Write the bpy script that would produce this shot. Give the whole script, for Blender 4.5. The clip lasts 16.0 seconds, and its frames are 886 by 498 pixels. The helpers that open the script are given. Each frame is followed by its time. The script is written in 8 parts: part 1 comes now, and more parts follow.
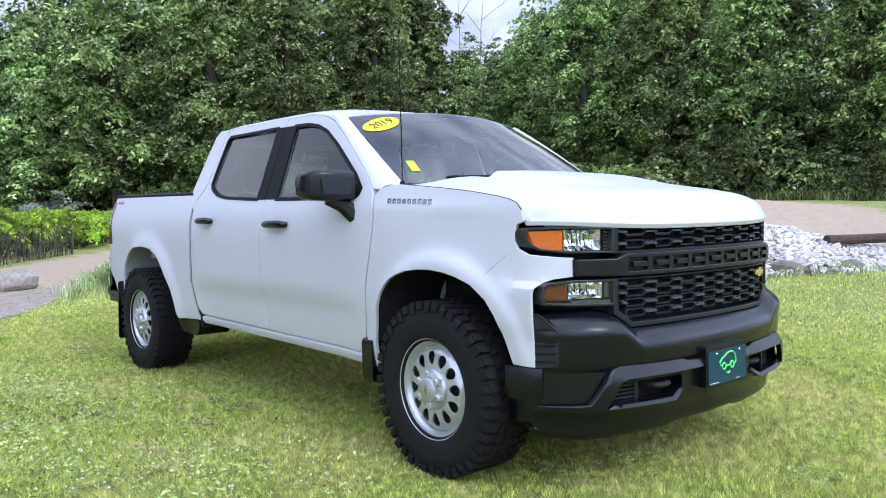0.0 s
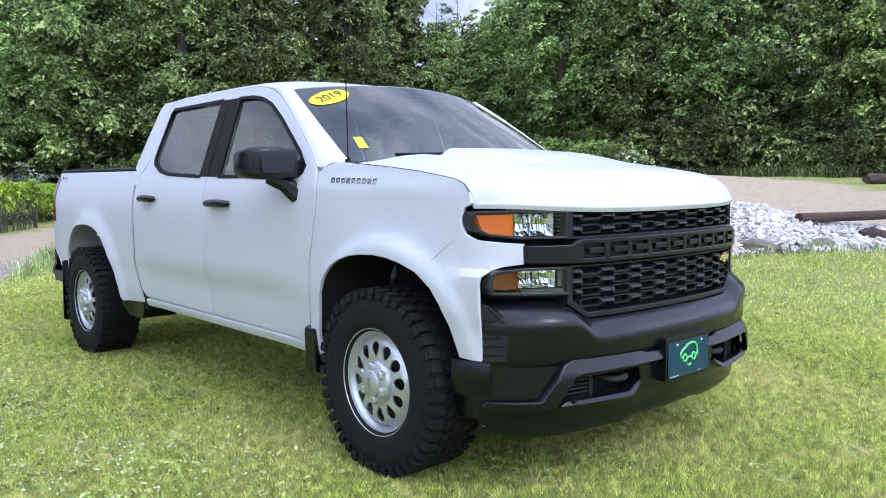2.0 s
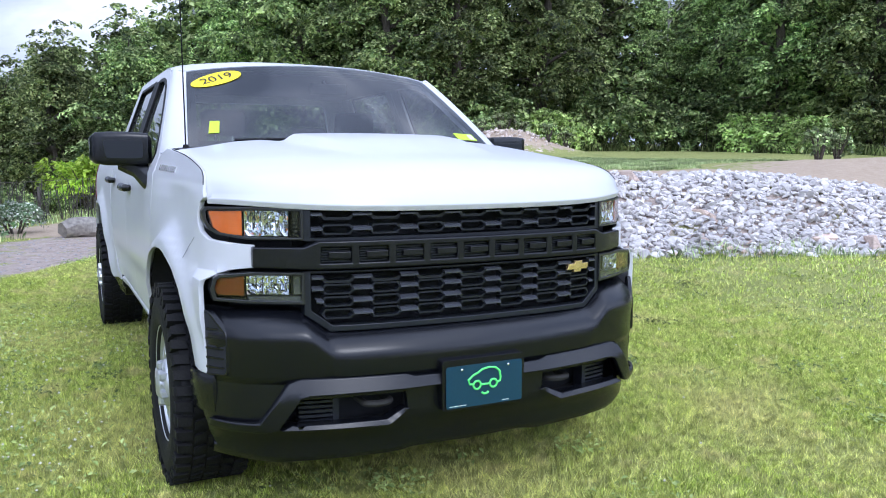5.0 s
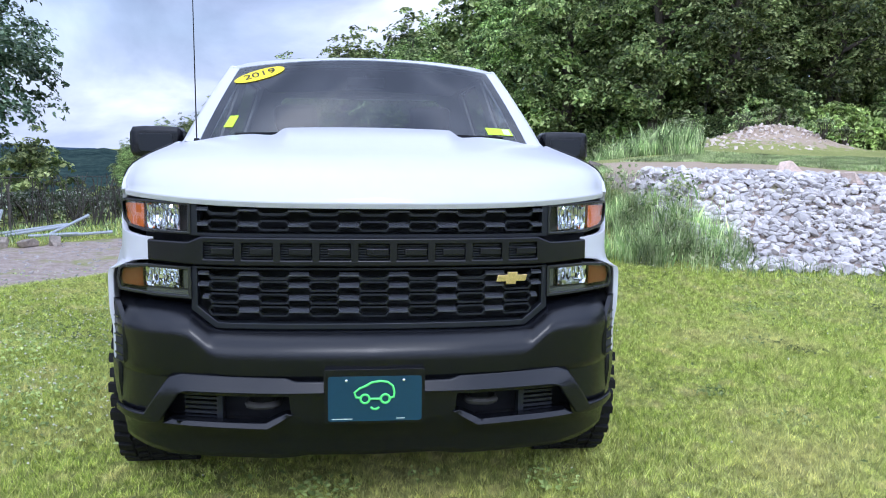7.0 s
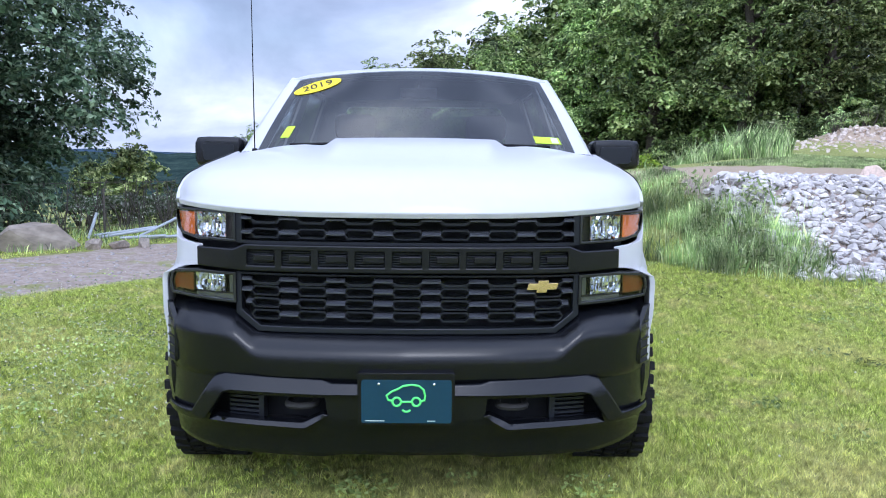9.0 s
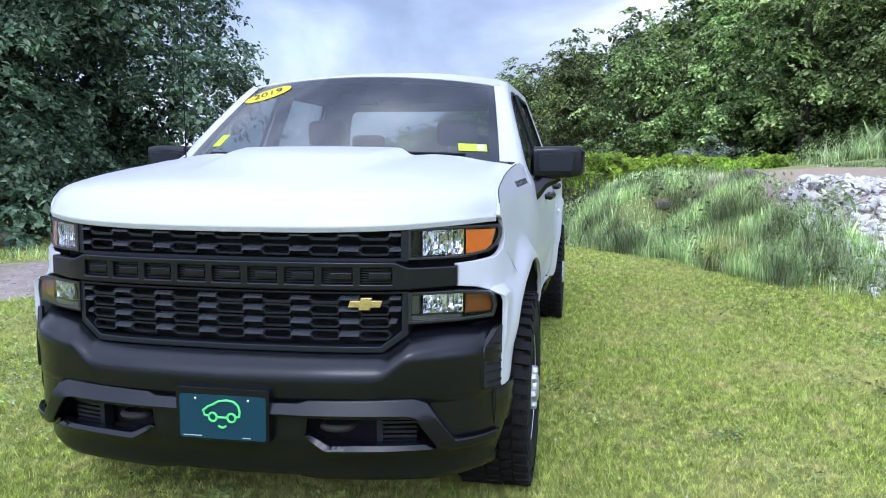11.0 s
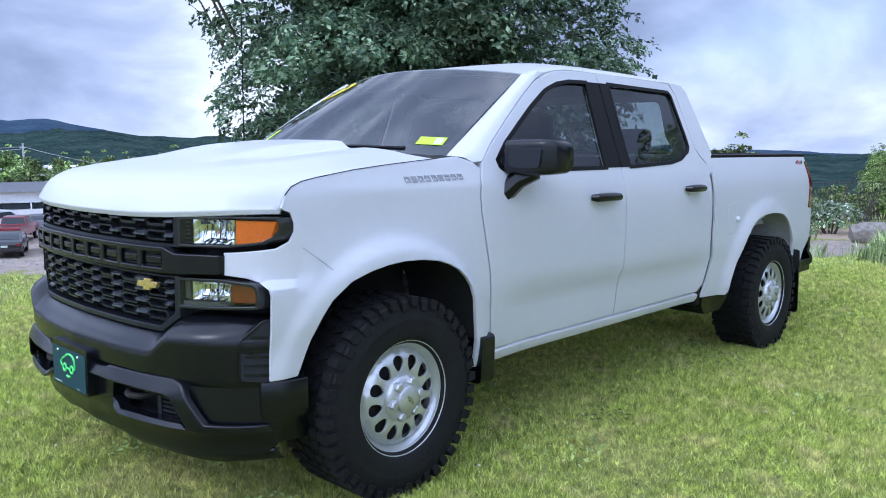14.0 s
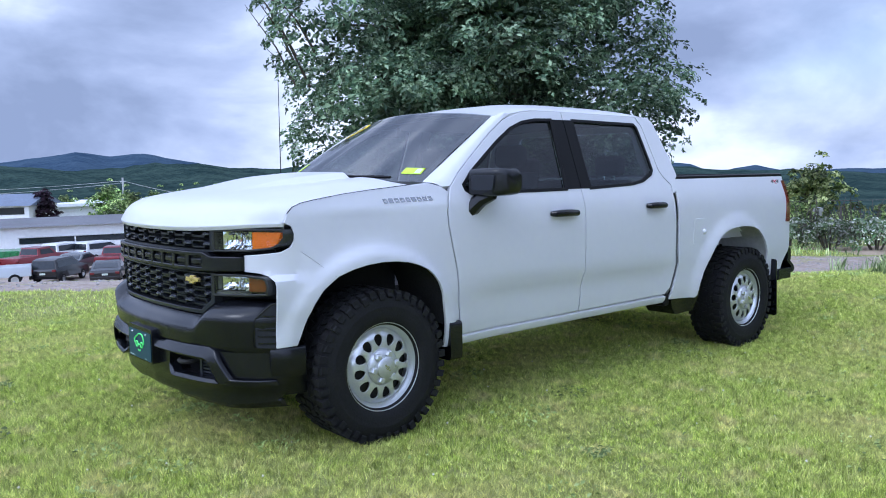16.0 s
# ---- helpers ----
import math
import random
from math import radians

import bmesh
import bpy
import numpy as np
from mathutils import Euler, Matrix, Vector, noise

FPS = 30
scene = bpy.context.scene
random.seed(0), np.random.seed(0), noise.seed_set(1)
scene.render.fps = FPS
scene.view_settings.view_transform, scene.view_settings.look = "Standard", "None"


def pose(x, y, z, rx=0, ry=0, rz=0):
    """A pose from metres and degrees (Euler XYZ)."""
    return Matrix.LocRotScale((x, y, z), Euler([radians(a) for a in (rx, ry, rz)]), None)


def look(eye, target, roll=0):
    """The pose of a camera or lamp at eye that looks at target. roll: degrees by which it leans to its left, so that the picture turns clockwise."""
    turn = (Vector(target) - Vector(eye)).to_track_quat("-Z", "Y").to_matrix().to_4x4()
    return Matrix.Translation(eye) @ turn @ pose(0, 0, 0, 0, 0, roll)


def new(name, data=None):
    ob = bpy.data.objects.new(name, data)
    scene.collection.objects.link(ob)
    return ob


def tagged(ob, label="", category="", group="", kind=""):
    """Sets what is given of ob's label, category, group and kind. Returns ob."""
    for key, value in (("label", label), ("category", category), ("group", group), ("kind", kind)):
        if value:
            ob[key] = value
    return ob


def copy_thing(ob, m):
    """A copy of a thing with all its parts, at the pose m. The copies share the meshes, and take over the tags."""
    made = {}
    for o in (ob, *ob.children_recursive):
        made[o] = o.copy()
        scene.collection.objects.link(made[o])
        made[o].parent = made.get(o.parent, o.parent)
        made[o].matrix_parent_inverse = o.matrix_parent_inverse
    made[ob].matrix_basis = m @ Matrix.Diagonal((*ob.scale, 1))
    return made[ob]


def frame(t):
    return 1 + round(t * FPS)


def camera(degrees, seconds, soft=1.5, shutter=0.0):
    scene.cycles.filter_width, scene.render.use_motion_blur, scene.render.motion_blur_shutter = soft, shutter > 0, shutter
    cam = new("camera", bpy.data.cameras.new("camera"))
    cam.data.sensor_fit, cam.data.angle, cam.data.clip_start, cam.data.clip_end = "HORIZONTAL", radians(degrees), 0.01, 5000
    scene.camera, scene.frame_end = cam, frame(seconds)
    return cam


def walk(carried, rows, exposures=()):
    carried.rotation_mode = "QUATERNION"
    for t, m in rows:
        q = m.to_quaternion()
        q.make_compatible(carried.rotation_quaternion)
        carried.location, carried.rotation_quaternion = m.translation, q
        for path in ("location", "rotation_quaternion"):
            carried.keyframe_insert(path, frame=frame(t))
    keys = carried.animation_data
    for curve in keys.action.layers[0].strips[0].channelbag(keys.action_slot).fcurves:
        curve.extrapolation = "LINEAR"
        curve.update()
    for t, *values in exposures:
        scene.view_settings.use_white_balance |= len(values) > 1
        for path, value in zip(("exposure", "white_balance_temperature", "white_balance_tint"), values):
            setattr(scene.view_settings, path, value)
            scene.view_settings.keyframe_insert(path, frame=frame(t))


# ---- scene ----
from mathutils.geometry import delaunay_2d_cdt
cam = camera(57.2, 16.0, 1.0)
PATH = [
    (0.0, -3.420, -2.908, 1.323, 86.30, 0.23, -40.46),
    (0.5, -3.404, -2.895, 1.325, 85.75, 0.30, -40.79),
    (1.0, -3.344, -2.799, 1.314, 85.19, 0.29, -41.21),
    (1.5, -3.278, -2.736, 1.347, 84.67, 0.14, -41.66),
    (2.0, -3.145, -2.806, 1.350, 84.45, -0.11, -42.02),
    (2.5, -2.911, -2.989, 1.379, 84.46, -0.45, -42.03),
    (3.0, -2.689, -3.094, 1.381, 84.57, -0.83, -41.34),
    (5.5, -1.077, -3.580, 1.442, 82.10, -0.44, -21.06),
    (6.0, -0.704, -3.658, 1.496, 81.69, -0.67, -15.81),
    (6.5, -0.308, -3.555, 1.460, 81.82, -0.80, -10.65),
    (7.0, -0.078, -3.613, 1.424, 82.19, -0.82, -6.39),
    (7.5, 0.021, -3.738, 1.443, 82.42, -0.72, -3.54),
    (8.0, 0.000, -3.721, 1.447, 82.55, -0.62, -2.19),
    (10.5, 0.811, -3.616, 1.488, 81.97, -0.21, 5.87),
    (11.0, 1.240, -3.470, 1.497, 82.30, -0.00, 10.20),
    (11.5, 1.704, -3.330, 1.491, 82.75, 0.16, 15.46),
    (12.0, 2.087, -3.078, 1.461, 82.93, 0.01, 21.32),
    (12.5, 2.408, -2.845, 1.483, 82.73, -0.06, 27.91),
    (13.0, 2.788, -2.612, 1.517, 82.50, -0.20, 34.18),
    (13.5, 3.071, -2.343, 1.482, 82.28, -0.17, 39.57),
    (14.0, 3.343, -2.202, 1.466, 82.27, 0.14, 43.70),
    (14.5, 3.602, -2.153, 1.488, 82.49, 0.58, 46.55),
    (15.0, 3.882, -2.326, 1.473, 83.09, 1.01, 48.25),
    (15.5, 4.193, -2.484, 1.495, 83.62, 1.23, 49.17),
    (16.0, 4.487, -2.515, 1.480, 84.18, 1.43, 49.43),
]
walk(cam, [(t, pose(x, y, z, rx, ry, rz)) for t, x, y, z, rx, ry, rz in PATH], [(0.0, 1.02, 5900, 13), (2.5, 1.01, 5900, 13), (5.5, 0.86, 5800, 13), (8.5, 0.82, 5750, 13), (12.0, 0.88, 5650, 13), (14.0, 0.75, 5500, 13), (16.0, 0.71, 5500, 13)])

# ---- sky and sun ----
SUN_AZ, SUN_EL = radians(178), radians(41)     # clockwise from +y, seen from above; and the height
world = bpy.data.worlds.new("sky")
scene.world = world
world.use_nodes = True
wn, wl = world.node_tree.nodes, world.node_tree.links
bg = wn["Background"]
sky = wn.new("ShaderNodeTexSky")
sky.sky_type, sky.sun_disc, sky.sun_elevation, sky.sun_rotation, sky.air_density, sky.dust_density = "NISHITA", False, SUN_EL, SUN_AZ, 1.0, 1.5
tc = wn.new("ShaderNodeTexCoord")
mp = wn.new("ShaderNodeMapping")
mp.inputs["Scale"].default_value = (1.0, 1.0, 2.0)
mp.inputs["Location"].default_value = (0.3, 1.1, 0.25)
wl.new(tc.outputs["Generated"], mp.inputs["Vector"])


def sky_noise(scale, detail, rough):
    n = wn.new("ShaderNodeTexNoise")
    n.inputs["Scale"].default_value, n.inputs["Detail"].default_value, n.inputs["Roughness"].default_value = scale, detail, rough
    n.inputs["Distortion"].default_value = 0.30
    wl.new(mp.outputs[0], n.inputs["Vector"])
    return n


def sky_ramp(src, stops):
    r = wn.new("ShaderNodeValToRGB")
    el = r.color_ramp.elements
    while len(el) < len(stops):
        el.new(0.5)
    for e, (p, c) in zip(el, stops):
        e.position, e.color = p, (*c, 1)
    wl.new(src, r.inputs[0])
    return r


big = sky_noise(3.3, 9, 0.52)
cloud = sky_ramp(big.outputs["Fac"], [(0.36, (0.205, 0.24, 0.325)), (0.45, (0.275, 0.315, 0.415)), (0.52, (0.35, 0.39, 0.49)), (0.58, (0.46, 0.495, 0.59)), (0.66, (0.66, 0.685, 0.75))])
cover_n = sky_noise(1.35, 6, 0.5)
cover = sky_ramp(cover_n.outputs["Fac"], [(0.32, (0.72, 0.72, 0.72)), (0.42, (1, 1, 1))])
cl = wn.new("ShaderNodeMix")
cl.data_type, cl.blend_type = "RGBA", "MIX"
wl.new(cover.outputs[0], cl.inputs[0])
gain = wn.new("ShaderNodeMix")
gain.data_type, gain.blend_type = "RGBA", "MULTIPLY"
gain.inputs[0].default_value = 1
wl.new(cloud.outputs[0], gain.inputs[6])
gain.inputs[7].default_value = (8.6, 8.6, 8.7, 1)
wl.new(sky.outputs[0], cl.inputs[6])
wl.new(gain.outputs[2], cl.inputs[7])
# thinner, brighter cloud towards the sun, heavier cloud away from it
to_sun = wn.new("ShaderNodeVectorMath")
to_sun.operation = "DOT_PRODUCT"
to_sun.inputs[1].default_value = (math.sin(SUN_AZ) * math.cos(SUN_EL), math.cos(SUN_AZ) * math.cos(SUN_EL), math.sin(SUN_EL))
wl.new(tc.outputs["Generated"], to_sun.inputs[0])
up = wn.new("ShaderNodeMapRange")
up.interpolation_type = "SMOOTHSTEP"
up.inputs[1].default_value, up.inputs[2].default_value, up.inputs[3].default_value, up.inputs[4].default_value = -0.15, 0.80, 0.80, 2.1
wl.new(to_sun.outputs["Value"], up.inputs[0])
lift = wn.new("ShaderNodeMix")
lift.data_type, lift.blend_type = "RGBA", "MULTIPLY"
lift.inputs[0].default_value = 1
wl.new(cl.outputs[2], lift.inputs[6])
wl.new(up.outputs[0], lift.inputs[7])
wl.new(lift.outputs[2], bg.inputs[0])
bg.inputs[1].default_value = 0.15

sun = new("sun", bpy.data.lights.new("sun", "SUN"))
sun.data.energy, sun.data.angle, sun.data.color = 0.50, radians(16), (1.0, 0.98, 0.96)
sun.matrix_world = look((0, 0, 0), (-math.sin(SUN_AZ) * math.cos(SUN_EL), -math.cos(SUN_AZ) * math.cos(SUN_EL), -math.sin(SUN_EL)))

# ---- materials ----
def nodes_of(mat):
    nt = mat.node_tree
    return nt, nt.nodes, nt.links, nt.nodes["Principled BSDF"]


def put(bsdf, **kw):
    names = {"base": "Base Color", "rough": "Roughness", "metal": "Metallic", "coat": "Coat Weight", "coat_rough": "Coat Roughness",
             "ior": "IOR", "trans": "Transmission Weight", "alpha": "Alpha", "spec": "Specular IOR Level", "sheen": "Sheen Weight",
             "sub": "Subsurface Weight", "emit": "Emission Strength", "emit_col": "Emission Color"}
    for k, v in kw.items():
        bsdf.inputs[names[k]].default_value = (*v, 1) if isinstance(v, tuple) and len(v) == 3 else v


def mat(name, base, rough=0.5, grain=0.0, scale=40.0, bump=0.0, stain=0.0, **kw):
    """A surface with a fine grain and broad stains in its colour, and a fine relief."""
    m = bpy.data.materials.new(name)
    m.use_nodes = True
    nt, nodes, links, b = nodes_of(m)
    put(b, base=base, rough=rough, **kw)
    if grain or bump or stain:
        tc = nodes.new("ShaderNodeTexCoord")
        fine = nodes.new("ShaderNodeTexNoise")
        fine.inputs["Scale"].default_value, fine.inputs["Detail"].default_value = scale, 6
        links.new(tc.outputs["Object"], fine.inputs["Vector"])
        broad = nodes.new("ShaderNodeTexNoise")
        broad.inputs["Scale"].default_value, broad.inputs["Detail"].default_value = scale / 14, 4
        links.new(tc.outputs["Object"], broad.inputs["Vector"])
        mix1 = nodes.new("ShaderNodeMix")
        mix1.data_type, mix1.blend_type = "RGBA", "MULTIPLY"
        mix1.inputs[0].default_value = 1
        mix1.inputs[6].default_value = (*base, 1)
        ramp = nodes.new("ShaderNodeMapRange")
        ramp.inputs[1].default_value, ramp.inputs[2].default_value = 0.3, 0.7
        ramp.inputs[3].default_value, ramp.inputs[4].default_value = 1 - grain, 1 + grain
        links.new(fine.outputs["Fac"], ramp.inputs[0])
        ramp2 = nodes.new("ShaderNodeMapRange")
        ramp2.inputs[1].default_value, ramp2.inputs[2].default_value = 0.3, 0.7
        ramp2.inputs[3].default_value, ramp2.inputs[4].default_value = 1 - stain, 1 + stain
        links.new(broad.outputs["Fac"], ramp2.inputs[0])
        mul = nodes.new("ShaderNodeMath")
        mul.operation = "MULTIPLY"
        links.new(ramp.outputs[0], mul.inputs[0])
        links.new(ramp2.outputs[0], mul.inputs[1])
        links.new(mul.outputs[0], mix1.inputs[7])
        links.new(mix1.outputs[2], b.inputs["Base Color"])
        if bump:
            bp = nodes.new("ShaderNodeBump")
            bp.inputs["Strength"].default_value, bp.inputs["Distance"].default_value = bump, 0.01
            links.new(fine.outputs["Fac"], bp.inputs["Height"])
            links.new(bp.outputs["Normal"], b.inputs["Normal"])
    return m


def glass_mat(name, tint, rough=0.0, clear=0.6, gloss=0.05):
    """Thin tinted pane: partly see-through, with a glossy face."""
    m = bpy.data.materials.new(name)
    m.use_nodes = True
    nt, nodes, links, b = nodes_of(m)
    nodes.remove(b)
    out = nodes["Material Output"]
    tr, gl, mx, fr = (nodes.new(n) for n in ("ShaderNodeBsdfTransparent", "ShaderNodeBsdfGlossy", "ShaderNodeMixShader", "ShaderNodeLayerWeight"))
    tr.inputs[0].default_value = (*[c * clear for c in tint], 1)
    gl.inputs["Roughness"].default_value = rough
    fr.inputs["Blend"].default_value = 0.5
    pw = nodes.new("ShaderNodeMath")
    pw.operation = "POWER"
    pw.inputs[1].default_value = 3.5
    links.new(fr.outputs["Facing"], pw.inputs[0])
    add = nodes.new("ShaderNodeMath")
    add.operation = "MULTIPLY_ADD"
    add.inputs[1].default_value, add.inputs[2].default_value = 0.85, gloss
    add.use_clamp = True
    links.new(pw.outputs[0], add.inputs[0])
    links.new(add.outputs[0], mx.inputs[0])
    links.new(tr.outputs[0], mx.inputs[1])
    links.new(gl.outputs[0], mx.inputs[2])
    links.new(mx.outputs[0], out.inputs[0])
    return m


PAINT = mat("white_paint", (0.615, 0.615, 0.645), 0.45, coat=0.30, coat_rough=0.06, stain=0.015, grain=0.01, scale=20)
SATIN = mat("black_satin_plastic", (0.0045, 0.005, 0.007), 0.27, grain=0.15, scale=300, bump=0.02, stain=0.1, spec=0.42)
TRIMBLACK = mat("black_trim", (0.005, 0.005, 0.006), 0.5, grain=0.1, scale=200, spec=0.18)
VOID = mat("dark_recess", (0.011, 0.012, 0.015), 0.8, grain=0.3, scale=30)
LINER = mat("wheel_liner", (0.012, 0.012, 0.012), 0.9, grain=0.3, scale=60, bump=0.3)
GRILLE = mat("grille_black", (0.015, 0.017, 0.022), 0.30, grain=0.1, scale=200, spec=0.3)
# the grille's black, lightened: the tabs' highlights are put into the colour
TAB = mat("grille_black_lit", (0.060, 0.064, 0.074), 0.26, grain=0.1, scale=200, spec=0.5)
RUBBER = mat("tyre_rubber", (0.008, 0.008, 0.009), 0.75, spec=0.3, grain=0.25, scale=90, bump=0.25, stain=0.2)
STEEL = mat("wheel_silver", (0.58, 0.59, 0.605), 0.33, metal=0.65, grain=0.06, scale=120, stain=0.05)
CHROME = mat("chrome", (0.85, 0.86, 0.87), 0.08, metal=1.0, grain=0.02, scale=60)
REFLECTOR = mat("lamp_reflector", (0.88, 0.89, 0.90), 0.10, metal=1.0, grain=0.03, scale=60)
LAMPBLACK = mat("lamp_housing", (0.02, 0.021, 0.022), 0.25, grain=0.2, scale=80)
LAMPGREY = mat("lamp_bezel", (0.10, 0.105, 0.10), 0.3, metal=0.4, grain=0.1, scale=80)
AMBER = mat("amber_lens", (0.80, 0.17, 0.008), 0.18, grain=0.15, scale=120, bump=0.15, sub=0.0, coat=0.6)
AMBER_DARK = mat("amber_lens_dark", (0.15, 0.030, 0.005), 0.2, grain=0.2, scale=120, bump=0.1, coat=0.6)
REDLENS = mat("red_lens", (0.14, 0.006, 0.009), 0.12, grain=0.1, scale=90, coat=0.8)
LENS = glass_mat("lamp_cover", (0.97, 0.98, 0.98), clear=0.98, gloss=0.02)
SCREEN = glass_mat("windscreen_glass", (0.90, 0.97, 0.96), clear=0.66, gloss=0.10)
SIDEGLASS = glass_mat("side_glass", (0.80, 0.93, 0.95), clear=0.50, gloss=0.055)
CLEAR = glass_mat("inner_glass_face", (1.0, 1.0, 1.0), clear=1.0, gloss=0.0)
CLEAR.node_tree.links.new(next(n for n in CLEAR.node_tree.nodes if n.type == "BSDF_TRANSPARENT").outputs[0], CLEAR.node_tree.nodes["Material Output"].inputs[0])
SEATCLOTH = mat("dark_seat_cloth", (0.020, 0.020, 0.022), 0.9, grain=0.2, scale=200, bump=0.2)
DASH = mat("dark_dashboard", (0.018, 0.018, 0.02), 0.7, grain=0.15, scale=150, bump=0.1)
HEADLINER = mat("grey_headliner", (0.16, 0.165, 0.17), 0.95, grain=0.1, scale=150)
UNDER = mat("underbody_metal", (0.02, 0.019, 0.018), 0.75, grain=0.4, scale=25, stain=0.3)
WELL = mat("inner_bed_metal", (0.42, 0.42, 0.42), 0.6, grain=0.1, scale=30, stain=0.15)
PLATEBLUE = mat("plate_blue", (0.002, 0.040, 0.068), 0.45, grain=0.05, scale=80)
PLATEGREEN = mat("plate_green", (0.16, 0.85, 0.20), 0.5, grain=0.04, scale=80)
YELLOW = mat("sticker_yellow", (0.90, 0.72, 0.01), 0.45, grain=0.04, scale=80)
YELLOWGREEN = mat("sticker_lime", (0.55, 0.80, 0.03), 0.5, grain=0.04, scale=80)
PALE = mat("sticker_pale", (0.62, 0.70, 0.62), 0.5, grain=0.04, scale=80)
INK = mat("sticker_ink", (0.03, 0.025, 0.02), 0.6, grain=0.05, scale=80)
GOLD = mat("gold_badge", (0.80, 0.60, 0.28), 0.25, metal=0.85, grain=0.05, scale=90)
BADGEGREY = mat("badge_grey", (0.42, 0.43, 0.44), 0.25, metal=0.9, grain=0.05, scale=90)
BADGEDARK = mat("badge_dark", (0.05, 0.05, 0.055), 0.4, grain=0.05, scale=90)
BADGERED = mat("badge_red", (0.55, 0.02, 0.05), 0.4, grain=0.05, scale=90)
SEAM = mat("panel_seam", (0.30, 0.31, 0.33), 0.7, grain=0.1, scale=90)
SEAL = mat("grey_seal", (0.10, 0.10, 0.105), 0.7, grain=0.1, scale=90)

# ---- building helpers ----
def finish(me, smooth=True, angle=35):
    if smooth:
        me.polygons.foreach_set("use_smooth", [True] * len(me.polygons))
        me.set_sharp_from_angle(angle=radians(angle))
    me.update()


def part(name, bm, material, parent=None, label="", bevel=0.0, smooth=True, angle=35, recalc=True):
    """Links a bmesh as one mesh object, under a thing or a part."""
    if recalc:
        bmesh.ops.recalc_face_normals(bm, faces=bm.faces[:])
    me = bpy.data.meshes.new(name)
    bm.to_mesh(me)
    bm.free()
    for m in material if isinstance(material, (list, tuple)) else (material,):
        me.materials.append(m)
    finish(me, smooth, angle)
    ob = new(name, me)
    ob.parent = parent
    if bevel:
        md = ob.modifiers.new("bevel", "BEVEL")
        md.width, md.segments, md.limit_method, md.angle_limit, md.harden_normals = bevel, 2, "ANGLE", radians(40), True
    return tagged(ob, label)


def pane(ob, outward):
    """Glass: only the outer face of the slab mirrors, the inner one lets the light through."""
    ob.visible_shadow = False
    ob.data.materials.append(CLEAR)
    for p in ob.data.polygons:
        p.material_index = 0 if p.normal.dot(outward) > 0 else 1
    return ob


def empty(name, m=Matrix(), label="", category="", group="", kind=""):
    ob = new(name)
    ob.empty_display_size = 0.2
    ob.matrix_world = m
    return tagged(ob, label, category, group, kind)


def curve_of(table):
    """A smooth monotone reading of a table of (x, y)."""
    xs, ys = [a for a, _ in table], [b for _, b in table]
    n = len(xs)
    sl = [(ys[i + 1] - ys[i]) / (xs[i + 1] - xs[i]) for i in range(n - 1)]
    ms = [sl[0]] + [0 if sl[i - 1] * sl[i] <= 0 else 2 * sl[i - 1] * sl[i] / (sl[i - 1] + sl[i]) for i in range(1, n - 1)] + [sl[-1]]

    def f(x):
        if x <= xs[0]:
            return ys[0]
        if x >= xs[-1]:
            return ys[-1]
        i = next(k for k in range(n - 1) if x <= xs[k + 1])
        h = xs[i + 1] - xs[i]
        t = (x - xs[i]) / h
        return (ys[i] * (1 + 2 * t) * (1 - t) ** 2 + ms[i] * h * t * (1 - t) ** 2 + ys[i + 1] * t * t * (3 - 2 * t) + ms[i + 1] * h * t * t * (t - 1))
    return f


def span(a, b, n):
    return [a + (b - a) * i / n for i in range(n + 1)]


def thick(bm, grid, off):
    """A closed slab: the grid of outer points, and the same moved by off(point)."""
    rows, cols = len(grid), len(grid[0])
    A = [[bm.verts.new(p) for p in r] for r in grid]
    B = [[bm.verts.new(Vector(p) + off(Vector(p))) for p in r] for r in grid]
    for i in range(rows - 1):
        for j in range(cols - 1):
            bm.faces.new((A[i][j], A[i][j + 1], A[i + 1][j + 1], A[i + 1][j]))
            bm.faces.new((B[i][j], B[i + 1][j], B[i + 1][j + 1], B[i][j + 1]))
    for j in range(cols - 1):
        bm.faces.new((A[0][j], B[0][j], B[0][j + 1], A[0][j + 1]))
        bm.faces.new((A[-1][j], A[-1][j + 1], B[-1][j + 1], B[-1][j]))
    for i in range(rows - 1):
        bm.faces.new((A[i][0], A[i + 1][0], B[i + 1][0], B[i][0]))
        bm.faces.new((A[i][-1], B[i][-1], B[i + 1][-1], A[i + 1][-1]))
    return bm


def filled(loops, f, off, bm=None):
    """A slab from an outline and holes in the plane (u, v), laid on the surface f(u, v)."""
    bm = bm or bmesh.new()
    flat = bmesh.new()
    for lp in loops:
        vs = [flat.verts.new((u, v, 0)) for u, v in lp]
        for a, b in zip(vs, vs[1:] + vs[:1]):
            flat.edges.new((a, b))
    bmesh.ops.triangle_fill(flat, use_beauty=True, use_dissolve=False, edges=flat.edges[:])
    flat.verts.ensure_lookup_table()
    outer, inner = {}, {}
    for v in flat.verts:
        p = Vector(f(v.co.x, v.co.y))
        outer[v.index] = bm.verts.new(p)
        inner[v.index] = bm.verts.new(p + off(p))
    flat.verts.index_update()
    for fc in flat.faces:
        ids = [v.index for v in fc.verts]
        bm.faces.new([outer[i] for i in ids])
        bm.faces.new([inner[i] for i in reversed(ids)])
    for e in flat.edges:
        if len(e.link_faces) == 1:
            a, b = e.verts[0].index, e.verts[1].index
            bm.faces.new((outer[a], outer[b], inner[b], inner[a]))
    flat.free()
    return bm


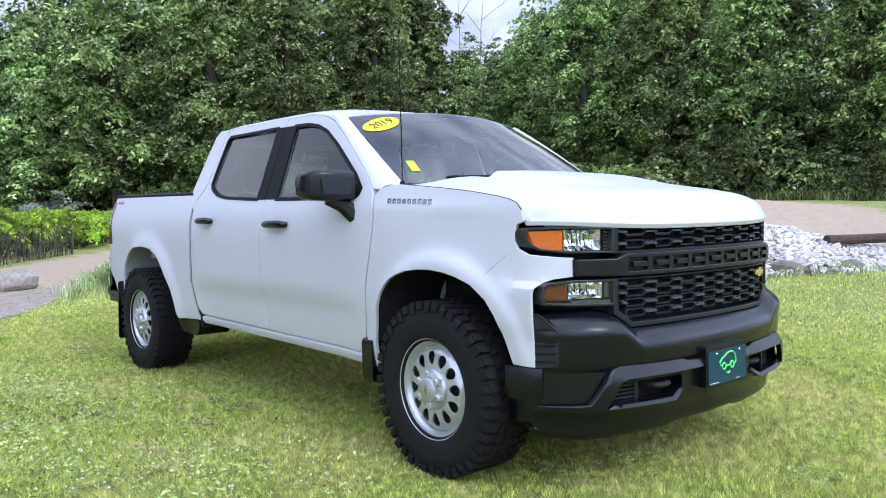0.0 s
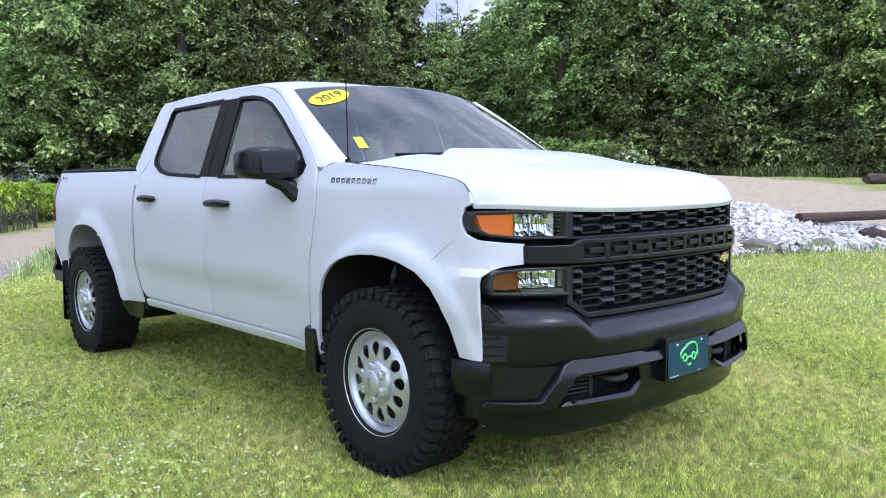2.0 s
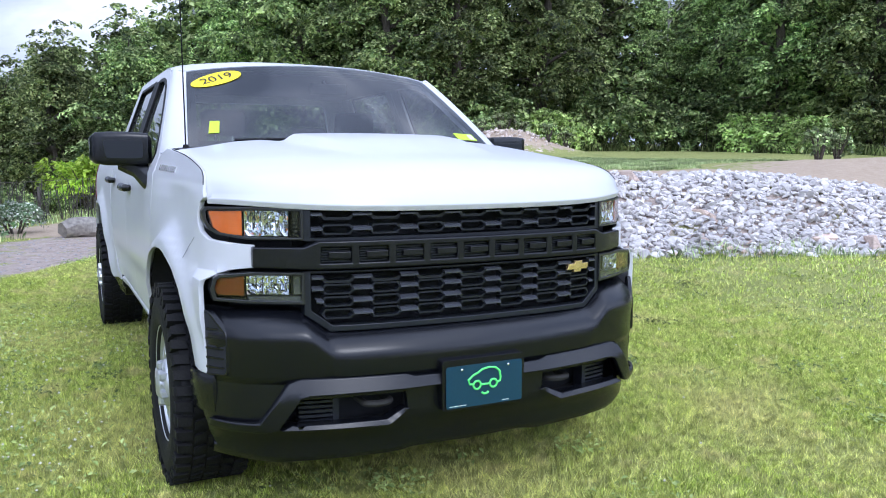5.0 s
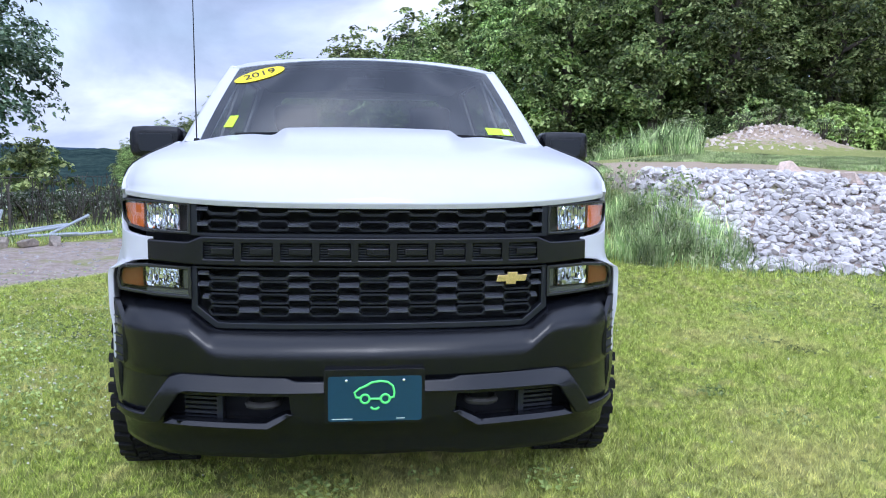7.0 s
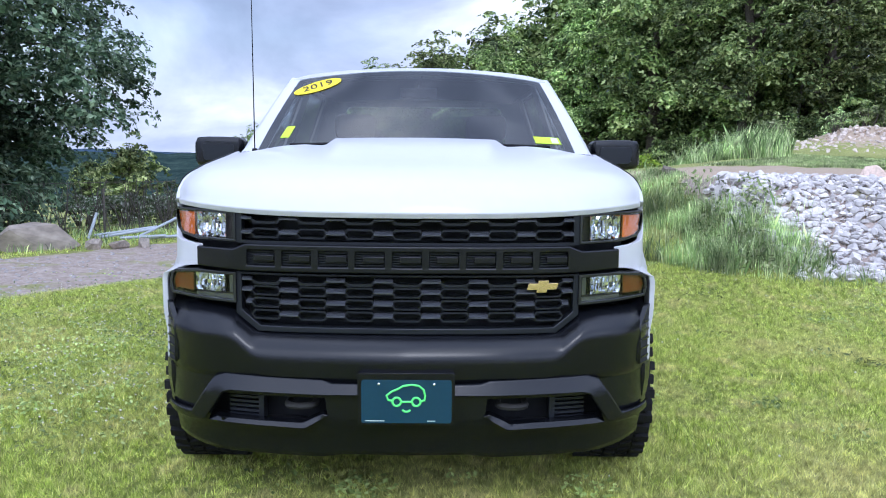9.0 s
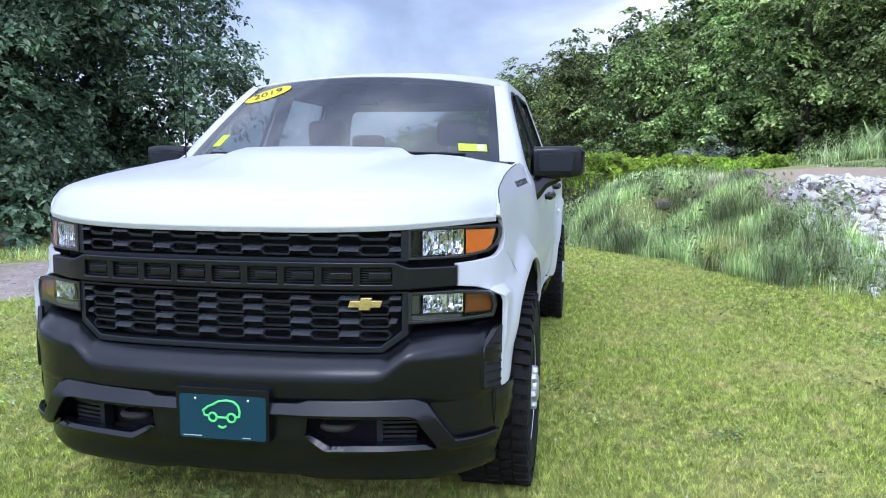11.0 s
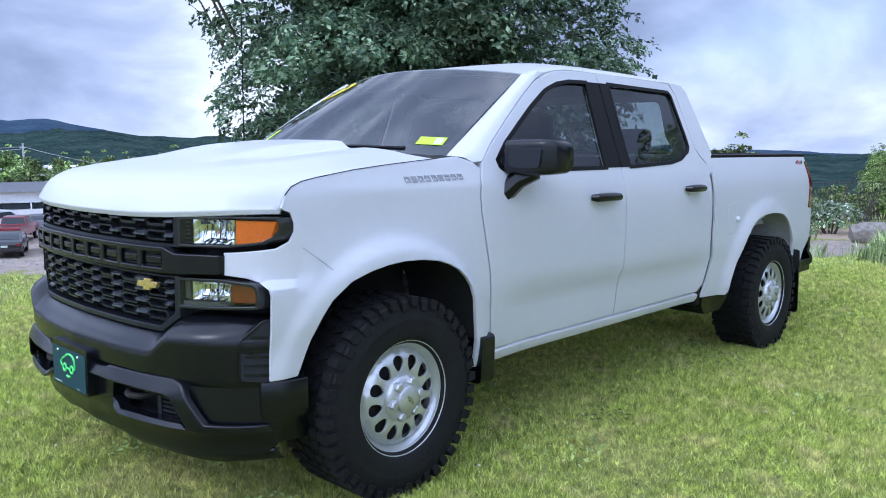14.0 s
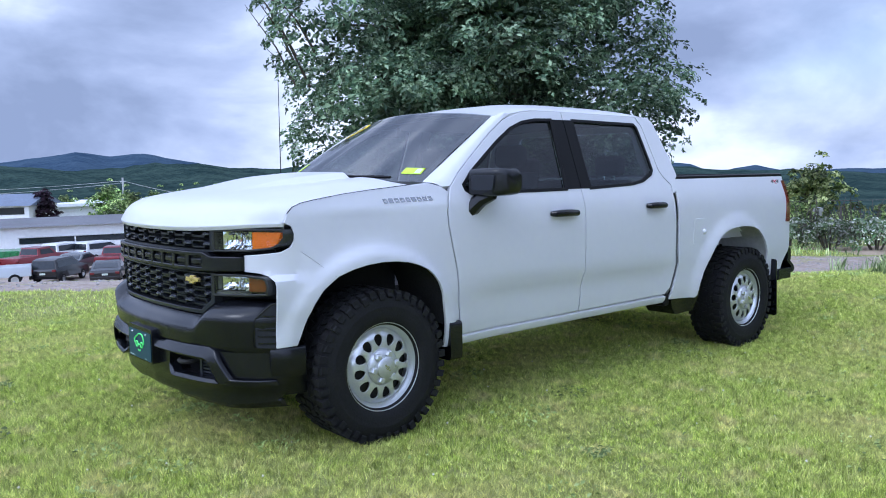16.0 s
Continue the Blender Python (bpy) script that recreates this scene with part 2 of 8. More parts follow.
def dense(pts, step):
    """The closed outline with points no further apart than step."""
    out = []
    for a, b in zip(pts, pts[1:] + pts[:1]):
        n = max(1, math.ceil(math.dist(a, b) / step))
        out += [(a[0] + (b[0] - a[0]) * i / n, a[1] + (b[1] - a[1]) * i / n) for i in range(n)]
    return out


def rounded(pts, r, n=4):
    """The closed outline with its corners rounded."""
    out = []
    k = len(pts)
    for i in range(k):
        p, a, b = Vector(pts[i]), Vector(pts[i - 1]), Vector(pts[(i + 1) % k])
        ra = min(r, (a - p).length * 0.45, (b - p).length * 0.45)
        s, e = p + (a - p).normalized() * ra, p + (b - p).normalized() * ra
        for j in range(n + 1):
            t = j / n
            q = s * (1 - t) ** 2 + p * 2 * t * (1 - t) + e * t * t
            out.append((q.x, q.y))
    return out


def box(bm, x0, x1, y0, y1, z0, z1, m=Matrix()):
    vs = [bm.verts.new(m @ Vector((x, y, z))) for x in (x0, x1) for y in (y0, y1) for z in (z0, z1)]
    for q in ((0, 1, 3, 2), (4, 6, 7, 5), (0, 4, 5, 1), (2, 3, 7, 6), (0, 2, 6, 4), (1, 5, 7, 3)):
        bm.faces.new([vs[i] for i in q])
    return vs


def lathe(bm, prof, n, m=Matrix(), closed=True):
    """Turns the profile [(r, h)] about the local z axis."""
    rings = [[bm.verts.new(m @ Vector((r * math.cos(2 * math.pi * i / n), r * math.sin(2 * math.pi * i / n), h))) for i in range(n)] for r, h in prof]
    pairs = list(zip(rings, rings[1:] + (rings[:1] if closed else [])))
    for a, b in (pairs if closed else pairs[:len(rings) - 1]):
        for i in range(n):
            j = (i + 1) % n
            bm.faces.new((a[i], a[j], b[j], b[i]))
    return rings


def tube(bm, pts, radius, n=8, cap=True):
    """A round bar along points; radius a number or one for each point."""
    rad = radius if isinstance(radius, (list, tuple)) else [radius] * len(pts)
    pts = [Vector(p) for p in pts]
    rings, side = [], None
    for i, p in enumerate(pts):
        d = (pts[min(i + 1, len(pts) - 1)] - pts[max(i - 1, 0)]).normalized()
        side = (side - d * side.dot(d)).normalized() if side else d.orthogonal().normalized()
        up = d.cross(side)
        rings.append([bm.verts.new(p + (side * math.cos(2 * math.pi * k / n) + up * math.sin(2 * math.pi * k / n)) * rad[i]) for k in range(n)])
    for a, b in zip(rings, rings[1:]):
        for k in range(n):
            bm.faces.new((a[k], a[(k + 1) % n], b[(k + 1) % n], b[k]))
    if cap:
        bm.faces.new(rings[0][::-1])
        bm.faces.new(rings[-1])
    return bm


def letters(name, text, size, material, m, parent=None, depth=0.002, label=""):
    """Lettering in the built-in font, as a mesh."""
    cu = bpy.data.curves.new(name, "FONT")
    cu.body, cu.size, cu.extrude, cu.align_x, cu.align_y = text, size, depth, "CENTER", "CENTER"
    tmp = new(name, cu)
    me = bpy.data.meshes.new_from_object(tmp.evaluated_get(bpy.context.evaluated_depsgraph_get()))
    bpy.data.objects.remove(tmp)
    bpy.data.curves.remove(cu)
    me.name = name
    me.materials.clear()
    me.materials.append(material)
    ob = new(name, me)
    ob.parent = parent
    ob.matrix_local = m
    return tagged(ob, label)

# ---- the ground ----
SLOPE = math.tan(radians(1.345))


def smooth(a, b, x):
    t = np.clip((x - a) / (b - a), 0, 1)
    return t * t * (3 - 2 * t)


def wavy(x, y, k):
    return np.sin(x * 0.9 * k + 1.3) * np.cos(y * 0.7 * k + 0.4) + 0.5 * np.sin(x * 2.1 * k - y * 1.6 * k)


def bank_foot(u):
    """Where the bank begins, along its slope."""
    return 7.15 - 0.45 * smooth(-4, -1.9, u) - 0.95 * smooth(-2.2, 0.3, u) + 0.40 * smooth(0.4, 2.4, u) + 0.60 * smooth(2.5, 8, u)


def height(x, y):
    """The lie of the land: lawn round the truck, a bank of stones on one side, a valley on the other."""
    x, y = np.asarray(x, float), np.asarray(y, float)
    lawn = -SLOPE * np.clip(y, -30, 14) - 0.012 * np.clip(y - 14, 0, 60)
    s = 0.528 * x + 0.849 * y
    u = 0.849 * x - 0.528 * y
    foot = bank_foot(u) + 0.12 * wavy(x, y, 0.8)
    ends = smooth(-5.9, -2.3, u)
    low = 0.70 * smooth(3.5, 9.5, u)
    top = 1.0 - low + low * smooth(2, 13, s - foot) + 0.004 * np.clip(s - 12, 0, 60)
    k = smooth(-0.15, 1.6, s - foot) * ends
    lawn = lawn + 0.23 * smooth(3.9, 6.2, s) * smooth(-6.5, -3.0, u) * smooth(16, 11, s)
    q = -0.8 * (x + 3.55) + 0.6 * (y - 4.8)
    p = 0.6 * (x + 3.55) + 0.8 * (y - 4.8)
    heap = 0.42 * np.exp(-(((x - 16.0) / 3.6) ** 2 + ((y - 8.2) / 2.4) ** 2))
    mound = heap + 0.95 * np.exp(-(((x - 13.6) / 2.3) ** 2 + ((y - 21.8) / 1.6) ** 2)) + 0.20 * np.exp(-(((x - 9.5) / 2.2) ** 2 + ((y - 20.0) / 2.0) ** 2))
    brink = 0.2 + 6.3 * smooth(-4.5, 1.0, p)
    fall = -5.3 * smooth(0, 19, q - brink) - 18 * smooth(70, 260, q)
    far = -40 * smooth(250, 700, np.hypot(x, y)) * smooth(20, 120, q)
    rough = 0.012 * wavy(x, y, 2.2) + 0.006 * wavy(x + 3, y - 2, 7)
    near = np.exp(-((x / 1.3) ** 4 + ((y - 1.9) / 3.0) ** 4))
    return lawn * (1 - k) + top * k + mound * k + fall + far + rough * (1 - 0.7 * near)


def zones(x, y):
    """How far a place is gravel, sand or weedy bank, each from 0 to 1."""
    s = 0.528 * x + 0.849 * y
    u = 0.849 * x - 0.528 * y
    q = -0.8 * (x + 3.55) + 0.6 * (y - 4.8)
    wob = 0.18 * wavy(x, y, 1.5)
    gravel = smooth(-0.25, 0.15, q + wob) * smooth(3.3, 2.7, q + wob)
    rocky = smooth(-0.1, 0.25, s - bank_foot(u)) * smooth(0.2, 1.0, u + 0.9 * (s - bank_foot(u)) + 0.1) * smooth(2.2, 1.8, s - bank_foot(u)) * smooth(10, 9, u)
    lot = smooth(24, 27, q) * smooth(95, 85, q) * smooth(60, 40, y)
    sand = smooth(12.2, 13.4, y + wob * 2) * smooth(34, 30, y + 0.2 * x) * smooth(5.2, 4.5, q) * smooth(-3.5, -5.0, u)
    track = smooth(7.5, 7.9, s + wob) * smooth(13.8, 12.8, s + wob + 2.2 * smooth(0.5, 2.5, u) - 4.3 * smooth(3, 8, u)) * smooth(-2.6, -1.2, u)
    heap = 1.7 * np.exp(-((((x - 16.0) * 0.86 + (y - 7.6) * 0.5) / 6.5) ** 2 + ((-(x - 16.0) * 0.5 + (y - 7.6) * 0.86) / 3.4) ** 2))
    track = np.maximum(track, np.clip(heap, 0, 1))
    mound = np.exp(-(((x - 14.0) / 2.2) ** 2 + ((y - 21.6) / 1.5) ** 2)) * 1.6
    return np.clip(np.maximum(np.maximum(gravel, lot), rocky), 0, 1), np.clip(np.maximum(np.maximum(sand, track), np.clip(mound, 0, 1)), 0, 1)


def axis(lo, hi, fine, reach):
    """Even steps between lo and hi, growing ones out to the reach."""
    a = list(np.arange(lo, hi + fine / 2, fine))
    step, x = fine, hi
    while x < reach:
        step *= 1.16
        x += step
        a.append(x)
    step, x = fine, lo
    while x > -reach:
        step *= 1.16
        x -= step
        a.insert(0, x)
    return np.array(a)


def ground_material():
    m = bpy.data.materials.new("lawn_gravel_and_sand")
    m.use_nodes = True
    nt, nodes, links, b = nodes_of(m)
    tc = nodes.new("ShaderNodeTexCoord")

    def noise_of(scale, detail=5, rough=0.55):
        n = nodes.new("ShaderNodeTexNoise")
        n.inputs["Scale"].default_value, n.inputs["Detail"].default_value, n.inputs["Roughness"].default_value = scale, detail, rough
        links.new(tc.outputs["Object"], n.inputs["Vector"])
        return n.outputs["Fac"]

    def ramp(src, *stops):
        r = nodes.new("ShaderNodeValToRGB")
        el = r.color_ramp.elements
        while len(el) < len(stops):
            el.new(0.5)
        for e, (p, c) in zip(el, stops):
            e.position, e.color = p, (*c, 1)
        links.new(src, r.inputs[0])
        return r.outputs[0]

    def mix(fac, a, c, mode="MIX"):
        n = nodes.new("ShaderNodeMix")
        n.data_type, n.blend_type = "RGBA", mode
        if isinstance(fac, float):
            n.inputs[0].default_value = fac
        else:
            links.new(fac, n.inputs[0])
        links.new(a, n.inputs[6])
        links.new(c, n.inputs[7])
        return n.outputs[2]

    fine, mid, broad = noise_of(90, 6, 0.7), noise_of(6), noise_of(0.9)
    lawn = mix(0.5, ramp(broad, (0.3, (0.16, 0.20, 0.045)), (0.55, (0.25, 0.28, 0.075)), (0.72, (0.37, 0.35, 0.14))), ramp(fine, (0.34, (0.07, 0.08, 0.02)), (0.66, (0.54, 0.53, 0.20))))
    lawn = mix(ramp(mid, (0.60, (0, 0, 0)), (0.72, (0.55, 0.55, 0.55))), lawn, ramp(fine, (0.3, (0.14, 0.125, 0.06)), (0.7, (0.30, 0.27, 0.14))))
    peb = nodes.new("ShaderNodeTexVoronoi")
    peb.inputs["Scale"].default_value = 30
    links.new(tc.outputs["Object"], peb.inputs["Vector"])
    grav = mix(0.6, ramp(peb.outputs["Color"], (0.1, (0.24, 0.19, 0.155)), (0.5, (0.40, 0.325, 0.28)), (0.9, (0.52, 0.44, 0.39))), ramp(mid, (0.3, (0.25, 0.19, 0.145)), (0.7, (0.48, 0.40, 0.345))))
    grav = mix(ramp(noise_of(1.6), (0.56, (0, 0, 0)), (0.66, (0.8, 0.8, 0.8))), grav, lawn)
    sand = mix(0.5, ramp(fine, (0.3, (0.34, 0.25, 0.17)), (0.7, (0.50, 0.40, 0.29))), ramp(mid, (0.3, (0.36, 0.27, 0.19)), (0.7, (0.50, 0.40, 0.30))))

    def masked(name):
        at = nodes.new("ShaderNodeAttribute")
        at.attribute_name = name
        ad = nodes.new("ShaderNodeMath")
        ad.operation = "ADD"
        links.new(at.outputs["Fac"], ad.inputs[0])
        sh = nodes.new("ShaderNodeMapRange")
        sh.inputs[1].default_value, sh.inputs[2].default_value, sh.inputs[3].default_value, sh.inputs[4].default_value = 0.3, 0.7, -0.35, 0.35
        links.new(noise_of(5.0), sh.inputs[0])
        links.new(sh.outputs[0], ad.inputs[1])
        return ramp(ad.outputs[0], (0.42, (0, 0, 0)), (0.62, (1, 1, 1)))

    col = mix(masked("gravel"), lawn, grav)
    col = mix(masked("sand"), col, sand)
    links.new(col, b.inputs["Base Color"])
    put(b, rough=0.92, spec=0.2)
    bp = nodes.new("ShaderNodeBump")
    bp.inputs["Strength"].default_value, bp.inputs["Distance"].default_value = 0.6, 0.02
    links.new(fine, bp.inputs["Height"])
    links.new(bp.outputs["Normal"], b.inputs["Normal"])
    return m


gx, gy = axis(-9, 12, 0.16, 3200), axis(-9, 15, 0.16, 3200)
GX, GY = np.meshgrid(gx, gy)
GZ = height(GX, GY)
nx, ny = len(gx), len(gy)
me = bpy.data.meshes.new("ground")
idx = np.arange(nx * ny).reshape(ny, nx)
quads = np.stack([idx[:-1, :-1], idx[:-1, 1:], idx[1:, 1:], idx[1:, :-1]], -1).reshape(-1, 4)
me.from_pydata(np.stack([GX, GY, GZ], -1).reshape(-1, 3).tolist(), [], quads.tolist())
for nm, arr in zip(("gravel", "sand"), zones(GX, GY)):
    me.attributes.new(nm, "FLOAT", "POINT").data.foreach_set("value", arr.ravel().astype(np.float32))
me.materials.append(ground_material())
finish(me, angle=80)
tagged(new("ground", me), "mown lawn with gravel track, sand and a bank", kind="structure")

# ---- plants ----
def mesh_of(name, verts, faces, material, smooth_it=False):
    """A mesh from arrays: verts (n, 3) and faces (m, k)."""
    verts, faces = np.asarray(verts, np.float32), np.asarray(faces, np.int32)
    me = bpy.data.meshes.new(name)
    m, k = faces.shape
    me.vertices.add(len(verts))
    me.vertices.foreach_set("co", verts.ravel())
    me.loops.add(m * k)
    me.loops.foreach_set("vertex_index", faces.ravel())
    me.polygons.add(m)
    me.polygons.foreach_set("loop_start", np.arange(0, m * k, k, dtype=np.int32))
    me.polygons.foreach_set("use_smooth", np.full(m, smooth_it))
    me.update(calc_edges=True)
    me.materials.append(material)
    return me


def leaf_mat(name, dark, mid, light, glow=0.35, rough=0.55, clump=0.9):
    """Leaves: each its own shade, each plant its own tone, light through them."""
    m = bpy.data.materials.new(name)
    m.use_nodes = True
    nt, nodes, links, b = nodes_of(m)
    ge, ob = nodes.new("ShaderNodeNewGeometry"), nodes.new("ShaderNodeObjectInfo")
    r = nodes.new("ShaderNodeValToRGB")
    el = r.color_ramp.elements
    el.new(0.5)
    for e, (p, c) in zip(el, ((0.0, dark), (0.55, mid), (1.0, light))):
        e.position, e.color = p, (*c, 1)
    links.new(ge.outputs["Random Per Island"], r.inputs[0])
    hs = nodes.new("ShaderNodeHueSaturation")
    mr, mv = nodes.new("ShaderNodeMapRange"), nodes.new("ShaderNodeMapRange")
    mr.inputs[3].default_value, mr.inputs[4].default_value = 0.482, 0.508
    mv.inputs[3].default_value, mv.inputs[4].default_value = 0.70, 1.4
    links.new(ob.outputs["Random"], mr.inputs[0])
    links.new(ob.outputs["Random"], mv.inputs[0])
    links.new(mr.outputs[0], hs.inputs["Hue"])
    links.new(mv.outputs[0], hs.inputs["Value"])
    links.new(r.outputs[0], hs.inputs["Color"])
    # broad noise puts lit and shaded clumps into the leaf colour
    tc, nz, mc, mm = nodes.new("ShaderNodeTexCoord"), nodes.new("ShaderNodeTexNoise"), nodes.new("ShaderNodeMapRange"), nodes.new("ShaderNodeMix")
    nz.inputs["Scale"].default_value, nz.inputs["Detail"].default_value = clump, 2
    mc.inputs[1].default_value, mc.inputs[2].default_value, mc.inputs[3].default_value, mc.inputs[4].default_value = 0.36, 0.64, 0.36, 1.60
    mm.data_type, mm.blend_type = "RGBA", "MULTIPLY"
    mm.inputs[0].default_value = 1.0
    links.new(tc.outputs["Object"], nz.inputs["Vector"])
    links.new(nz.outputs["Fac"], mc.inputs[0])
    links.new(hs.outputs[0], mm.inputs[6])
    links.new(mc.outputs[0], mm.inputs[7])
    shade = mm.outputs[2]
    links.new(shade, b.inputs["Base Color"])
    put(b, rough=rough, spec=0.35)
    tr, mx = nodes.new("ShaderNodeBsdfTranslucent"), nodes.new("ShaderNodeMixShader")
    links.new(shade, tr.inputs[0])
    mx.inputs[0].default_value = glow
    links.new(b.outputs[0], mx.inputs[1])
    links.new(tr.outputs[0], mx.inputs[2])
    links.new(mx.outputs[0], nodes["Material Output"].inputs[0])
    return m


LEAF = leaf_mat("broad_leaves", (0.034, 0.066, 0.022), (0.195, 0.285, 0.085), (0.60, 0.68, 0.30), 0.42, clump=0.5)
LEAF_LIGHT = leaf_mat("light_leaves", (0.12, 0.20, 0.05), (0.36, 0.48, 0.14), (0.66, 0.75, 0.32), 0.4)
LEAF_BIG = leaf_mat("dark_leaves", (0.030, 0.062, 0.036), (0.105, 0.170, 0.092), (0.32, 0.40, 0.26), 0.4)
LEAF_VINE = leaf_mat("vine_leaves", (0.17, 0.29, 0.03), (0.33, 0.48, 0.05), (0.47, 0.58, 0.10), 0.45)
LEAF_GREY = leaf_mat("grey_leaves", (0.20, 0.25, 0.18), (0.36, 0.42, 0.32), (0.58, 0.62, 0.52))
GRASS = leaf_mat("grass_blades", (0.13, 0.195, 0.030), (0.45, 0.535, 0.095), (0.80, 0.80, 0.30), 0.35, clump=2.5)
STRAW = (0.78, 0.67, 0.32)
nt, nodes, links, b = nodes_of(GRASS)
hs = next(n for n in nodes if n.type == "HUE_SAT")
tcg = nodes.new("ShaderNodeTexCoord")
dry = nodes.new("ShaderNodeMix")
dry.data_type = "RGBA"
dry.inputs[7].default_value = (*STRAW, 1)
facs = []
for sc, lo, hi, top in ((0.75, 0.48, 0.72, 0.55), (4.5, 0.52, 0.68, 0.65)):
    nz, mp2 = nodes.new("ShaderNodeTexNoise"), nodes.new("ShaderNodeMapRange")
    nz.inputs["Scale"].default_value, nz.inputs["Detail"].default_value = sc, 4
    mp2.inputs[1].default_value, mp2.inputs[2].default_value, mp2.inputs[4].default_value = lo, hi, top
    links.new(tcg.outputs["Object"], nz.inputs["Vector"])
    links.new(nz.outputs["Fac"], mp2.inputs[0])
    facs.append(mp2.outputs[0])
mxm = nodes.new("ShaderNodeMath")
mxm.operation = "MAXIMUM"
links.new(facs[0], mxm.inputs[0])
links.new(facs[1], mxm.inputs[1])
links.new(mxm.outputs[0], dry.inputs[0])
links.new(hs.outputs[0], dry.inputs[6])
tuft, nz, mp2 = nodes.new("ShaderNodeMix"), nodes.new("ShaderNodeTexNoise"), nodes.new("ShaderNodeMapRange")
tuft.data_type, tuft.blend_type = "RGBA", "MULTIPLY"
tuft.inputs[0].default_value = 1.0
nz.inputs["Scale"].default_value, nz.inputs["Detail"].default_value = 21, 3
mp2.inputs[1].default_value, mp2.inputs[2].default_value, mp2.inputs[3].default_value, mp2.inputs[4].default_value = 0.34, 0.65, 0.52, 1.42
links.new(tcg.outputs["Object"], nz.inputs["Vector"])
links.new(nz.outputs["Fac"], mp2.inputs[0])
links.new(dry.outputs[2], tuft.inputs[6])
links.new(mp2.outputs[0], tuft.inputs[7])
for n in nodes:
    if n.type in ("BSDF_PRINCIPLED", "BSDF_TRANSLUCENT"):
        links.new(tuft.outputs[2], n.inputs[0])
WEEDS = leaf_mat("tall_weeds", (0.10, 0.17, 0.055), (0.32, 0.43, 0.165), (0.74, 0.78, 0.46), 0.35, clump=2.2)
BARK = mat("bark", (0.085, 0.070, 0.055), 0.9, grain=0.4, scale=18, bump=0.8, stain=0.3)
PETAL = mat("clover_petals", (0.68, 0.65, 0.52), 0.85, grain=0.1, scale=60)


def leaves(rng, centres, normals, size, spread):
    """Small folded leaves round the centres: arrays of points and of quads."""
    n = len(centres)
    nrm = normals + rng.normal(0, spread, (n, 3))
    nrm /= np.linalg.norm(nrm, axis=1)[:, None] + 1e-9
    t = np.cross(nrm, rng.normal(0, 1, (n, 3)))
    t /= np.linalg.norm(t, axis=1)[:, None] + 1e-9
    w = np.cross(nrm, t)
    sz = size * rng.uniform(0.6, 1.35, (n, 1))
    a = centres - t * sz * 0.5
    b = centres + w * sz * 0.28 + nrm * sz * 0.08
    c = centres + t * sz * 0.5 - nrm * sz * 0.10
    d = centres - w * sz * 0.28 + nrm * sz * 0.08
    v = np.stack([a, b, c, d], 1).reshape(-1, 3)
    return v, np.arange(4 * n).reshape(n, 4)


def crown_points(rng, blobs, clumps, per, clump_r):
    """Leaf places: flat drooping sprays over the upper shells of the boughs, leaves spread in each spray."""
    size = np.array([b[3] * b[3] + b[3] * b[4] for b in blobs])
    which = rng.choice(len(blobs), clumps, p=size / size.sum())
    C, N = [], []
    for i in which:
        cx, cy, cz, rh, rv = blobs[i]
        h = rng.uniform(-0.7, 1.0)
        a = rng.uniform(0, 2 * np.pi)
        q = math.sqrt(max(0.0, 1 - h * h))
        d = np.array([q * math.cos(a), q * math.sin(a), h])
        c = np.array([cx, cy, cz]) + d * np.array([rh, rh, rv]) * rng.uniform(0.72, 1.08)
        n = int(per * rng.uniform(0.5, 1.5))
        r = clump_r * rng.uniform(0.7, 1.7)
        nrm = d * 0.55 + np.array([0, 0, 0.85])
        nrm /= np.linalg.norm(nrm)
        t = np.cross(nrm, (0.3, 0.9, 0.1))
        t /= np.linalg.norm(t)
        w = np.cross(nrm, t)
        rad, ang = r * np.sqrt(rng.random(n)), rng.uniform(0, 2 * np.pi, n)
        off = t * (rad * np.cos(ang))[:, None] + w * (rad * np.sin(ang))[:, None] + nrm * (rng.normal(0, 0.10, n) * r - 0.45 * rad ** 2 / r)[:, None]
        C.append(c + off)
        N.append(nrm + 0.5 * off / r)
    return np.concatenate(C), np.concatenate(N)


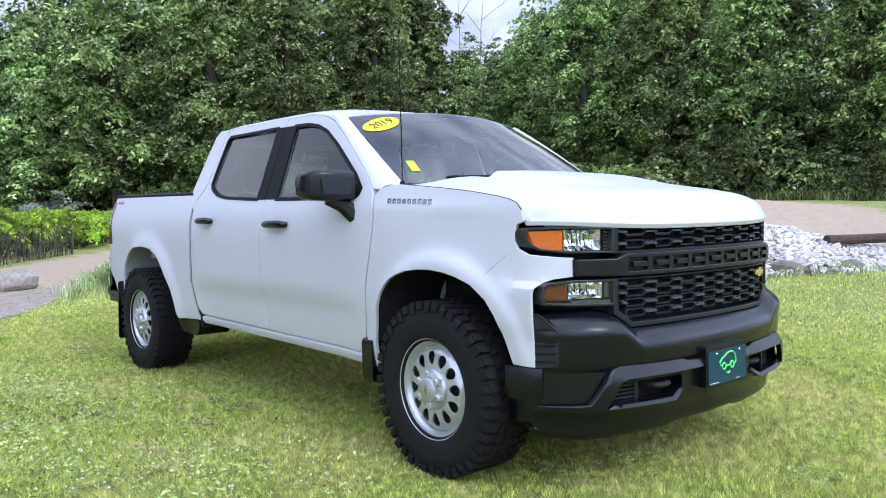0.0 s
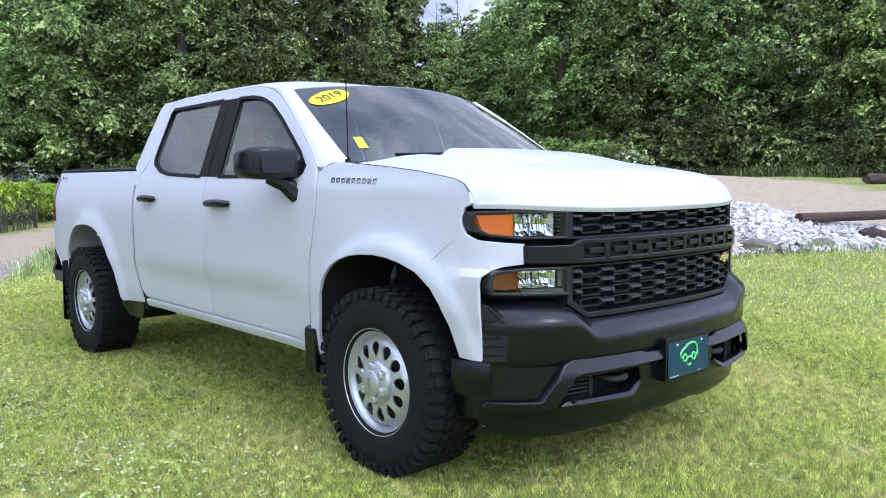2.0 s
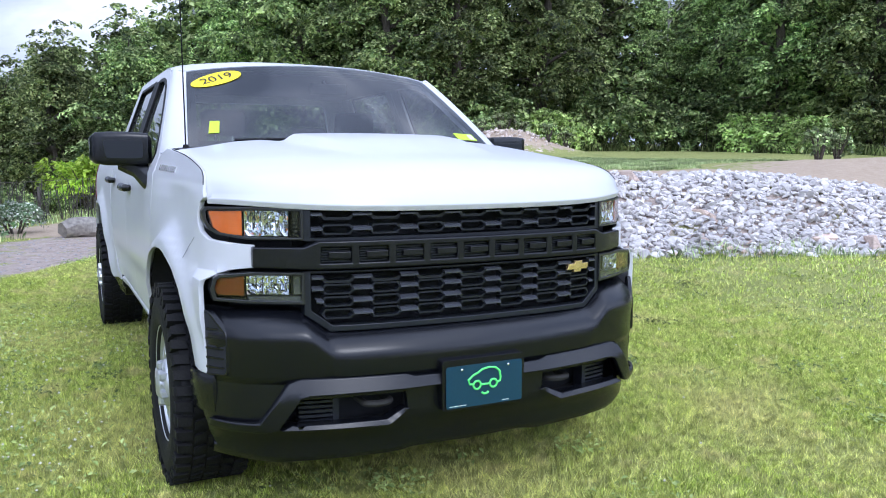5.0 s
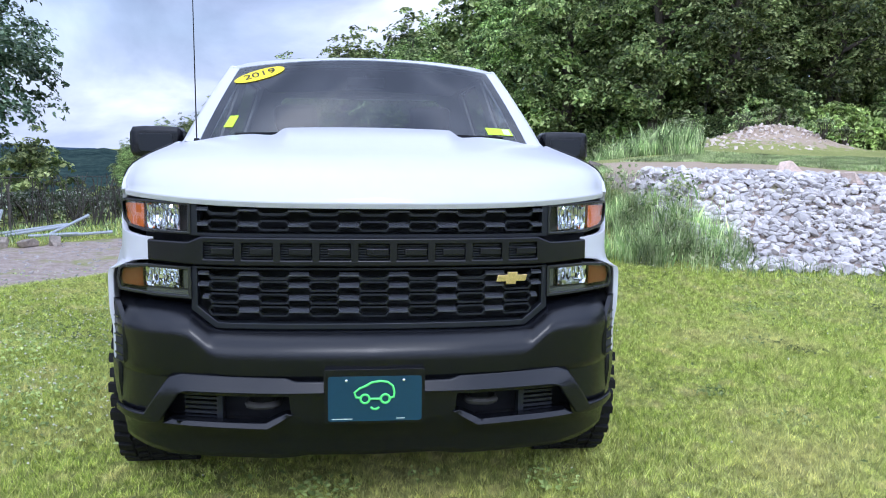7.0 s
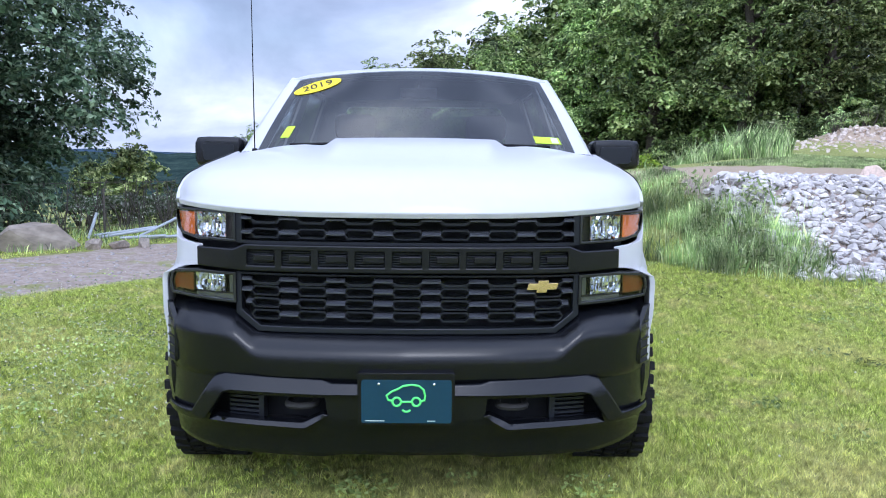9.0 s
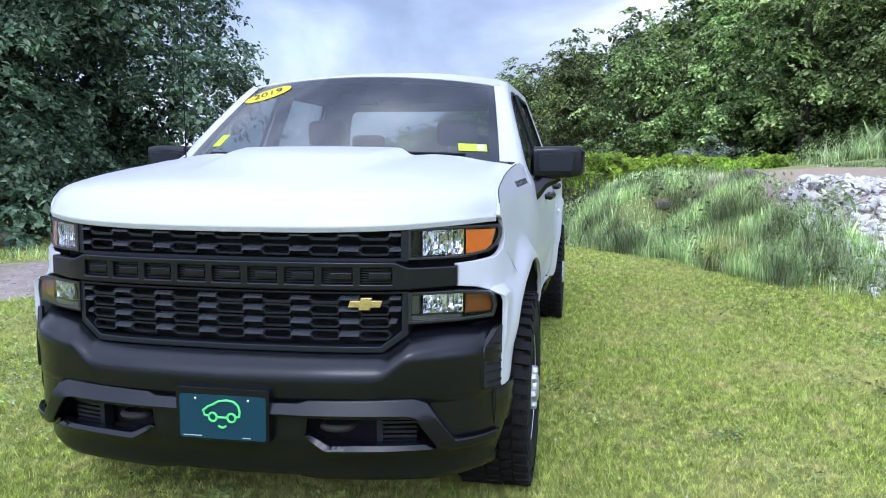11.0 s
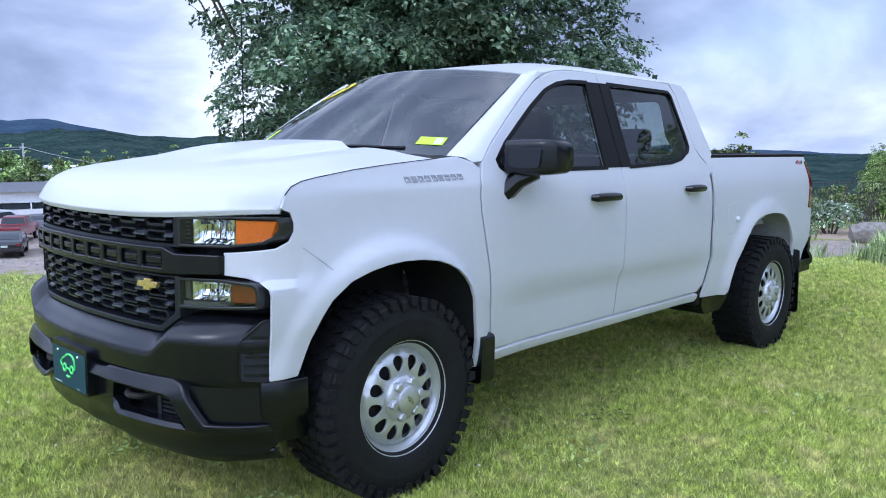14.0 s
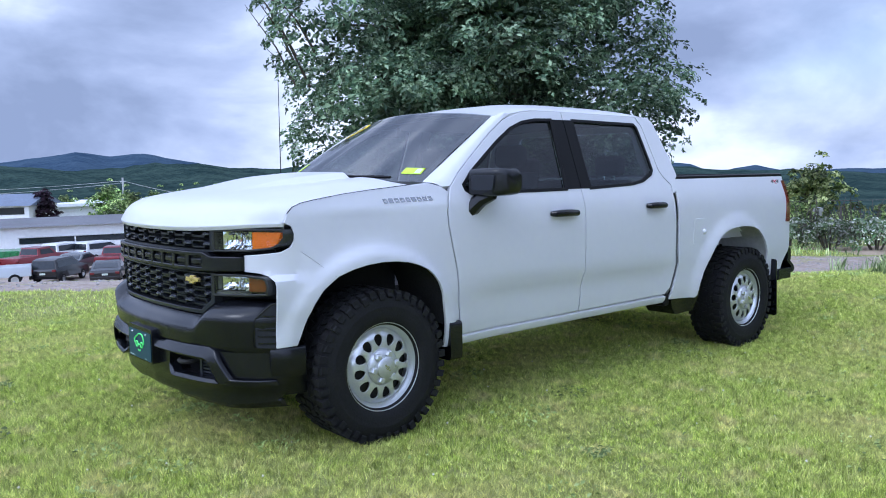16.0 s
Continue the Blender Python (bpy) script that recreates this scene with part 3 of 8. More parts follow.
def make_tree(seed, high, wide, base, leaf, size, clumps, per, name="tree", label="", group="", lean=0.0, clump_r=None, bare=0, core=1500, skirt=0, deep=1.0):
    """A tapered trunk with limbs, and a crown of many small leaves in clumps."""
    rng = np.random.default_rng(seed)
    tree = empty(name, Matrix(), label, "tree", group)
    blobs = []
    bm = bmesh.new()
    top = Vector((lean * high, 0, high * 0.86))
    pts = [Vector((0, 0, -0.4))] + [Vector((lean * high * t + rng.normal(0, 0.02 * high) * t, rng.normal(0, 0.02 * high) * t, high * 0.86 * t)) for t in (0.12, 0.3, 0.5, 0.7, 0.86, 1.0)]
    r0 = 0.022 * high + 0.05
    tube(bm, pts, [r0 * 1.25, r0, r0 * 0.85, r0 * 0.66, r0 * 0.45, r0 * 0.25, r0 * 0.08], 8)
    blobs.append((pts[-1].x, pts[-1].y, high * 0.80, wide * 0.24, high * 0.18))
    for k in range(24):
        t = base + (0.90 - base) * (k + 0.3) / 24
        a = k * 2.4 + rng.uniform(-0.4, 0.4)
        reach = wide * 0.5 * min(1, 1.9 * (1 - t)) * (0.72 + 0.28 * min(1, t / 0.25)) * rng.uniform(0.72, 1.12)
        p0 = pts[1].lerp(top, t)
        p1 = p0 + Vector((math.cos(a) * reach * 0.75, math.sin(a) * reach * 0.75, high * 0.05))
        tube(bm, [p0, p0.lerp(p1, 0.5) + Vector((0, 0, 0.03 * high)), p1], [r0 * 0.35, r0 * 0.22, r0 * 0.06], 5)
        blobs.append((p1.x, p1.y, p1.z, wide * rng.uniform(0.13, 0.22), high * rng.uniform(0.045, 0.08) * deep))
        pm = p0.lerp(p1, 0.5)
        blobs.append((pm.x, pm.y, pm.z + 0.02 * high, wide * rng.uniform(0.10, 0.16), high * rng.uniform(0.04, 0.06) * deep))
    for t in (0.28, 0.42, 0.56, 0.70):
        blobs.append((lean * high * t, 0, high * t, wide * 0.24, high * 0.10))
    for k in range(skirt):
        a, d = k * 2.4, wide * rng.uniform(0.16, 0.36)
        blobs.append((math.cos(a) * d, math.sin(a) * d, high * rng.uniform(0.05, 0.26), wide * 0.15, high * 0.08))
    for k in range(bare):
        a = rng.uniform(3.2, 4.1)
        p0 = Vector((math.cos(a) * wide * 0.36, math.sin(a) * wide * 0.36, high * rng.uniform(0.36, 0.46)))
        p1 = p0 + Vector((math.cos(a) * wide * 0.12, math.sin(a) * wide * 0.12, high * rng.uniform(0.12, 0.22)))
        tube(bm, [p0, p0.lerp(p1, 0.5) + Vector((0.1, 0.05, 0)), p1], [0.035, 0.02, 0.006], 5)
        for t in (0.35, 0.55, 0.75):
            q = p0.lerp(p1, t)
            tube(bm, [q, q + Vector((rng.uniform(-0.5, 0.5), rng.uniform(-0.5, 0.5), rng.uniform(0.15, 0.5)))], [0.014, 0.005], 5)
    part("trunk", bm, BARK, tree, "grey-brown bark")
    C, N = crown_points(rng, blobs, clumps, per, clump_r or wide * 0.055)
    C[:, 2] = np.maximum(C[:, 2], 0.15)
    v, f = leaves(rng, C, N, size, 0.38)
    ci = rng.integers(0, len(blobs), core)
    B = np.array(blobs)[ci]
    dd = rng.normal(0, 1, (core, 3))
    dd /= np.linalg.norm(dd, axis=1)[:, None]
    K = B[:, :3] + dd * np.stack([B[:, 3], B[:, 3], B[:, 4]], 1) * rng.uniform(0.1, 0.72, (core, 1))
    v2, f2 = leaves(rng, K, dd, size * 1.5, 0.8)
    v, f = np.concatenate([v, v2]), np.concatenate([f, f2 + len(v)])
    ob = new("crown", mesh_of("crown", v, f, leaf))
    ob.parent = tree
    tagged(ob, "", kind="stuff")
    return tree


def make_bush(seed, high, wide, leaf, size, clumps, per, name="bush", label="", group=""):
    rng = np.random.default_rng(seed)
    bush = empty(name, Matrix(), label, "shrub", group)
    bm = bmesh.new()
    for k in range(7):
        a = k * 0.9 + rng.uniform(0, 0.5)
        tube(bm, [(0, 0, -0.2), (math.cos(a) * wide * 0.16, math.sin(a) * wide * 0.16, high * 0.4), (math.cos(a) * wide * 0.36, math.sin(a) * wide * 0.36, high * 0.75)], [0.03, 0.02, 0.006], 5)
    part("stem", bm, BARK, bush)
    blobs = [(math.cos(a) * wide * 0.25, math.sin(a) * wide * 0.25, high * rng.uniform(0.35, 0.62), wide * 0.24, high * 0.34) for a in np.arange(6) * 1.05] + [(0, 0, high * 0.66, wide * 0.22, high * 0.3)]
    C, N = crown_points(rng, blobs, clumps, per, wide * 0.07)
    C[:, 2] = np.maximum(C[:, 2], 0.05)
    v, f = leaves(rng, C, N, size, 0.6)
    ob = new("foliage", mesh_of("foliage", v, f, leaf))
    ob.parent = bush
    tagged(ob, "", kind="stuff")
    return bush


def stand(ob, x, y, turn, scale=1.0, sink=0.1, copy=True):
    m = Matrix.Translation((x, y, float(height(x, y)) - sink)) @ Matrix.Rotation(turn, 4, "Z") @ Matrix.Scale(scale, 4)
    if copy:
        c = copy_thing(ob, m)
        c.matrix_basis = m
        return c
    ob.matrix_basis = m
    return ob


def ahead(az, dist, eye=(0.0, -3.0)):
    return eye[0] + math.sin(radians(az)) * dist, eye[1] + math.cos(radians(az)) * dist


# the wood behind the lawn
WOOD = "leafy deciduous tree at the edge of the wood"
kinds = [make_tree(11, 15.0, 8.5, 0.05, LEAF, 0.235, 760, 31, "tree", WOOD, "trees of the wood"),
         make_tree(12, 16.5, 8.0, 0.08, LEAF, 0.24, 760, 31, "tree", WOOD, "trees of the wood"),
         make_tree(13, 13.5, 9.0, 0.03, LEAF_LIGHT, 0.225, 760, 31, "tree", "light green leafy tree at the edge of the wood", "trees of the wood"),
         make_tree(14, 15.5, 7.0, 0.08, LEAF, 0.22, 760, 31, "tree", WOOD, "trees of the wood", 0.05),
         make_tree(15, 15.0, 8.5, 0.05, LEAF, 0.36, 480, 17, "tree", "leafy deciduous tree inside the wood, also added unseen behind the way", "trees of the wood"),
         make_tree(16, 16.5, 8.0, 0.05, LEAF, 0.36, 480, 17, "tree", "leafy deciduous tree inside the wood, also added unseen behind the way", "trees of the wood")]
edge = curve_of([(-6, 66), (0, 60), (10, 54), (24, 47), (34, 50), (42, 58), (50, 48), (65, 42), (90, 40)])
rnd = random.Random(8)
az, k = -5.0, 0
spots = []
for row, (back, step) in enumerate(((0, 4.9), (5.5, 5.4), (12, 8.0))):
    az = -4.0 - row * 1.0
    while az < 84:
        d = edge(az) + back + rnd.uniform(-1.2, 1.6)
        big = 1.08 + 0.14 * row + rnd.uniform(-0.08, 0.14)
        # bearings 6 to 24: sunlit crowns put into colour by more light-leaved trees
        spots.append((az, d, 2 if (row == 0 and 66 < az < 76) or row == 0 and rnd.random() < (0.25 if 6 < az < 24 else 0.04) else rnd.choice((0, 1, 3) if row == 0 else (4, 5)), big))
        az += math.degrees(step / d) * rnd.uniform(0.8, 1.2)
az = -15.0
while az < -3.5:
    d = 66 + 150 * ((-3.5 - az) / 11.5) ** 1.4
    for back in (0, 9):
        spots.append((az + rnd.uniform(-0.3, 0.3), d + back, rnd.choice((0, 1, 3)), 1.0 if not back else 1.12))
    az += math.degrees(4.6 / d)
# how high the tops stand over the horizon, by bearing
tops = curve_of([(-16, -0.4), (-14.9, -0.05), (-10.2, 2.4), (-5.2, 5.0), (0, 7.9), (3, 9.2), (6, 12), (10, 17), (35, 18), (38.5, 13.0), (41, 11.6), (43.5, 12.6), (46, 18), (90, 18)])
used = set()
for a, d, kind, big in spots:
    x, y = ahead(a, d)
    room = (1.4 + d * math.tan(radians(tops(a) - 0.5 + rnd.uniform(0, 0.9))) - float(height(x, y))) / (15.0, 16.5, 13.5, 15.5, 15.0, 16.5)[kind]
    big = max(0.25, min(big, room))
    stand(kinds[kind], x, y, rnd.uniform(0, 6.28), big, 0.3, copy=kind in used)
    used.add(kind)

# unseen trees added behind the way, to darken what the bumper mirrors
az = 112.0
while az < 248:
    x, y = ahead(az, 40 + 3 * math.sin(az))
    stand(kinds[4 + int(az) % 2], x, y, rnd.uniform(0, 6.28), rnd.uniform(0.60, 0.78), 0.3)
    az += rnd.uniform(6.0, 8.0)

# undergrowth at the foot of the wood
under = [make_bush(31, 3.6, 4.6, LEAF, 0.21, 190, 20, "bush", "dense green bush at the foot of the wood", "undergrowth"),
         make_bush(32, 2.8, 4.2, LEAF_LIGHT, 0.19, 180, 20, "bush", "light green bush at the foot of the wood", "undergrowth")]
places = []
for back, grow in ((-3.2, 1.0), (2.5, 1.5), (8.5, 2.3)):
    az = -3.0
    while az < 84:
        places.append((az, edge(az) + back + rnd.uniform(-0.8, 0.8), grow))
        az += math.degrees(3.1 * grow / (edge(az) + back))
first = [True, True]
for az, d, grow in places:
    x, y = ahead(az, d)
    k = 0 if rnd.random() < (0.9 if az > 30 else 0.75) else 1
    stand(under[k], x, y, rnd.uniform(0, 6.28), rnd.uniform(0.9, 1.35) * grow, 0.8 * grow, copy=not first[k])
    first[k] = False

# the large tree over the road
big_tree = make_tree(21, 10.8, 9.8, 0.0, LEAF_BIG, 0.125, 9000, 25, "tree", "large dark leafy tree with bare twigs beside the track", "", 0.14, 0.22, 5, 24000, 18, 1.7)
stand(big_tree, -10.6, 10.5, 0.75, 1.0, 0.3, copy=False)
small_tree = make_tree(22, 6.8, 5.6, 0.04, LEAF, 0.27, 190, 18, "tree", "round green tree beyond the fence", core=700)
stand(small_tree, -20.0, 50.0, 0.9, (1.9 - float(height(-20.0, 50.0))) / 6.5, 0.2, copy=False)
for x, y, sc in ((-30, 40, 0.85), (-42, 62, 1.1), (-33, 74, 1.0), (-60, 55, 1.2), (-75, 40, 1.1), (-14, 80, 0.9), (-82, 28, 1.0), (-95, 60, 1.3), (-110, 35, 1.3)):
    stand(small_tree, x, y, rnd.uniform(0, 6), sc, 0.3)
grey = make_bush(33, 2.9, 3.3, LEAF_GREY, 0.15, 170, 18, "bush", "pale grey-green shrub by the hedge")
stand(grey, 6.2, 33.5, 0, 1.0, 0.1, copy=False)

# bare dead trees and a thick old trunk in the edge of the wood
PALEBARK = mat("pale_dead_wood", (0.42, 0.40, 0.37), 0.85, grain=0.3, scale=12, bump=0.5, stain=0.2)


def dead_tree(seed, high, r, lean, name, label, twigs):
    """A bare trunk with a few forked limbs."""
    rg = np.random.default_rng(seed)
    tree = empty(name, Matrix(), label, "tree", "dead trees")
    bm = bmesh.new()
    pts = [Vector((lean * high * t * t + rg.normal(0, 0.08), rg.normal(0, 0.08), high * t - 0.3)) for t in (0, 0.2, 0.4, 0.6, 0.8, 1.0)]
    tube(bm, pts, [r, r * 0.9, r * 0.75, r * 0.6, r * 0.4, r * 0.12], 7)
    part("trunk", bm, PALEBARK, tree, "pale bare bark")
    for k in range(twigs):
        i = int(rg.integers(2, 5))
        a, l = rg.uniform(0, 6.28), high * rg.uniform(0.12, 0.22)
        p0 = pts[i].lerp(pts[i + 1], rg.random())
        p1 = p0 + Vector((math.cos(a) * l, math.sin(a) * l, l * rg.uniform(0.3, 0.9)))
        bm = bmesh.new()
        tube(bm, [p0, p0.lerp(p1, 0.5) + Vector((0, 0, 0.12)), p1], [r * 0.35, r * 0.24, r * 0.08], 5)
        q = p0.lerp(p1, 0.55)
        tube(bm, [q, q + Vector((rg.uniform(-1, 1), rg.uniform(-1, 1), rg.uniform(0.2, 0.9))) * l * 0.35], [r * 0.16, r * 0.05], 5)
        part("limb", bm, PALEBARK, tree)
    return tree


for seed, az, d, high, r, lean, twigs in ((51, 63.0, 45.0, 8.6, 0.09, 0.16, 5), (52, 39.2, 58.0, 15.5, 0.10, 0.02, 7), (53, 40.6, 60.0, 16.5, 0.10, -0.02, 7), (54, 24.0, 48.5, 13.0, 0.10, -0.15, 6)):
    stand(dead_tree(seed, high, r, lean, "dead_tree", "bare pale dead tree among the green crowns", twigs), *ahead(az, d), seed, copy=False)
stand(dead_tree(55, 18.0, 0.42, 0.0, "dead_tree", "thick grey old trunk standing above the wood", 2), *ahead(68.0, 46.0), 0.4, copy=False)

# the hedge of vines along the fence
hedge = make_bush(34, 1.35, 2.3, LEAF_VINE, 0.135, 150, 16, "hedge_bush", "bright yellow-green vines grown over the fence", "hedge")
thicket = make_bush(37, 1.35, 2.3, LEAF, 0.125, 150, 16, "hedge_bush", "dark green thicket along the wire fence", "thicket")
for i in range(26):
    p = -4.0 + i * 1.32
    q = 7.0 + 0.35 * math.sin(i * 1.7)
    x, y = -3.55 + 0.6 * p - 0.8 * q, 4.8 + 0.8 * p + 0.6 * q
    if x < -5.7:
        continue
    kind = thicket if x < -0.9 else hedge
    stand(kind, x, y, i * 1.1, (1.05 + 0.2 * math.sin(i * 2.3)) * (0.62 if x < -0.9 else 1.0), 0.05, copy=kind.name in used)
    used.add(kind.name)
LEAF_WHITE = leaf_mat("white_blossom", (0.07, 0.13, 0.05), (0.16, 0.22, 0.12), (0.72, 0.72, 0.66), 0.3)
white = make_bush(35, 0.9, 1.6, LEAF_WHITE, 0.09, 110, 14, "bush", "low shrub with white blossom by the fence", "blossom shrubs")
for i, (x, y) in enumerate(((-6.9, 12.4), (-6.2, 12.8), (-5.5, 13.2), (-4.8, 13.8), (-3.3, 12.9), (-2.6, 13.4), (-1.9, 13.8))):
    stand(white, x, y, i, 0.8, 0.05, copy=i > 0)
wild = make_bush(36, 1.1, 0.9, WEEDS, 0.10, 50, 14, "weed", "tall green weed on the mound", "tall weeds")
for i, (x, y, sc) in enumerate(((13.0, 22.6, 0.9), (12.4, 21.6, 0.7), (14.8, 20.9, 0.8), (15.6, 21.0, 0.7), (14.2, 23.0, 1.3), (15.0, 23.2, 1.2), (13.9, 24.2, 1.4), (16.8, 11.3, 1.1), (17.4, 11.2, 0.9), (11.5, 24.0, 1.5))):
    stand(wild, x, y, i, sc, 0.05, copy=i > 0)


# grass
def blades(name, rng, x, y, tall, width, material, label, bend=0.5):
    n = len(x)
    tall = np.broadcast_to(tall, x.shape)
    z = height(x, y) - 0.004
    a = rng.uniform(0, 2 * np.pi, n)
    h = tall * rng.uniform(0.55, 1.25, n)
    w = width * rng.uniform(0.7, 1.3, n)
    lean_a = rng.uniform(0, 2 * np.pi, n)
    lean = h * bend * rng.uniform(0.1, 1.0, n)
    ca, sa = np.cos(a) * w / 2, np.sin(a) * w / 2
    base = np.stack([x, y, z], 1)
    side = np.stack([ca, sa, np.zeros(n)], 1)
    mid = base + np.stack([np.cos(lean_a) * lean * 0.3, np.sin(lean_a) * lean * 0.3, h * 0.6], 1)
    tip = base + np.stack([np.cos(lean_a) * lean, np.sin(lean_a) * lean, h], 1)
    if tall.mean() > 0.1:
        v = np.stack([base - side, base + side, mid + side * 0.75, tip, mid - side * 0.75], 1).reshape(-1, 3)
        f = np.arange(5 * n).reshape(n, 5)
    else:
        v = np.stack([base - side, base + side, tip], 1).reshape(-1, 3)
        f = np.arange(3 * n).reshape(n, 3)
    return tagged(new(name, mesh_of(name, v, f, material)), label, "grass", kind="stuff")


rng = np.random.default_rng(5)


def lawn_points(n, x0, x1, y0, y1, keep):
    x, y = rng.uniform(x0, x1, n), rng.uniform(y0, y1, n)
    g, sd = zones(x, y)
    s, u = 0.528 * x + 0.849 * y, 0.849 * x - 0.528 * y
    q = -0.8 * (x + 3.55) + 0.6 * (y - 4.8)
    ok = (g < 0.3) & (sd < 0.3) & ~((s > bank_foot(u) + 0.4) & (u > -4)) & (q < 6) & keep(x, y)
    return x[ok], y[ok]


def tufted(x, y, per, spread):
    """The same number of places, drawn together into tufts."""
    i = np.arange(len(x)) // per * per
    return x[i] + rng.normal(0, spread, len(x)), y[i] + rng.normal(0, spread, len(x))


patch = lambda x, y: 0.5 + 0.5 * np.sin(x * 1.9 + 2 * np.sin(y * 0.9)) * np.cos(y * 1.7 - x * 0.6)
off_truck = lambda x, y: np.hypot(np.maximum(np.abs(x) - 1.0, 0), np.maximum(np.abs(y - 1.6) - 2.5, 0))
near = lambda x, y: 1 - smooth(2.0, 4.2, off_truck(x, y))
x, y = lawn_points(2300000, -5.4, 5.6, -4.8, 7.5, lambda x, y: rng.random(len(x)) < near(x, y))
x, y = tufted(x, y, 9, 0.013)
blades("lawn_grass", rng, x, y, 0.026 + 0.026 * patch(x, y), 0.0050, GRASS, "short mown green lawn with straw-coloured blades", 1.3)
x, y = lawn_points(560000, -9, 12, -9.0, 13.5, lambda x, y: (rng.random(len(x)) > near(x, y)) & (rng.random(len(x)) < 1 - smooth(5.5, 9.5, off_truck(x, y)) * (y < 2)))
x, y = tufted(x, y, 5, 0.022)
blades("lawn_grass", rng, x, y, 0.036 + 0.020 * patch(x, y), 0.0095, GRASS, "short mown green lawn further off", 1.1)

x, y = lawn_points(60000, -6.5, 8.5, -3.6, 7.0, lambda x, y: rng.random(len(x)) < 0.12 + 0.8 * (patch(x * 1.7 + 2, y * 1.6) > 0.66))
blades("long_grass", rng, x, y, 0.062, 0.0055, GRASS, "longer bright blades standing out of the lawn", 1.3)


def bank_points(n, keep):
    u, w = rng.uniform(-4.8, 11, n), rng.uniform(-0.7, 3.0, n)
    s = bank_foot(u) + w
    x, y = 0.528 * s + 0.849 * u, 0.849 * s - 0.528 * u
    ok = keep(u, w)
    return x[ok], y[ok]


bank_low = lambda x, y: 1 - smooth(0.5, 1.35, 0.528 * x + 0.849 * y - bank_foot(0.849 * x - 0.528 * y))
x, y = bank_points(190000, lambda u, w: (u > -4.6 + 0.3 * np.sin(w * 5)) & (u < 1.1 - 0.85 * w + 0.35 * np.sin(w * 4)) & (w > -0.2) & (w < 1.7 + 0.2 * np.sin(u * 3)) & (rng.random(len(u)) < 0.12 + 0.8 * (np.sin(u * 2.6 + w * 2) * np.sin(w * 3.3 - u * 1.1) > -0.35)))
clump = 0.5 + 0.5 * np.sin(x * 5.1 + np.sin(y * 4.0) * 2) * np.sin(y * 4.3 + x)
blades("bank_grass", rng, x, y, 0.10 + (0.06 + 0.20 * clump) * bank_low(x, y), 0.0048, WEEDS, "tall green grass and weeds on the bank", 0.5)
x, y = bank_points(9000, lambda u, w: (u > -4.4) & (u < 1.1 - 0.85 * w) & (w > -0.1) & (w < 1.4) & (rng.random(len(u)) < 0.6 * (np.sin(u * 4.1 + 1) * np.sin(w * 5.2 - u) > 0.1)))
blades("bank_stalks", rng, x, y, 0.20 + 0.16 * bank_low(x, y), 0.0042, WEEDS, "pale tall stalks among the weeds of the bank", 0.35)
x, y = bank_points(24000, lambda u, w: (u > 0.6) & (w < 0.02 + 0.22 * np.sin(u * 2.2) + 0.15 * np.sin(u * 5.1)) & (u < 9.5) & (w > -0.45))
blades("bank_foot_grass", rng, x, y, 0.15, 0.006, WEEDS, "uneven grass along the foot of the stones", 0.8)
x, y = bank_points(6000, lambda u, w: (np.abs(u - 0.45) < 0.5) & (np.abs(w - 0.55) < 0.5))
blades("bank_grass", rng, x, y, 0.32, 0.006, WEEDS, "tall tuft of grass between the stones", 0.7)
x, y = rng.uniform(4.0, 12.6, 34000), rng.uniform(17.0, 25, 34000)
bearing = np.degrees(np.arctan2(x, y + 3.6))
ok = (zones(x, y)[1] < 0.4) & (0.528 * x + 0.849 * y > 17.5) & (bearing > 14.5 + rng.uniform(0, 2, len(x))) & (bearing < 24.0 - rng.uniform(0, 3, len(x)))
blades("tall_grass", rng, x[ok], y[ok], 0.30 + 0.55 * rng.random(int(ok.sum())) ** 2, 0.016, WEEDS, "tall green grass beside the mound", 0.6)
a, d = rng.uniform(-4, 84, 11000), rng.uniform(-5.5, -1.5, 11000)
d = d + np.array([edge(v) for v in a])
x, y = np.sin(np.radians(a)) * d, -3.0 + np.cos(np.radians(a)) * d
blades("wood_edge_grass", rng, x, y, 0.5, 0.05, LEAF, "tall grass along the foot of the wood", 0.8)
x, y = rng.uniform(-7, 3, 16000), rng.uniform(6, 20, 16000)
q = -0.8 * (x + 3.55) + 0.6 * (y - 4.8)
ok = (q > 3.2) & (q < 6.2) & (zones(x, y)[1] < 0.4)
blades("verge_grass", rng, x[ok], y[ok], 0.14, 0.012, WEEDS, "rough grass between track and fence", 0.6)
x, y = rng.normal(1.7, 0.6, 5000), rng.normal(10.2, 0.7, 5000)
blades("verge_grass", rng, x, y, 0.17, 0.006, WEEDS, "tuft of long grass at the end of the bank", 0.6)


u, w = rng.uniform(-2, 12, 110000), rng.uniform(9.5, 21, 110000)
x, y = 0.528 * w + 0.849 * u, 0.849 * w - 0.528 * u
ok = (zones(x, y)[1] < 0.3) & (zones(x, y)[0] < 0.3)
blades("bank_lawn", rng, x[ok], y[ok], 0.06, 0.016, WEEDS, "fresh green grass on top of the bank", 0.8)


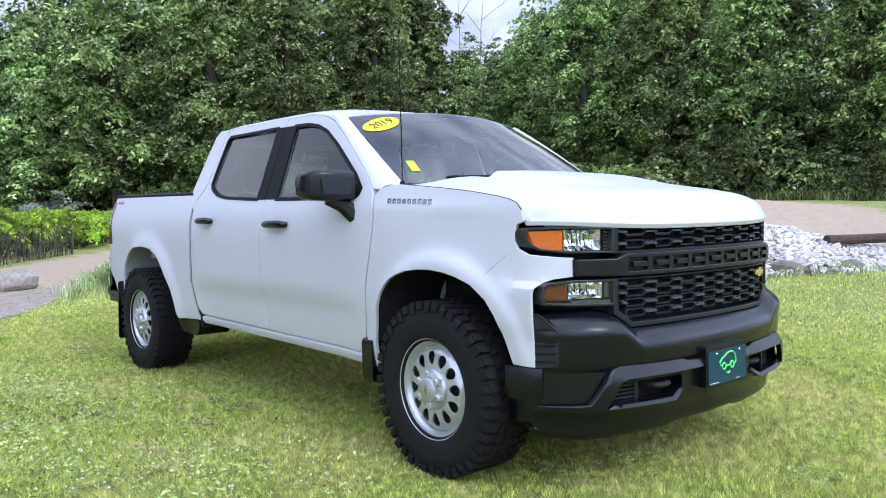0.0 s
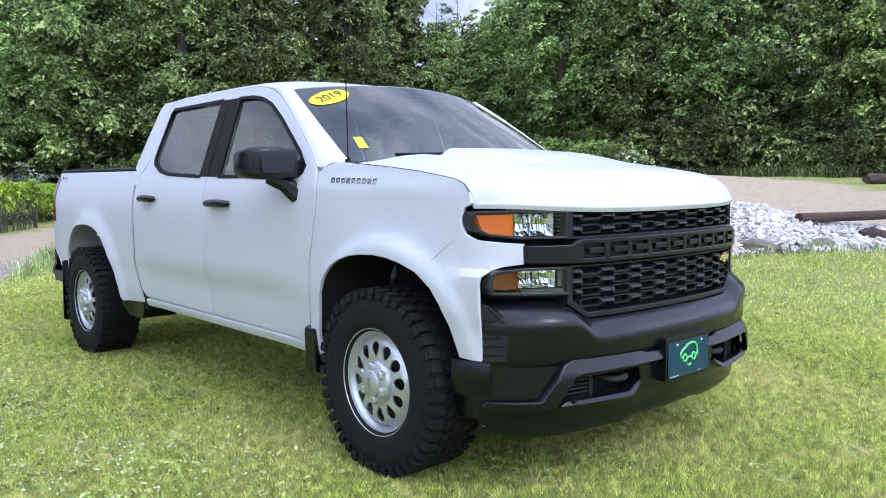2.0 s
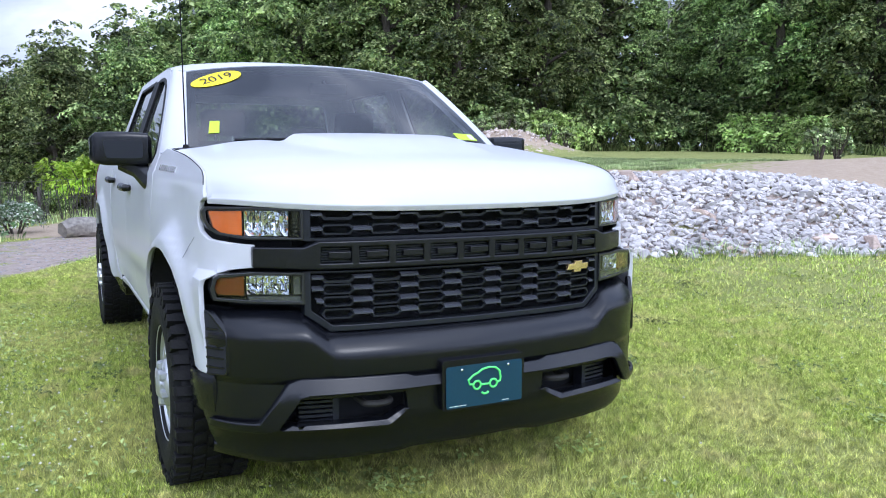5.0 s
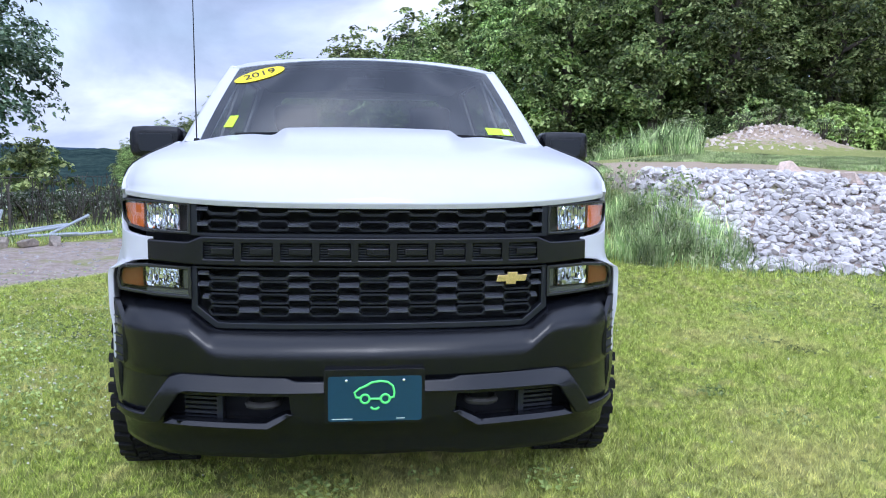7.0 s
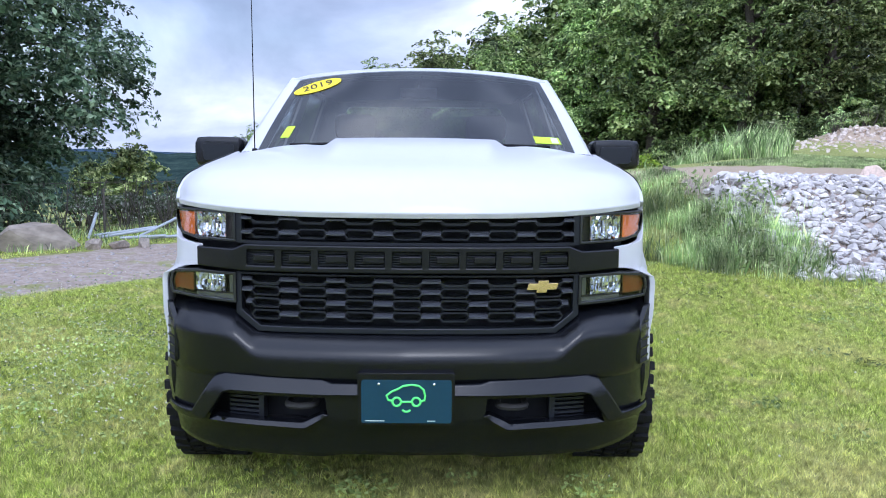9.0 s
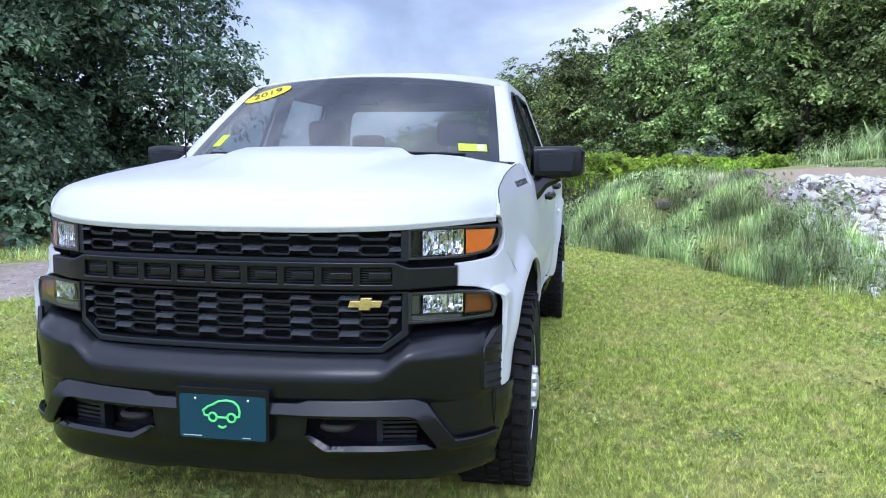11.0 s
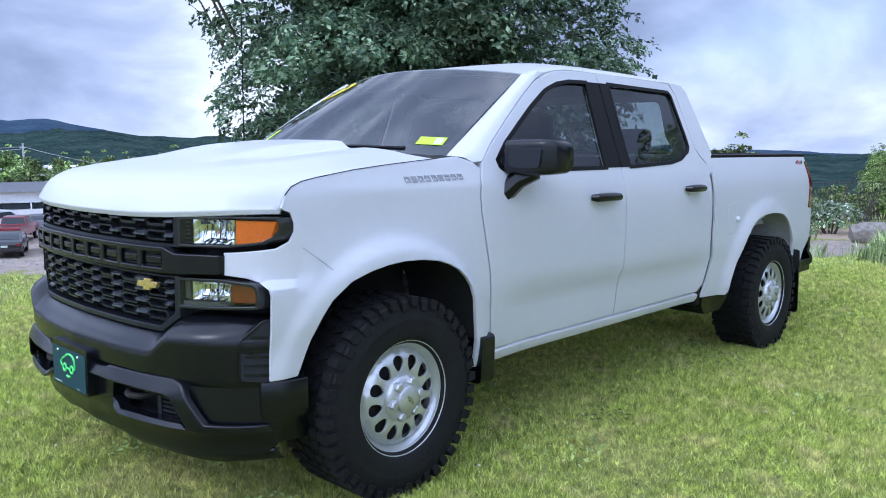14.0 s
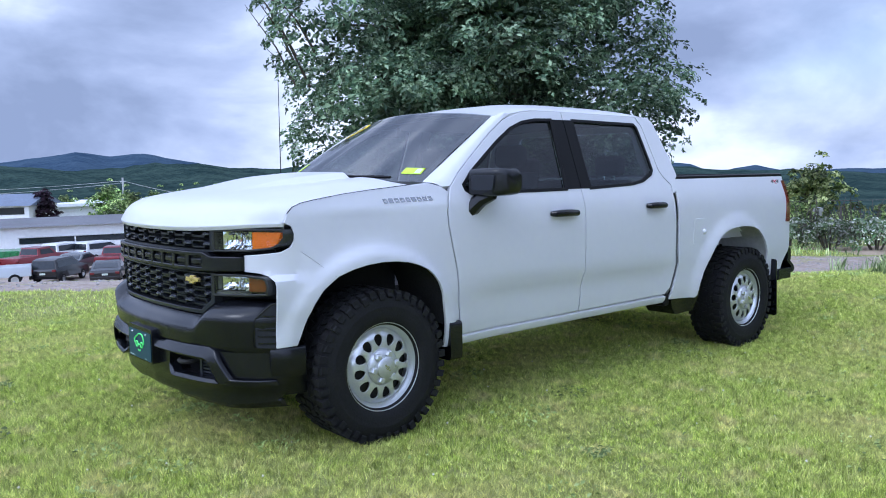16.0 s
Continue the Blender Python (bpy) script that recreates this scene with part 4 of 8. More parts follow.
def clover(rng, x, y):
    """White clover heads on short stems."""
    n = len(x)
    z = height(x, y) + rng.uniform(0.045, 0.080, n)
    r = rng.uniform(0.004, 0.009, n)
    d = np.array([(1, 0, 0), (0, 1, 0), (-1, 0, 0), (0, -1, 0), (0, 0, 0.9), (0, 0, -0.7)], float)
    v = (np.stack([x, y, z], 1)[:, None, :] + d[None] * r[:, None, None]).reshape(-1, 3)
    t = np.array([(0, 1, 4), (1, 2, 4), (2, 3, 4), (3, 0, 4), (1, 0, 5), (2, 1, 5), (3, 2, 5), (0, 3, 5)])
    f = (t[None] + 6 * np.arange(n)[:, None, None]).reshape(-1, 3)
    return tagged(new("clover_flowers", mesh_of("clover_flowers", v, f, PETAL)), "white clover flowers scattered in the lawn", "flowers", kind="stuff")


patches = [(-1.8, 4.0, 0.45, 70), (-2.0, 3.2, 0.45, 110), (-2.0, 2.1, 0.40, 110), (-2.4, 1.5, 0.45, 90), (-1.9, 0.7, 0.35, 70), (-1.0, 2.5, 0.35, 30), (-0.8, 3.9, 0.5, 30), (-2.7, 2.6, 0.5, 110), (-1.6, 1.0, 0.35, 50),
           (-1.6, 0.3, 0.35, 40), (-2.3, 1.1, 0.4, 70), (-2.9, 4.8, 0.8, 110), (-3.4, 3.4, 0.8, 110), (4.6, 1.8, 1.2, 90), (5.6, 1.0, 1.0, 70), (3.2, 4.0, 1.2, 80), (2.4, 5.0, 0.9, 50), (6.5, 0.5, 1.2, 90), (4.0, 0.6, 1.5, 40)]
fx, fy = lawn_points(900, -6, 9, -3.4, 7.5, lambda x, y: rng.random(len(x)) < np.where(x > 1.0, 0.10, 0.35))
fx, fy = [fx], [fy]
for px, py, r, n in patches:
    fx.append(rng.normal(px, r * 0.9, n * 2 // 3))
    fy.append(rng.normal(py, r * 0.9, n * 2 // 3))
clover(rng, np.concatenate(fx), np.concatenate(fy))

cx, cy = lawn_points(520, -6, 9, -3.4, 8.0, lambda x, y: rng.random(len(x)) < 0.55)
C = []
for px, py in zip(cx, cy):
    n = int(rng.integers(14, 60))
    r = rng.uniform(0.06, 0.22)
    a = rng.uniform(0, 2 * np.pi, n)
    d = r * np.sqrt(rng.random(n))
    C.append(np.stack([px + d * np.cos(a), py + d * np.sin(a), rng.uniform(0.02, 0.05, n)], 1))
for px, py, r, n in patches:
    k = n * 5
    C.append(np.stack([rng.normal(px, r * 0.9, k), rng.normal(py, r * 0.9, k), rng.uniform(0.02, 0.05, k)], 1))
C = np.concatenate(C)
C[:, 2] += height(C[:, 0], C[:, 1])
LEAF_CLOVER = leaf_mat("clover_leaves", (0.13, 0.17, 0.05), (0.26, 0.32, 0.10), (0.42, 0.47, 0.19), 0.3)
v, f = leaves(rng, C, np.tile(np.array([0, 0, 1.0]), (len(C), 1)), 0.030, 0.35)
tagged(new("lawn_clover", mesh_of("lawn_clover", v, f, LEAF_CLOVER)), "dark green clover patches in the lawn", "clover", kind="stuff")

# broad-leaved weeds among the grass of the bank
x, y = bank_points(1500, lambda u, w: (u > -4.2) & (u < 1.2 - 0.85 * w) & (w > -0.1) & (w < 1.3) & (np.sin(u * 3.1 + w * 2.2) > -0.2))
C, N = [], []
for px, py in zip(x, y):
    n = int(rng.integers(10, 34))
    hh = rng.uniform(0.08, 0.30)
    C.append(np.stack([px + rng.normal(0, 0.07, n), py + rng.normal(0, 0.07, n), rng.uniform(0.03, hh, n)], 1))
C = np.concatenate(C)
C[:, 2] += height(C[:, 0], C[:, 1])
v, f = leaves(rng, C, np.tile(np.array([0, 0, 0.8]), (len(C), 1)), 0.060, 0.7)
tagged(new("bank_weeds", mesh_of("bank_weeds", v, f, WEEDS)), "dark leafy weeds on the bank", "weeds", kind="stuff")

# ---- the pickup truck ----
# Its own axes: x to the driver's side, y from the front axle to the rear, z up from the ground under the tyres.
TRUCK = empty("pickup_truck", pose(0, 0, 0, -1.345, 0, 0), "white four-door pickup truck with black grille, parked on lawn", "pickup truck")

prof_x = curve_of([(0.42, 0.918), (0.50, 0.944), (0.60, 0.960), (0.70, 0.967), (0.78, 0.981), (0.92, 0.986), (1.05, 0.987), (1.17, 0.983), (1.25, 0.972), (1.31, 0.953),
                   (1.36, 0.935), (1.42, 0.912), (1.60, 0.846), (1.82, 0.765), (1.92, 0.728)])
taper_y = curve_of([(-0.62, 1.25), (-0.48, 1.1), (0.06, 0.75), (0.41, 0.25), (0.70, 0.0)])
taper_z = curve_of([(0.5, 0.018), (0.9, 0.022), (1.2, 0.05), (1.4, 0.05)])
nose_x = curve_of([(-0.70, 0.770), (-0.69, 0.790), (-0.645, 0.850), (-0.58, 0.898), (-0.50, 0.930), (-0.42, 0.946), (-0.3, 0.960)])


def blend(a, b, x):
    t = min(1, max(0, (x - a) / (b - a)))
    return t * t * (3 - 2 * t)


def side_x(y, z):
    """Half the body's width at that place of its flank."""
    x = prof_x(z) - taper_y(y) * taper_z(z)
    for cy, cz in ((-0.02, 0.47), (3.62, 0.50)):
        r = math.hypot(y - cy, z - cz)
        x += (0.022 + 0.024 * blend(-0.50, -0.12, y) if cy < 1 else 0.036) * (0.8 * blend(0.612, 0.550, r) + 0.2 * blend(0.70, 0.55, r)) * (1 if z > cz - 0.05 else math.exp(-((cz - 0.05 - z) / 0.08) ** 2))
    x -= 0.022 * blend(0.80, 0.72, z) * blend(0.60, 0.95, y) * blend(2.78, 2.6, y)
    x += 0.007 * math.exp(-((z - 1.268 - 0.02 * y) / 0.020) ** 2) * blend(-0.45, -0.15, y) * blend(1.0, 0.6, y)
    if y > 4.2:
        x -= 0.10 * (y - 4.2) ** 2
    if y < -0.40 and z > 0.915:
        k = blend(0.915, 0.955, z) * blend(-0.40, -0.47, y)
        x = x * (1 - k) + min(x, nose_x(y)) * k
    return x


def flank(s, out=0.0):
    return lambda y, z: (s * (side_x(y, z) + out), y, z)


def sheet(loops, f, off, step=0.05, bm=None, margin=0.45):
    """A curved slab: outline and holes in (u, v), meshed at about the step, laid on f(u, v)."""
    bm = bm or bmesh.new()
    vs, es = [], []
    for lp in loops:
        lp = dense(lp, step)
        n0 = len(vs)
        vs += [Vector(p) for p in lp]
        es += [(n0 + i, n0 + (i + 1) % len(lp)) for i in range(len(lp))]
    nb = len(vs)
    rim = np.array([tuple(v) for v in vs])
    lo, hi = rim.min(0), rim.max(0)
    for i in range(1, int((hi[0] - lo[0]) / step) + 1):
        for j in range(1, int((hi[1] - lo[1]) / step) + 1):
            p = (lo[0] + (i + 0.25 * (j % 2)) * step, lo[1] + j * step)
            if np.min(np.hypot(rim[:, 0] - p[0], rim[:, 1] - p[1])) > step * margin:
                vs.append(Vector(p))
    vo, _, fo, *_ = delaunay_2d_cdt(vs, es, [], 2, 1e-6)
    rims = [np.array(dense(lp, step)) for lp in loops]

    def inside(c):
        n = 0
        for r in rims:
            a, b = r, np.roll(r, -1, 0)
            up = (a[:, 1] > c[1]) != (b[:, 1] > c[1])
            with np.errstate(divide="ignore", invalid="ignore"):
                n += int(np.sum(up & (c[0] < (b[:, 0] - a[:, 0]) * (c[1] - a[:, 1]) / (b[:, 1] - a[:, 1]) + a[:, 0])))
        return n % 2 == 1

    fo = [t for t in {frozenset(t): t for t in fo if len(set(t)) == 3}.values() if inside(sum((vo[i] for i in t), Vector((0, 0))) / 3)]
    used = sorted({i for t in fo for i in t})
    A, B = {}, {}
    for i in used:
        p = Vector(f(vo[i].x, vo[i].y))
        A[i], B[i] = bm.verts.new(p), bm.verts.new(p + off(p))
    count = {}
    for t in fo:
        bm.faces.new([A[i] for i in t])
        bm.faces.new([B[i] for i in reversed(t)])
        for a, b in zip(t, (*t[1:], t[0])):
            k = (min(a, b), max(a, b))
            count[k] = count.get(k, 0) + 1
    for (a, b), c in count.items():
        if c == 1:
            bm.faces.new((A[a], A[b], B[b], B[a]))
    return bm


def inset(lp, d):
    """The closed outline moved inwards by d."""
    n = len(lp)
    area = sum(lp[i][0] * lp[(i + 1) % n][1] - lp[(i + 1) % n][0] * lp[i][1] for i in range(n))
    sg = 1 if area > 0 else -1
    out = []
    for i in range(n):
        a, p, b = Vector(lp[i - 1]), Vector(lp[i]), Vector(lp[(i + 1) % n])
        e1, e2 = (p - a).normalized(), (b - p).normalized()
        n1, n2 = Vector((-e1.y, e1.x)) * sg, Vector((-e2.y, e2.x)) * sg
        m = n1 + n2
        m = m / max(0.35, m.length_squared / 2)
        out.append((p.x + m.x * d, p.y + m.y * d))
    return out


ARCH_F = [(-0.495, 0.592), (-0.442, 0.725), (-0.405, 0.795), (-0.356, 0.860), (-0.27, 0.924), (-0.18, 0.954), (-0.093, 0.971), (0.0, 0.979), (0.094, 0.977), (0.18, 0.966), (0.25, 0.946), (0.31, 0.918),
          (0.351, 0.884), (0.388, 0.838), (0.412, 0.786), (0.436, 0.70), (0.453, 0.586)]
ARCH_R = [(3.085, 0.585), (3.12, 0.665), (3.17, 0.755), (3.249, 0.854), (3.32, 0.925), (3.394, 0.970), (3.475, 0.996), (3.565, 1.008), (3.66, 1.013), (3.743, 1.010), (3.84, 1.0), (3.929, 0.972), (3.995, 0.93), (4.048, 0.872),
          (4.085, 0.79), (4.106, 0.704), (4.125, 0.60)]
HOODLINE = [(-0.535, 1.208), (-0.515, 1.250), (-0.481, 1.281), (-0.43, 1.300), (-0.355, 1.314), (-0.18, 1.340), (0.0, 1.360), (0.15, 1.374), (0.278, 1.386)]
SHUT = [(0.598, 0.50), (0.580, 0.70), (0.557, 0.886), (0.525, 1.02), (0.500, 1.151), (0.498, 1.22), (0.508, 1.28), (0.535, 1.345)]
hood_z = curve_of(HOODLINE)


def body_side(s):
    inward = lambda p: Vector((-s * 0.02, 0.006 if p.y < -0.4 else 0, 0))
    left = "driver" if s > 0 else "passenger"
    fender = ([(-0.606, 0.588)] + ARCH_F + [(0.458, 0.452), (0.592, 0.446)] + [(y - 0.004, z) for y, z in SHUT] + [(0.49, 1.375), (0.40, 1.398)] + HOODLINE[::-1]
              + [(-0.525, 1.200), (-0.498, 1.190), (-0.486, 1.152), (-0.488, 1.118), (-0.505, 1.086), (-0.55, 1.062), (-0.688, 1.046), (-0.690, 0.966), (-0.64, 0.957), (-0.612, 0.943), (-0.604, 0.90)])
    fd = part("front_fender", sheet([fender], flank(s), inward, 0.028), PAINT, TRUCK, bevel=0.004)
    bm = bmesh.new()
    tube(bm, [(s * (side_x(y, z) - 0.001), y, z + 0.003) for y, z in HOODLINE[1:]], 0.0020, 6)
    part("bonnet_gap", bm, TRIMBLACK, fd, "dark gap beside the bonnet")
    # wheel openings
    for arch, m, nm in ((ARCH_F, LINER, "front_wheel_liner"), (ARCH_R, WELL, "rear_wheel_liner")):
        bm = bmesh.new()
        grid = []
        for k in range(6):
            w = k / 5
            grid.append([(s * (side_x(y, z) - 0.016 - 0.42 * w), y + 0.010 * (1 if y > arch[8][0] else -1), z + 0.012 * blend(0.60, 0.75, z)) for y, z in arch])
        thick(bm, grid, lambda p: Vector((0, 0, 0.006)))
        back = [(y, z) for y, z in arch] + [(arch[-1][0], 0.5), (arch[0][0], 0.5)]
        sheet([back], lambda u, v: (s * 0.565, u, v), lambda p: Vector((-s * 0.01, 0, 0)), 0.12, bm)
        part(nm, bm, m, TRUCK)
    # doors
    dlo_f = [(0.655, 1.385), (0.662, 1.352), (0.69, 1.335), (1.10, 1.337), (1.562, 1.343), (1.590, 1.812), (1.425, 1.806), (1.30, 1.785), (1.178, 1.742), (1.02, 1.650), (0.873, 1.552), (0.74, 1.462)]
    dlo_r = [(1.800, 1.347), (2.28, 1.370), (2.42, 1.392), (2.54, 1.440), (2.572, 1.475), (2.565, 1.56), (2.528, 1.79), (2.50, 1.815), (1.802, 1.817)]
    door_f = [(0.606, 0.502), (1.699, 0.518), (1.703, 1.36), (1.708, 1.866), (1.46, 1.862), (1.30, 1.846), (1.13, 1.790), (0.98, 1.698), (0.80, 1.572), (0.64, 1.452), (0.555, 1.372)] + [(y + 0.005, z) for y, z in SHUT[::-1][1:-1]]
    door_r = [(1.707, 0.518), (2.685, 0.537), (2.735, 0.590), (2.765, 0.70), (2.770, 0.76), (2.757, 0.85), (2.757, 1.05), (2.752, 1.36), (2.69, 1.412), (2.648, 1.47), (2.632, 1.56), (2.592, 1.80), (2.54, 1.860), (2.44, 1.868), (1.714, 1.868), (1.709, 1.36)]
    for nm, door, dlo, grip in (("front_door", door_f, dlo_f, (1.475, 1.192, 0.118)), ("rear_door", door_r, dlo_r, (2.487, 1.216, 0.098))):
        ob = part(nm, sheet([door, dlo], flank(s), lambda p: Vector((-s * 0.03, 0, 0)), 0.06), PAINT, TRUCK, bevel=0.004)
        ring = inset(dlo, -0.007)
        part("window_trim", sheet([ring, inset(dlo, 0.014)], flank(s, 0.004), lambda p: Vector((-s * 0.016, 0, 0)), 0.06), TRIMBLACK, ob, "black rubber window trim", bevel=0.002)
        pane(part("window_glass", sheet([inset(dlo, 0.012)], flank(s, -0.012), lambda p: Vector((-s * 0.004, 0, 0)), 0.12), SIDEGLASS, ob, "tinted side glass"), Vector((s, 0, 0)))
        gy, gz, gl = grip
        bm = bmesh.new()
        pts = [(s * (side_x(gy, gz) + d), gy + a * gl, gz + h) for a, d, h in ((-1.0, 0.004, 0.0), (-0.9, 0.030, 0.0), (-0.4, 0.037, 0.002), (0.4, 0.037, 0.002), (0.9, 0.030, 0.0), (1.0, 0.004, 0.0))]
        tube(bm, pts, [0.016, 0.021, 0.023, 0.023, 0.021, 0.016], 10)
        part("door_handle", bm, SATIN, ob, "black plastic door handle")
        bm = bmesh.new()
        cup = rounded([(gy - gl * 0.62, gz - 0.040), (gy + gl * 0.42, gz - 0.044), (gy + gl * 0.50, gz + 0.030), (gy - gl * 0.55, gz + 0.034)], 0.03)
        sheet([cup], flank(s, 0.0015), lambda p: Vector((-s * 0.004, 0, 0)), 0.04, bm)
        part("handle_cup", bm, PAINT, ob)
    # pillar cover between the doors, in two halves
    for lp in ([(1.566, 1.346), (1.701, 1.348), (1.706, 1.813), (1.594, 1.812)], [(1.708, 1.348), (1.797, 1.349), (1.799, 1.815), (1.713, 1.814)]):
        part("pillar_cover", sheet([lp], flank(s, 0.003), lambda p: Vector((-s * 0.02, 0, 0)), 0.08), TRIMBLACK, TRUCK, "satin black pillar cover", bevel=0.002)
    # rear corner of the cab
    corner = [(2.758, 1.30), (2.795, 1.31), (2.83, 1.40), (2.868, 1.43), (2.862, 1.47), (2.80, 1.68), (2.752, 1.83), (2.70, 1.872), (2.55, 1.870), (2.598, 1.80), (2.638, 1.56), (2.654, 1.47), (2.695, 1.418), (2.757, 1.366)]
    part("cab_corner", sheet([corner], flank(s), lambda p: Vector((-s * 0.03, 0, 0)), 0.05), PAINT, TRUCK, bevel=0.004)
    # screen pillar: between the door's edge and the edge of the windscreen
    bm = bmesh.new()
    outer = [(0.49, 1.375), (0.553, 1.379), (0.638, 1.459), (0.798, 1.579), (0.978, 1.705), (1.128, 1.797), (1.20, 1.830)]
    grid = []
    for i, (y, z) in enumerate(outer):
        t = i / (len(outer) - 1)
        a = Vector((s * side_x(y, z), y, z))
        b = Vector((s * (0.812 - 0.112 * t), 0.43 + 0.68 * t, 1.398 + 0.425 * t))
        mid = a.lerp(b, 0.5) + Vector((s * 0.012, -0.012, 0.012))
        grid.append([a, a.lerp(mid, 0.55) + Vector((s * 0.006, 0, 0.004)), mid, mid.lerp(b, 0.6), b])
    thick(bm, grid, lambda p: Vector((-s * 0.03, 0.02, -0.02)))
    part("windscreen_pillar", bm, PAINT, TRUCK)
    # sill under the doors
    bm = bmesh.new()
    grid = [[(s * (side_x(y, 0.5) + dx), y, z + 0.014 * (y - 0.6)) for y in span(0.60, 2.70, 14)] for z, dx in ((0.498, -0.012), (0.488, 0.004), (0.465, 0.0), (0.442, -0.014), (0.430, -0.05), (0.432, -0.16))]
    thick(bm, grid, lambda p: Vector((-s * 0.02, 0, 0.01)))
    part("sill", bm, PAINT, TRUCK)
    bm = bmesh.new()
    box(bm, s * 0.60, s * 0.935, 2.690, 2.760, 0.44, 0.545)
    part("sill_end_cap", bm, TRIMBLACK, TRUCK, "black rubber sill end cap", bevel=0.02)
    # seal in the gap between cab and bed
    gap = [(2.700, 0.52), (2.750, 0.60), (2.782, 0.72), (2.786, 0.78), (2.772, 0.86), (2.772, 1.05), (2.768, 1.36), (2.775, 1.40)]
    bm = bmesh.new()
    grid = [[(s * (side_x(y, z) - 0.018), y - 0.018, z) for y, z in gap], [(s * (side_x(y, z) - 0.014), y + 0.030, z) for y, z in gap]]
    thick(bm, grid, lambda p: Vector((-s * 0.02, 0, 0)))
    part("cab_gap_seal", bm, SEAL, TRUCK, "grey rubber seal between cab and bed")
    # side of the bed
    bed = ([(2.748, 0.492), (3.055, 0.478), (3.075, 0.50)] + ARCH_R + [(4.14, 0.55), (4.20, 0.505), (4.33, 0.490), (4.40, 0.53), (4.47, 0.66), (4.545, 0.75), (4.556, 0.80), (4.545, 1.0), (4.510, 1.20), (4.500, 1.33), (4.515, 1.424),
           (2.802, 1.404), (2.800, 1.05), (2.800, 0.86), (2.815, 0.77), (2.805, 0.68), (2.778, 0.59)])
    bs = part("bed_side", sheet([bed], flank(s), lambda p: Vector((-s * 0.02, 0, 0)), 0.045), PAINT, TRUCK, bevel=0.004)
    bm = bmesh.new()
    for y0, y1 in ((2.81, 4.51),):
        grid = [[(s * (side_x(y, 1.41) + dx), y, 1.406 + 0.0115 * (y - 2.8) + h) for y in span(y0, y1, 12)] for dx, h in ((-0.004, 0.002), (-0.006, 0.016), (-0.025, 0.024), (-0.09, 0.022), (-0.095, -0.02))]
        thick(bm, grid, lambda p: Vector((0, 0, -0.008)))
    part("bed_rail_cap", bm, TRIMBLACK, TRUCK, "black plastic rail cap along the bed")
    bm = bmesh.new()
    grid = [[(s * 0.80, y, z) for y in (2.82, 4.50)] for z in (0.95, 1.40)]
    thick(bm, grid, lambda p: Vector((s * 0.03, 0, 0)))
    part("bed_inner_wall", bm, PAINT, TRUCK)
    # fuel flap and its white knob on the driver's side
    if s > 0:
        lp = rounded([(2.985, 0.90), (3.13, 0.90), (3.15, 1.10), (3.00, 1.10)], 0.03)
        part("fuel_flap", sheet([lp], flank(s, 0.0025), lambda p: Vector((-s * 0.01, 0, 0)), 0.05), PAINT, bs, bevel=0.002)
        bm = bmesh.new()
        bmesh.ops.create_uvsphere(bm, u_segments=12, v_segments=8, radius=0.02, matrix=Matrix.Translation((s * (side_x(3.13, 0.994) + 0.006), 3.13, 0.994)))
        part("fuel_flap_knob", bm, PAINT, bs, "small white plastic knob")
    # mud flaps
    bm = bmesh.new()
    lp = rounded([(0.74, 0.37), (1.0, 0.37), (1.012, 0.60), (0.74, 0.60)], 0.03)
    filled([lp], lambda u, v: (s * u, 0.475 + 0.05 * (0.6 - v), v), lambda p: Vector((0, 0.09 if p.x * s > 0.9 else 0.02, 0)), bm)
    part("front_mud_flap", bm, SATIN, TRUCK, "black moulded mud flap")
    bm = bmesh.new()
    lp = rounded([(0.72, 0.200), (1.012, 0.200), (1.012, 0.700), (0.72, 0.700)], 0.025)
    filled([lp], lambda u, v: (s * u, 4.245 + 0.06 * (0.7 - v), v), lambda p: Vector((0, 0.014, 0)), bm)
    for zz in (0.25, 0.32):
        bmesh.ops.create_uvsphere(bm, u_segments=8, v_segments=6, radius=0.008, matrix=Matrix.Translation((s * 0.985, 4.267, zz)))
    part("rear_mud_flap", bm, SATIN, TRUCK, "long black rubber mud flap")
    lp = rounded([(2.79, 0.482), (3.075, 0.476), (3.098, 0.62), (3.115, 0.60), (3.10, 0.365), (2.88, 0.355)], 0.02)
    part("wheel_front_flap", sheet([lp], flank(s, -0.012), lambda p: Vector((-s * 0.25, 0, 0)), 0.08), SATIN, TRUCK, "black plastic splash guard")
    # door mirror
    mirror = part("door_mirror", mirror_shell(s), SATIN, TRUCK, "large black door mirror", angle=50)
    bm = bmesh.new()
    lp = rounded([(0.985, 1.352), (1.150, 1.352), (1.160, 1.440), (0.985, 1.440)], 0.018)
    filled([lp], lambda u, v: (s * u, 0.664 + 0.10 * max(0, u - 1.02) - 0.02 * (1.42 - v), v), lambda p: Vector((0, 0.05, 0)), bm)
    part("mirror_cover", bm, GRILLE, mirror, "black mirror cover panel", bevel=0.006)
    bm = bmesh.new()
    arm = [((0.90, 0.66, 1.185), 0.03), ((0.925, 0.672, 1.21), 0.045), ((0.955, 0.70, 1.25), 0.050), ((1.0, 0.73, 1.30), 0.045), ((1.08, 0.755, 1.33), 0.034)]
    tube(bm, [(s * p[0], p[1], p[2]) for p, _ in arm], [r for _, r in arm], 8)
    part("mirror_arm", bm, SATIN, mirror)
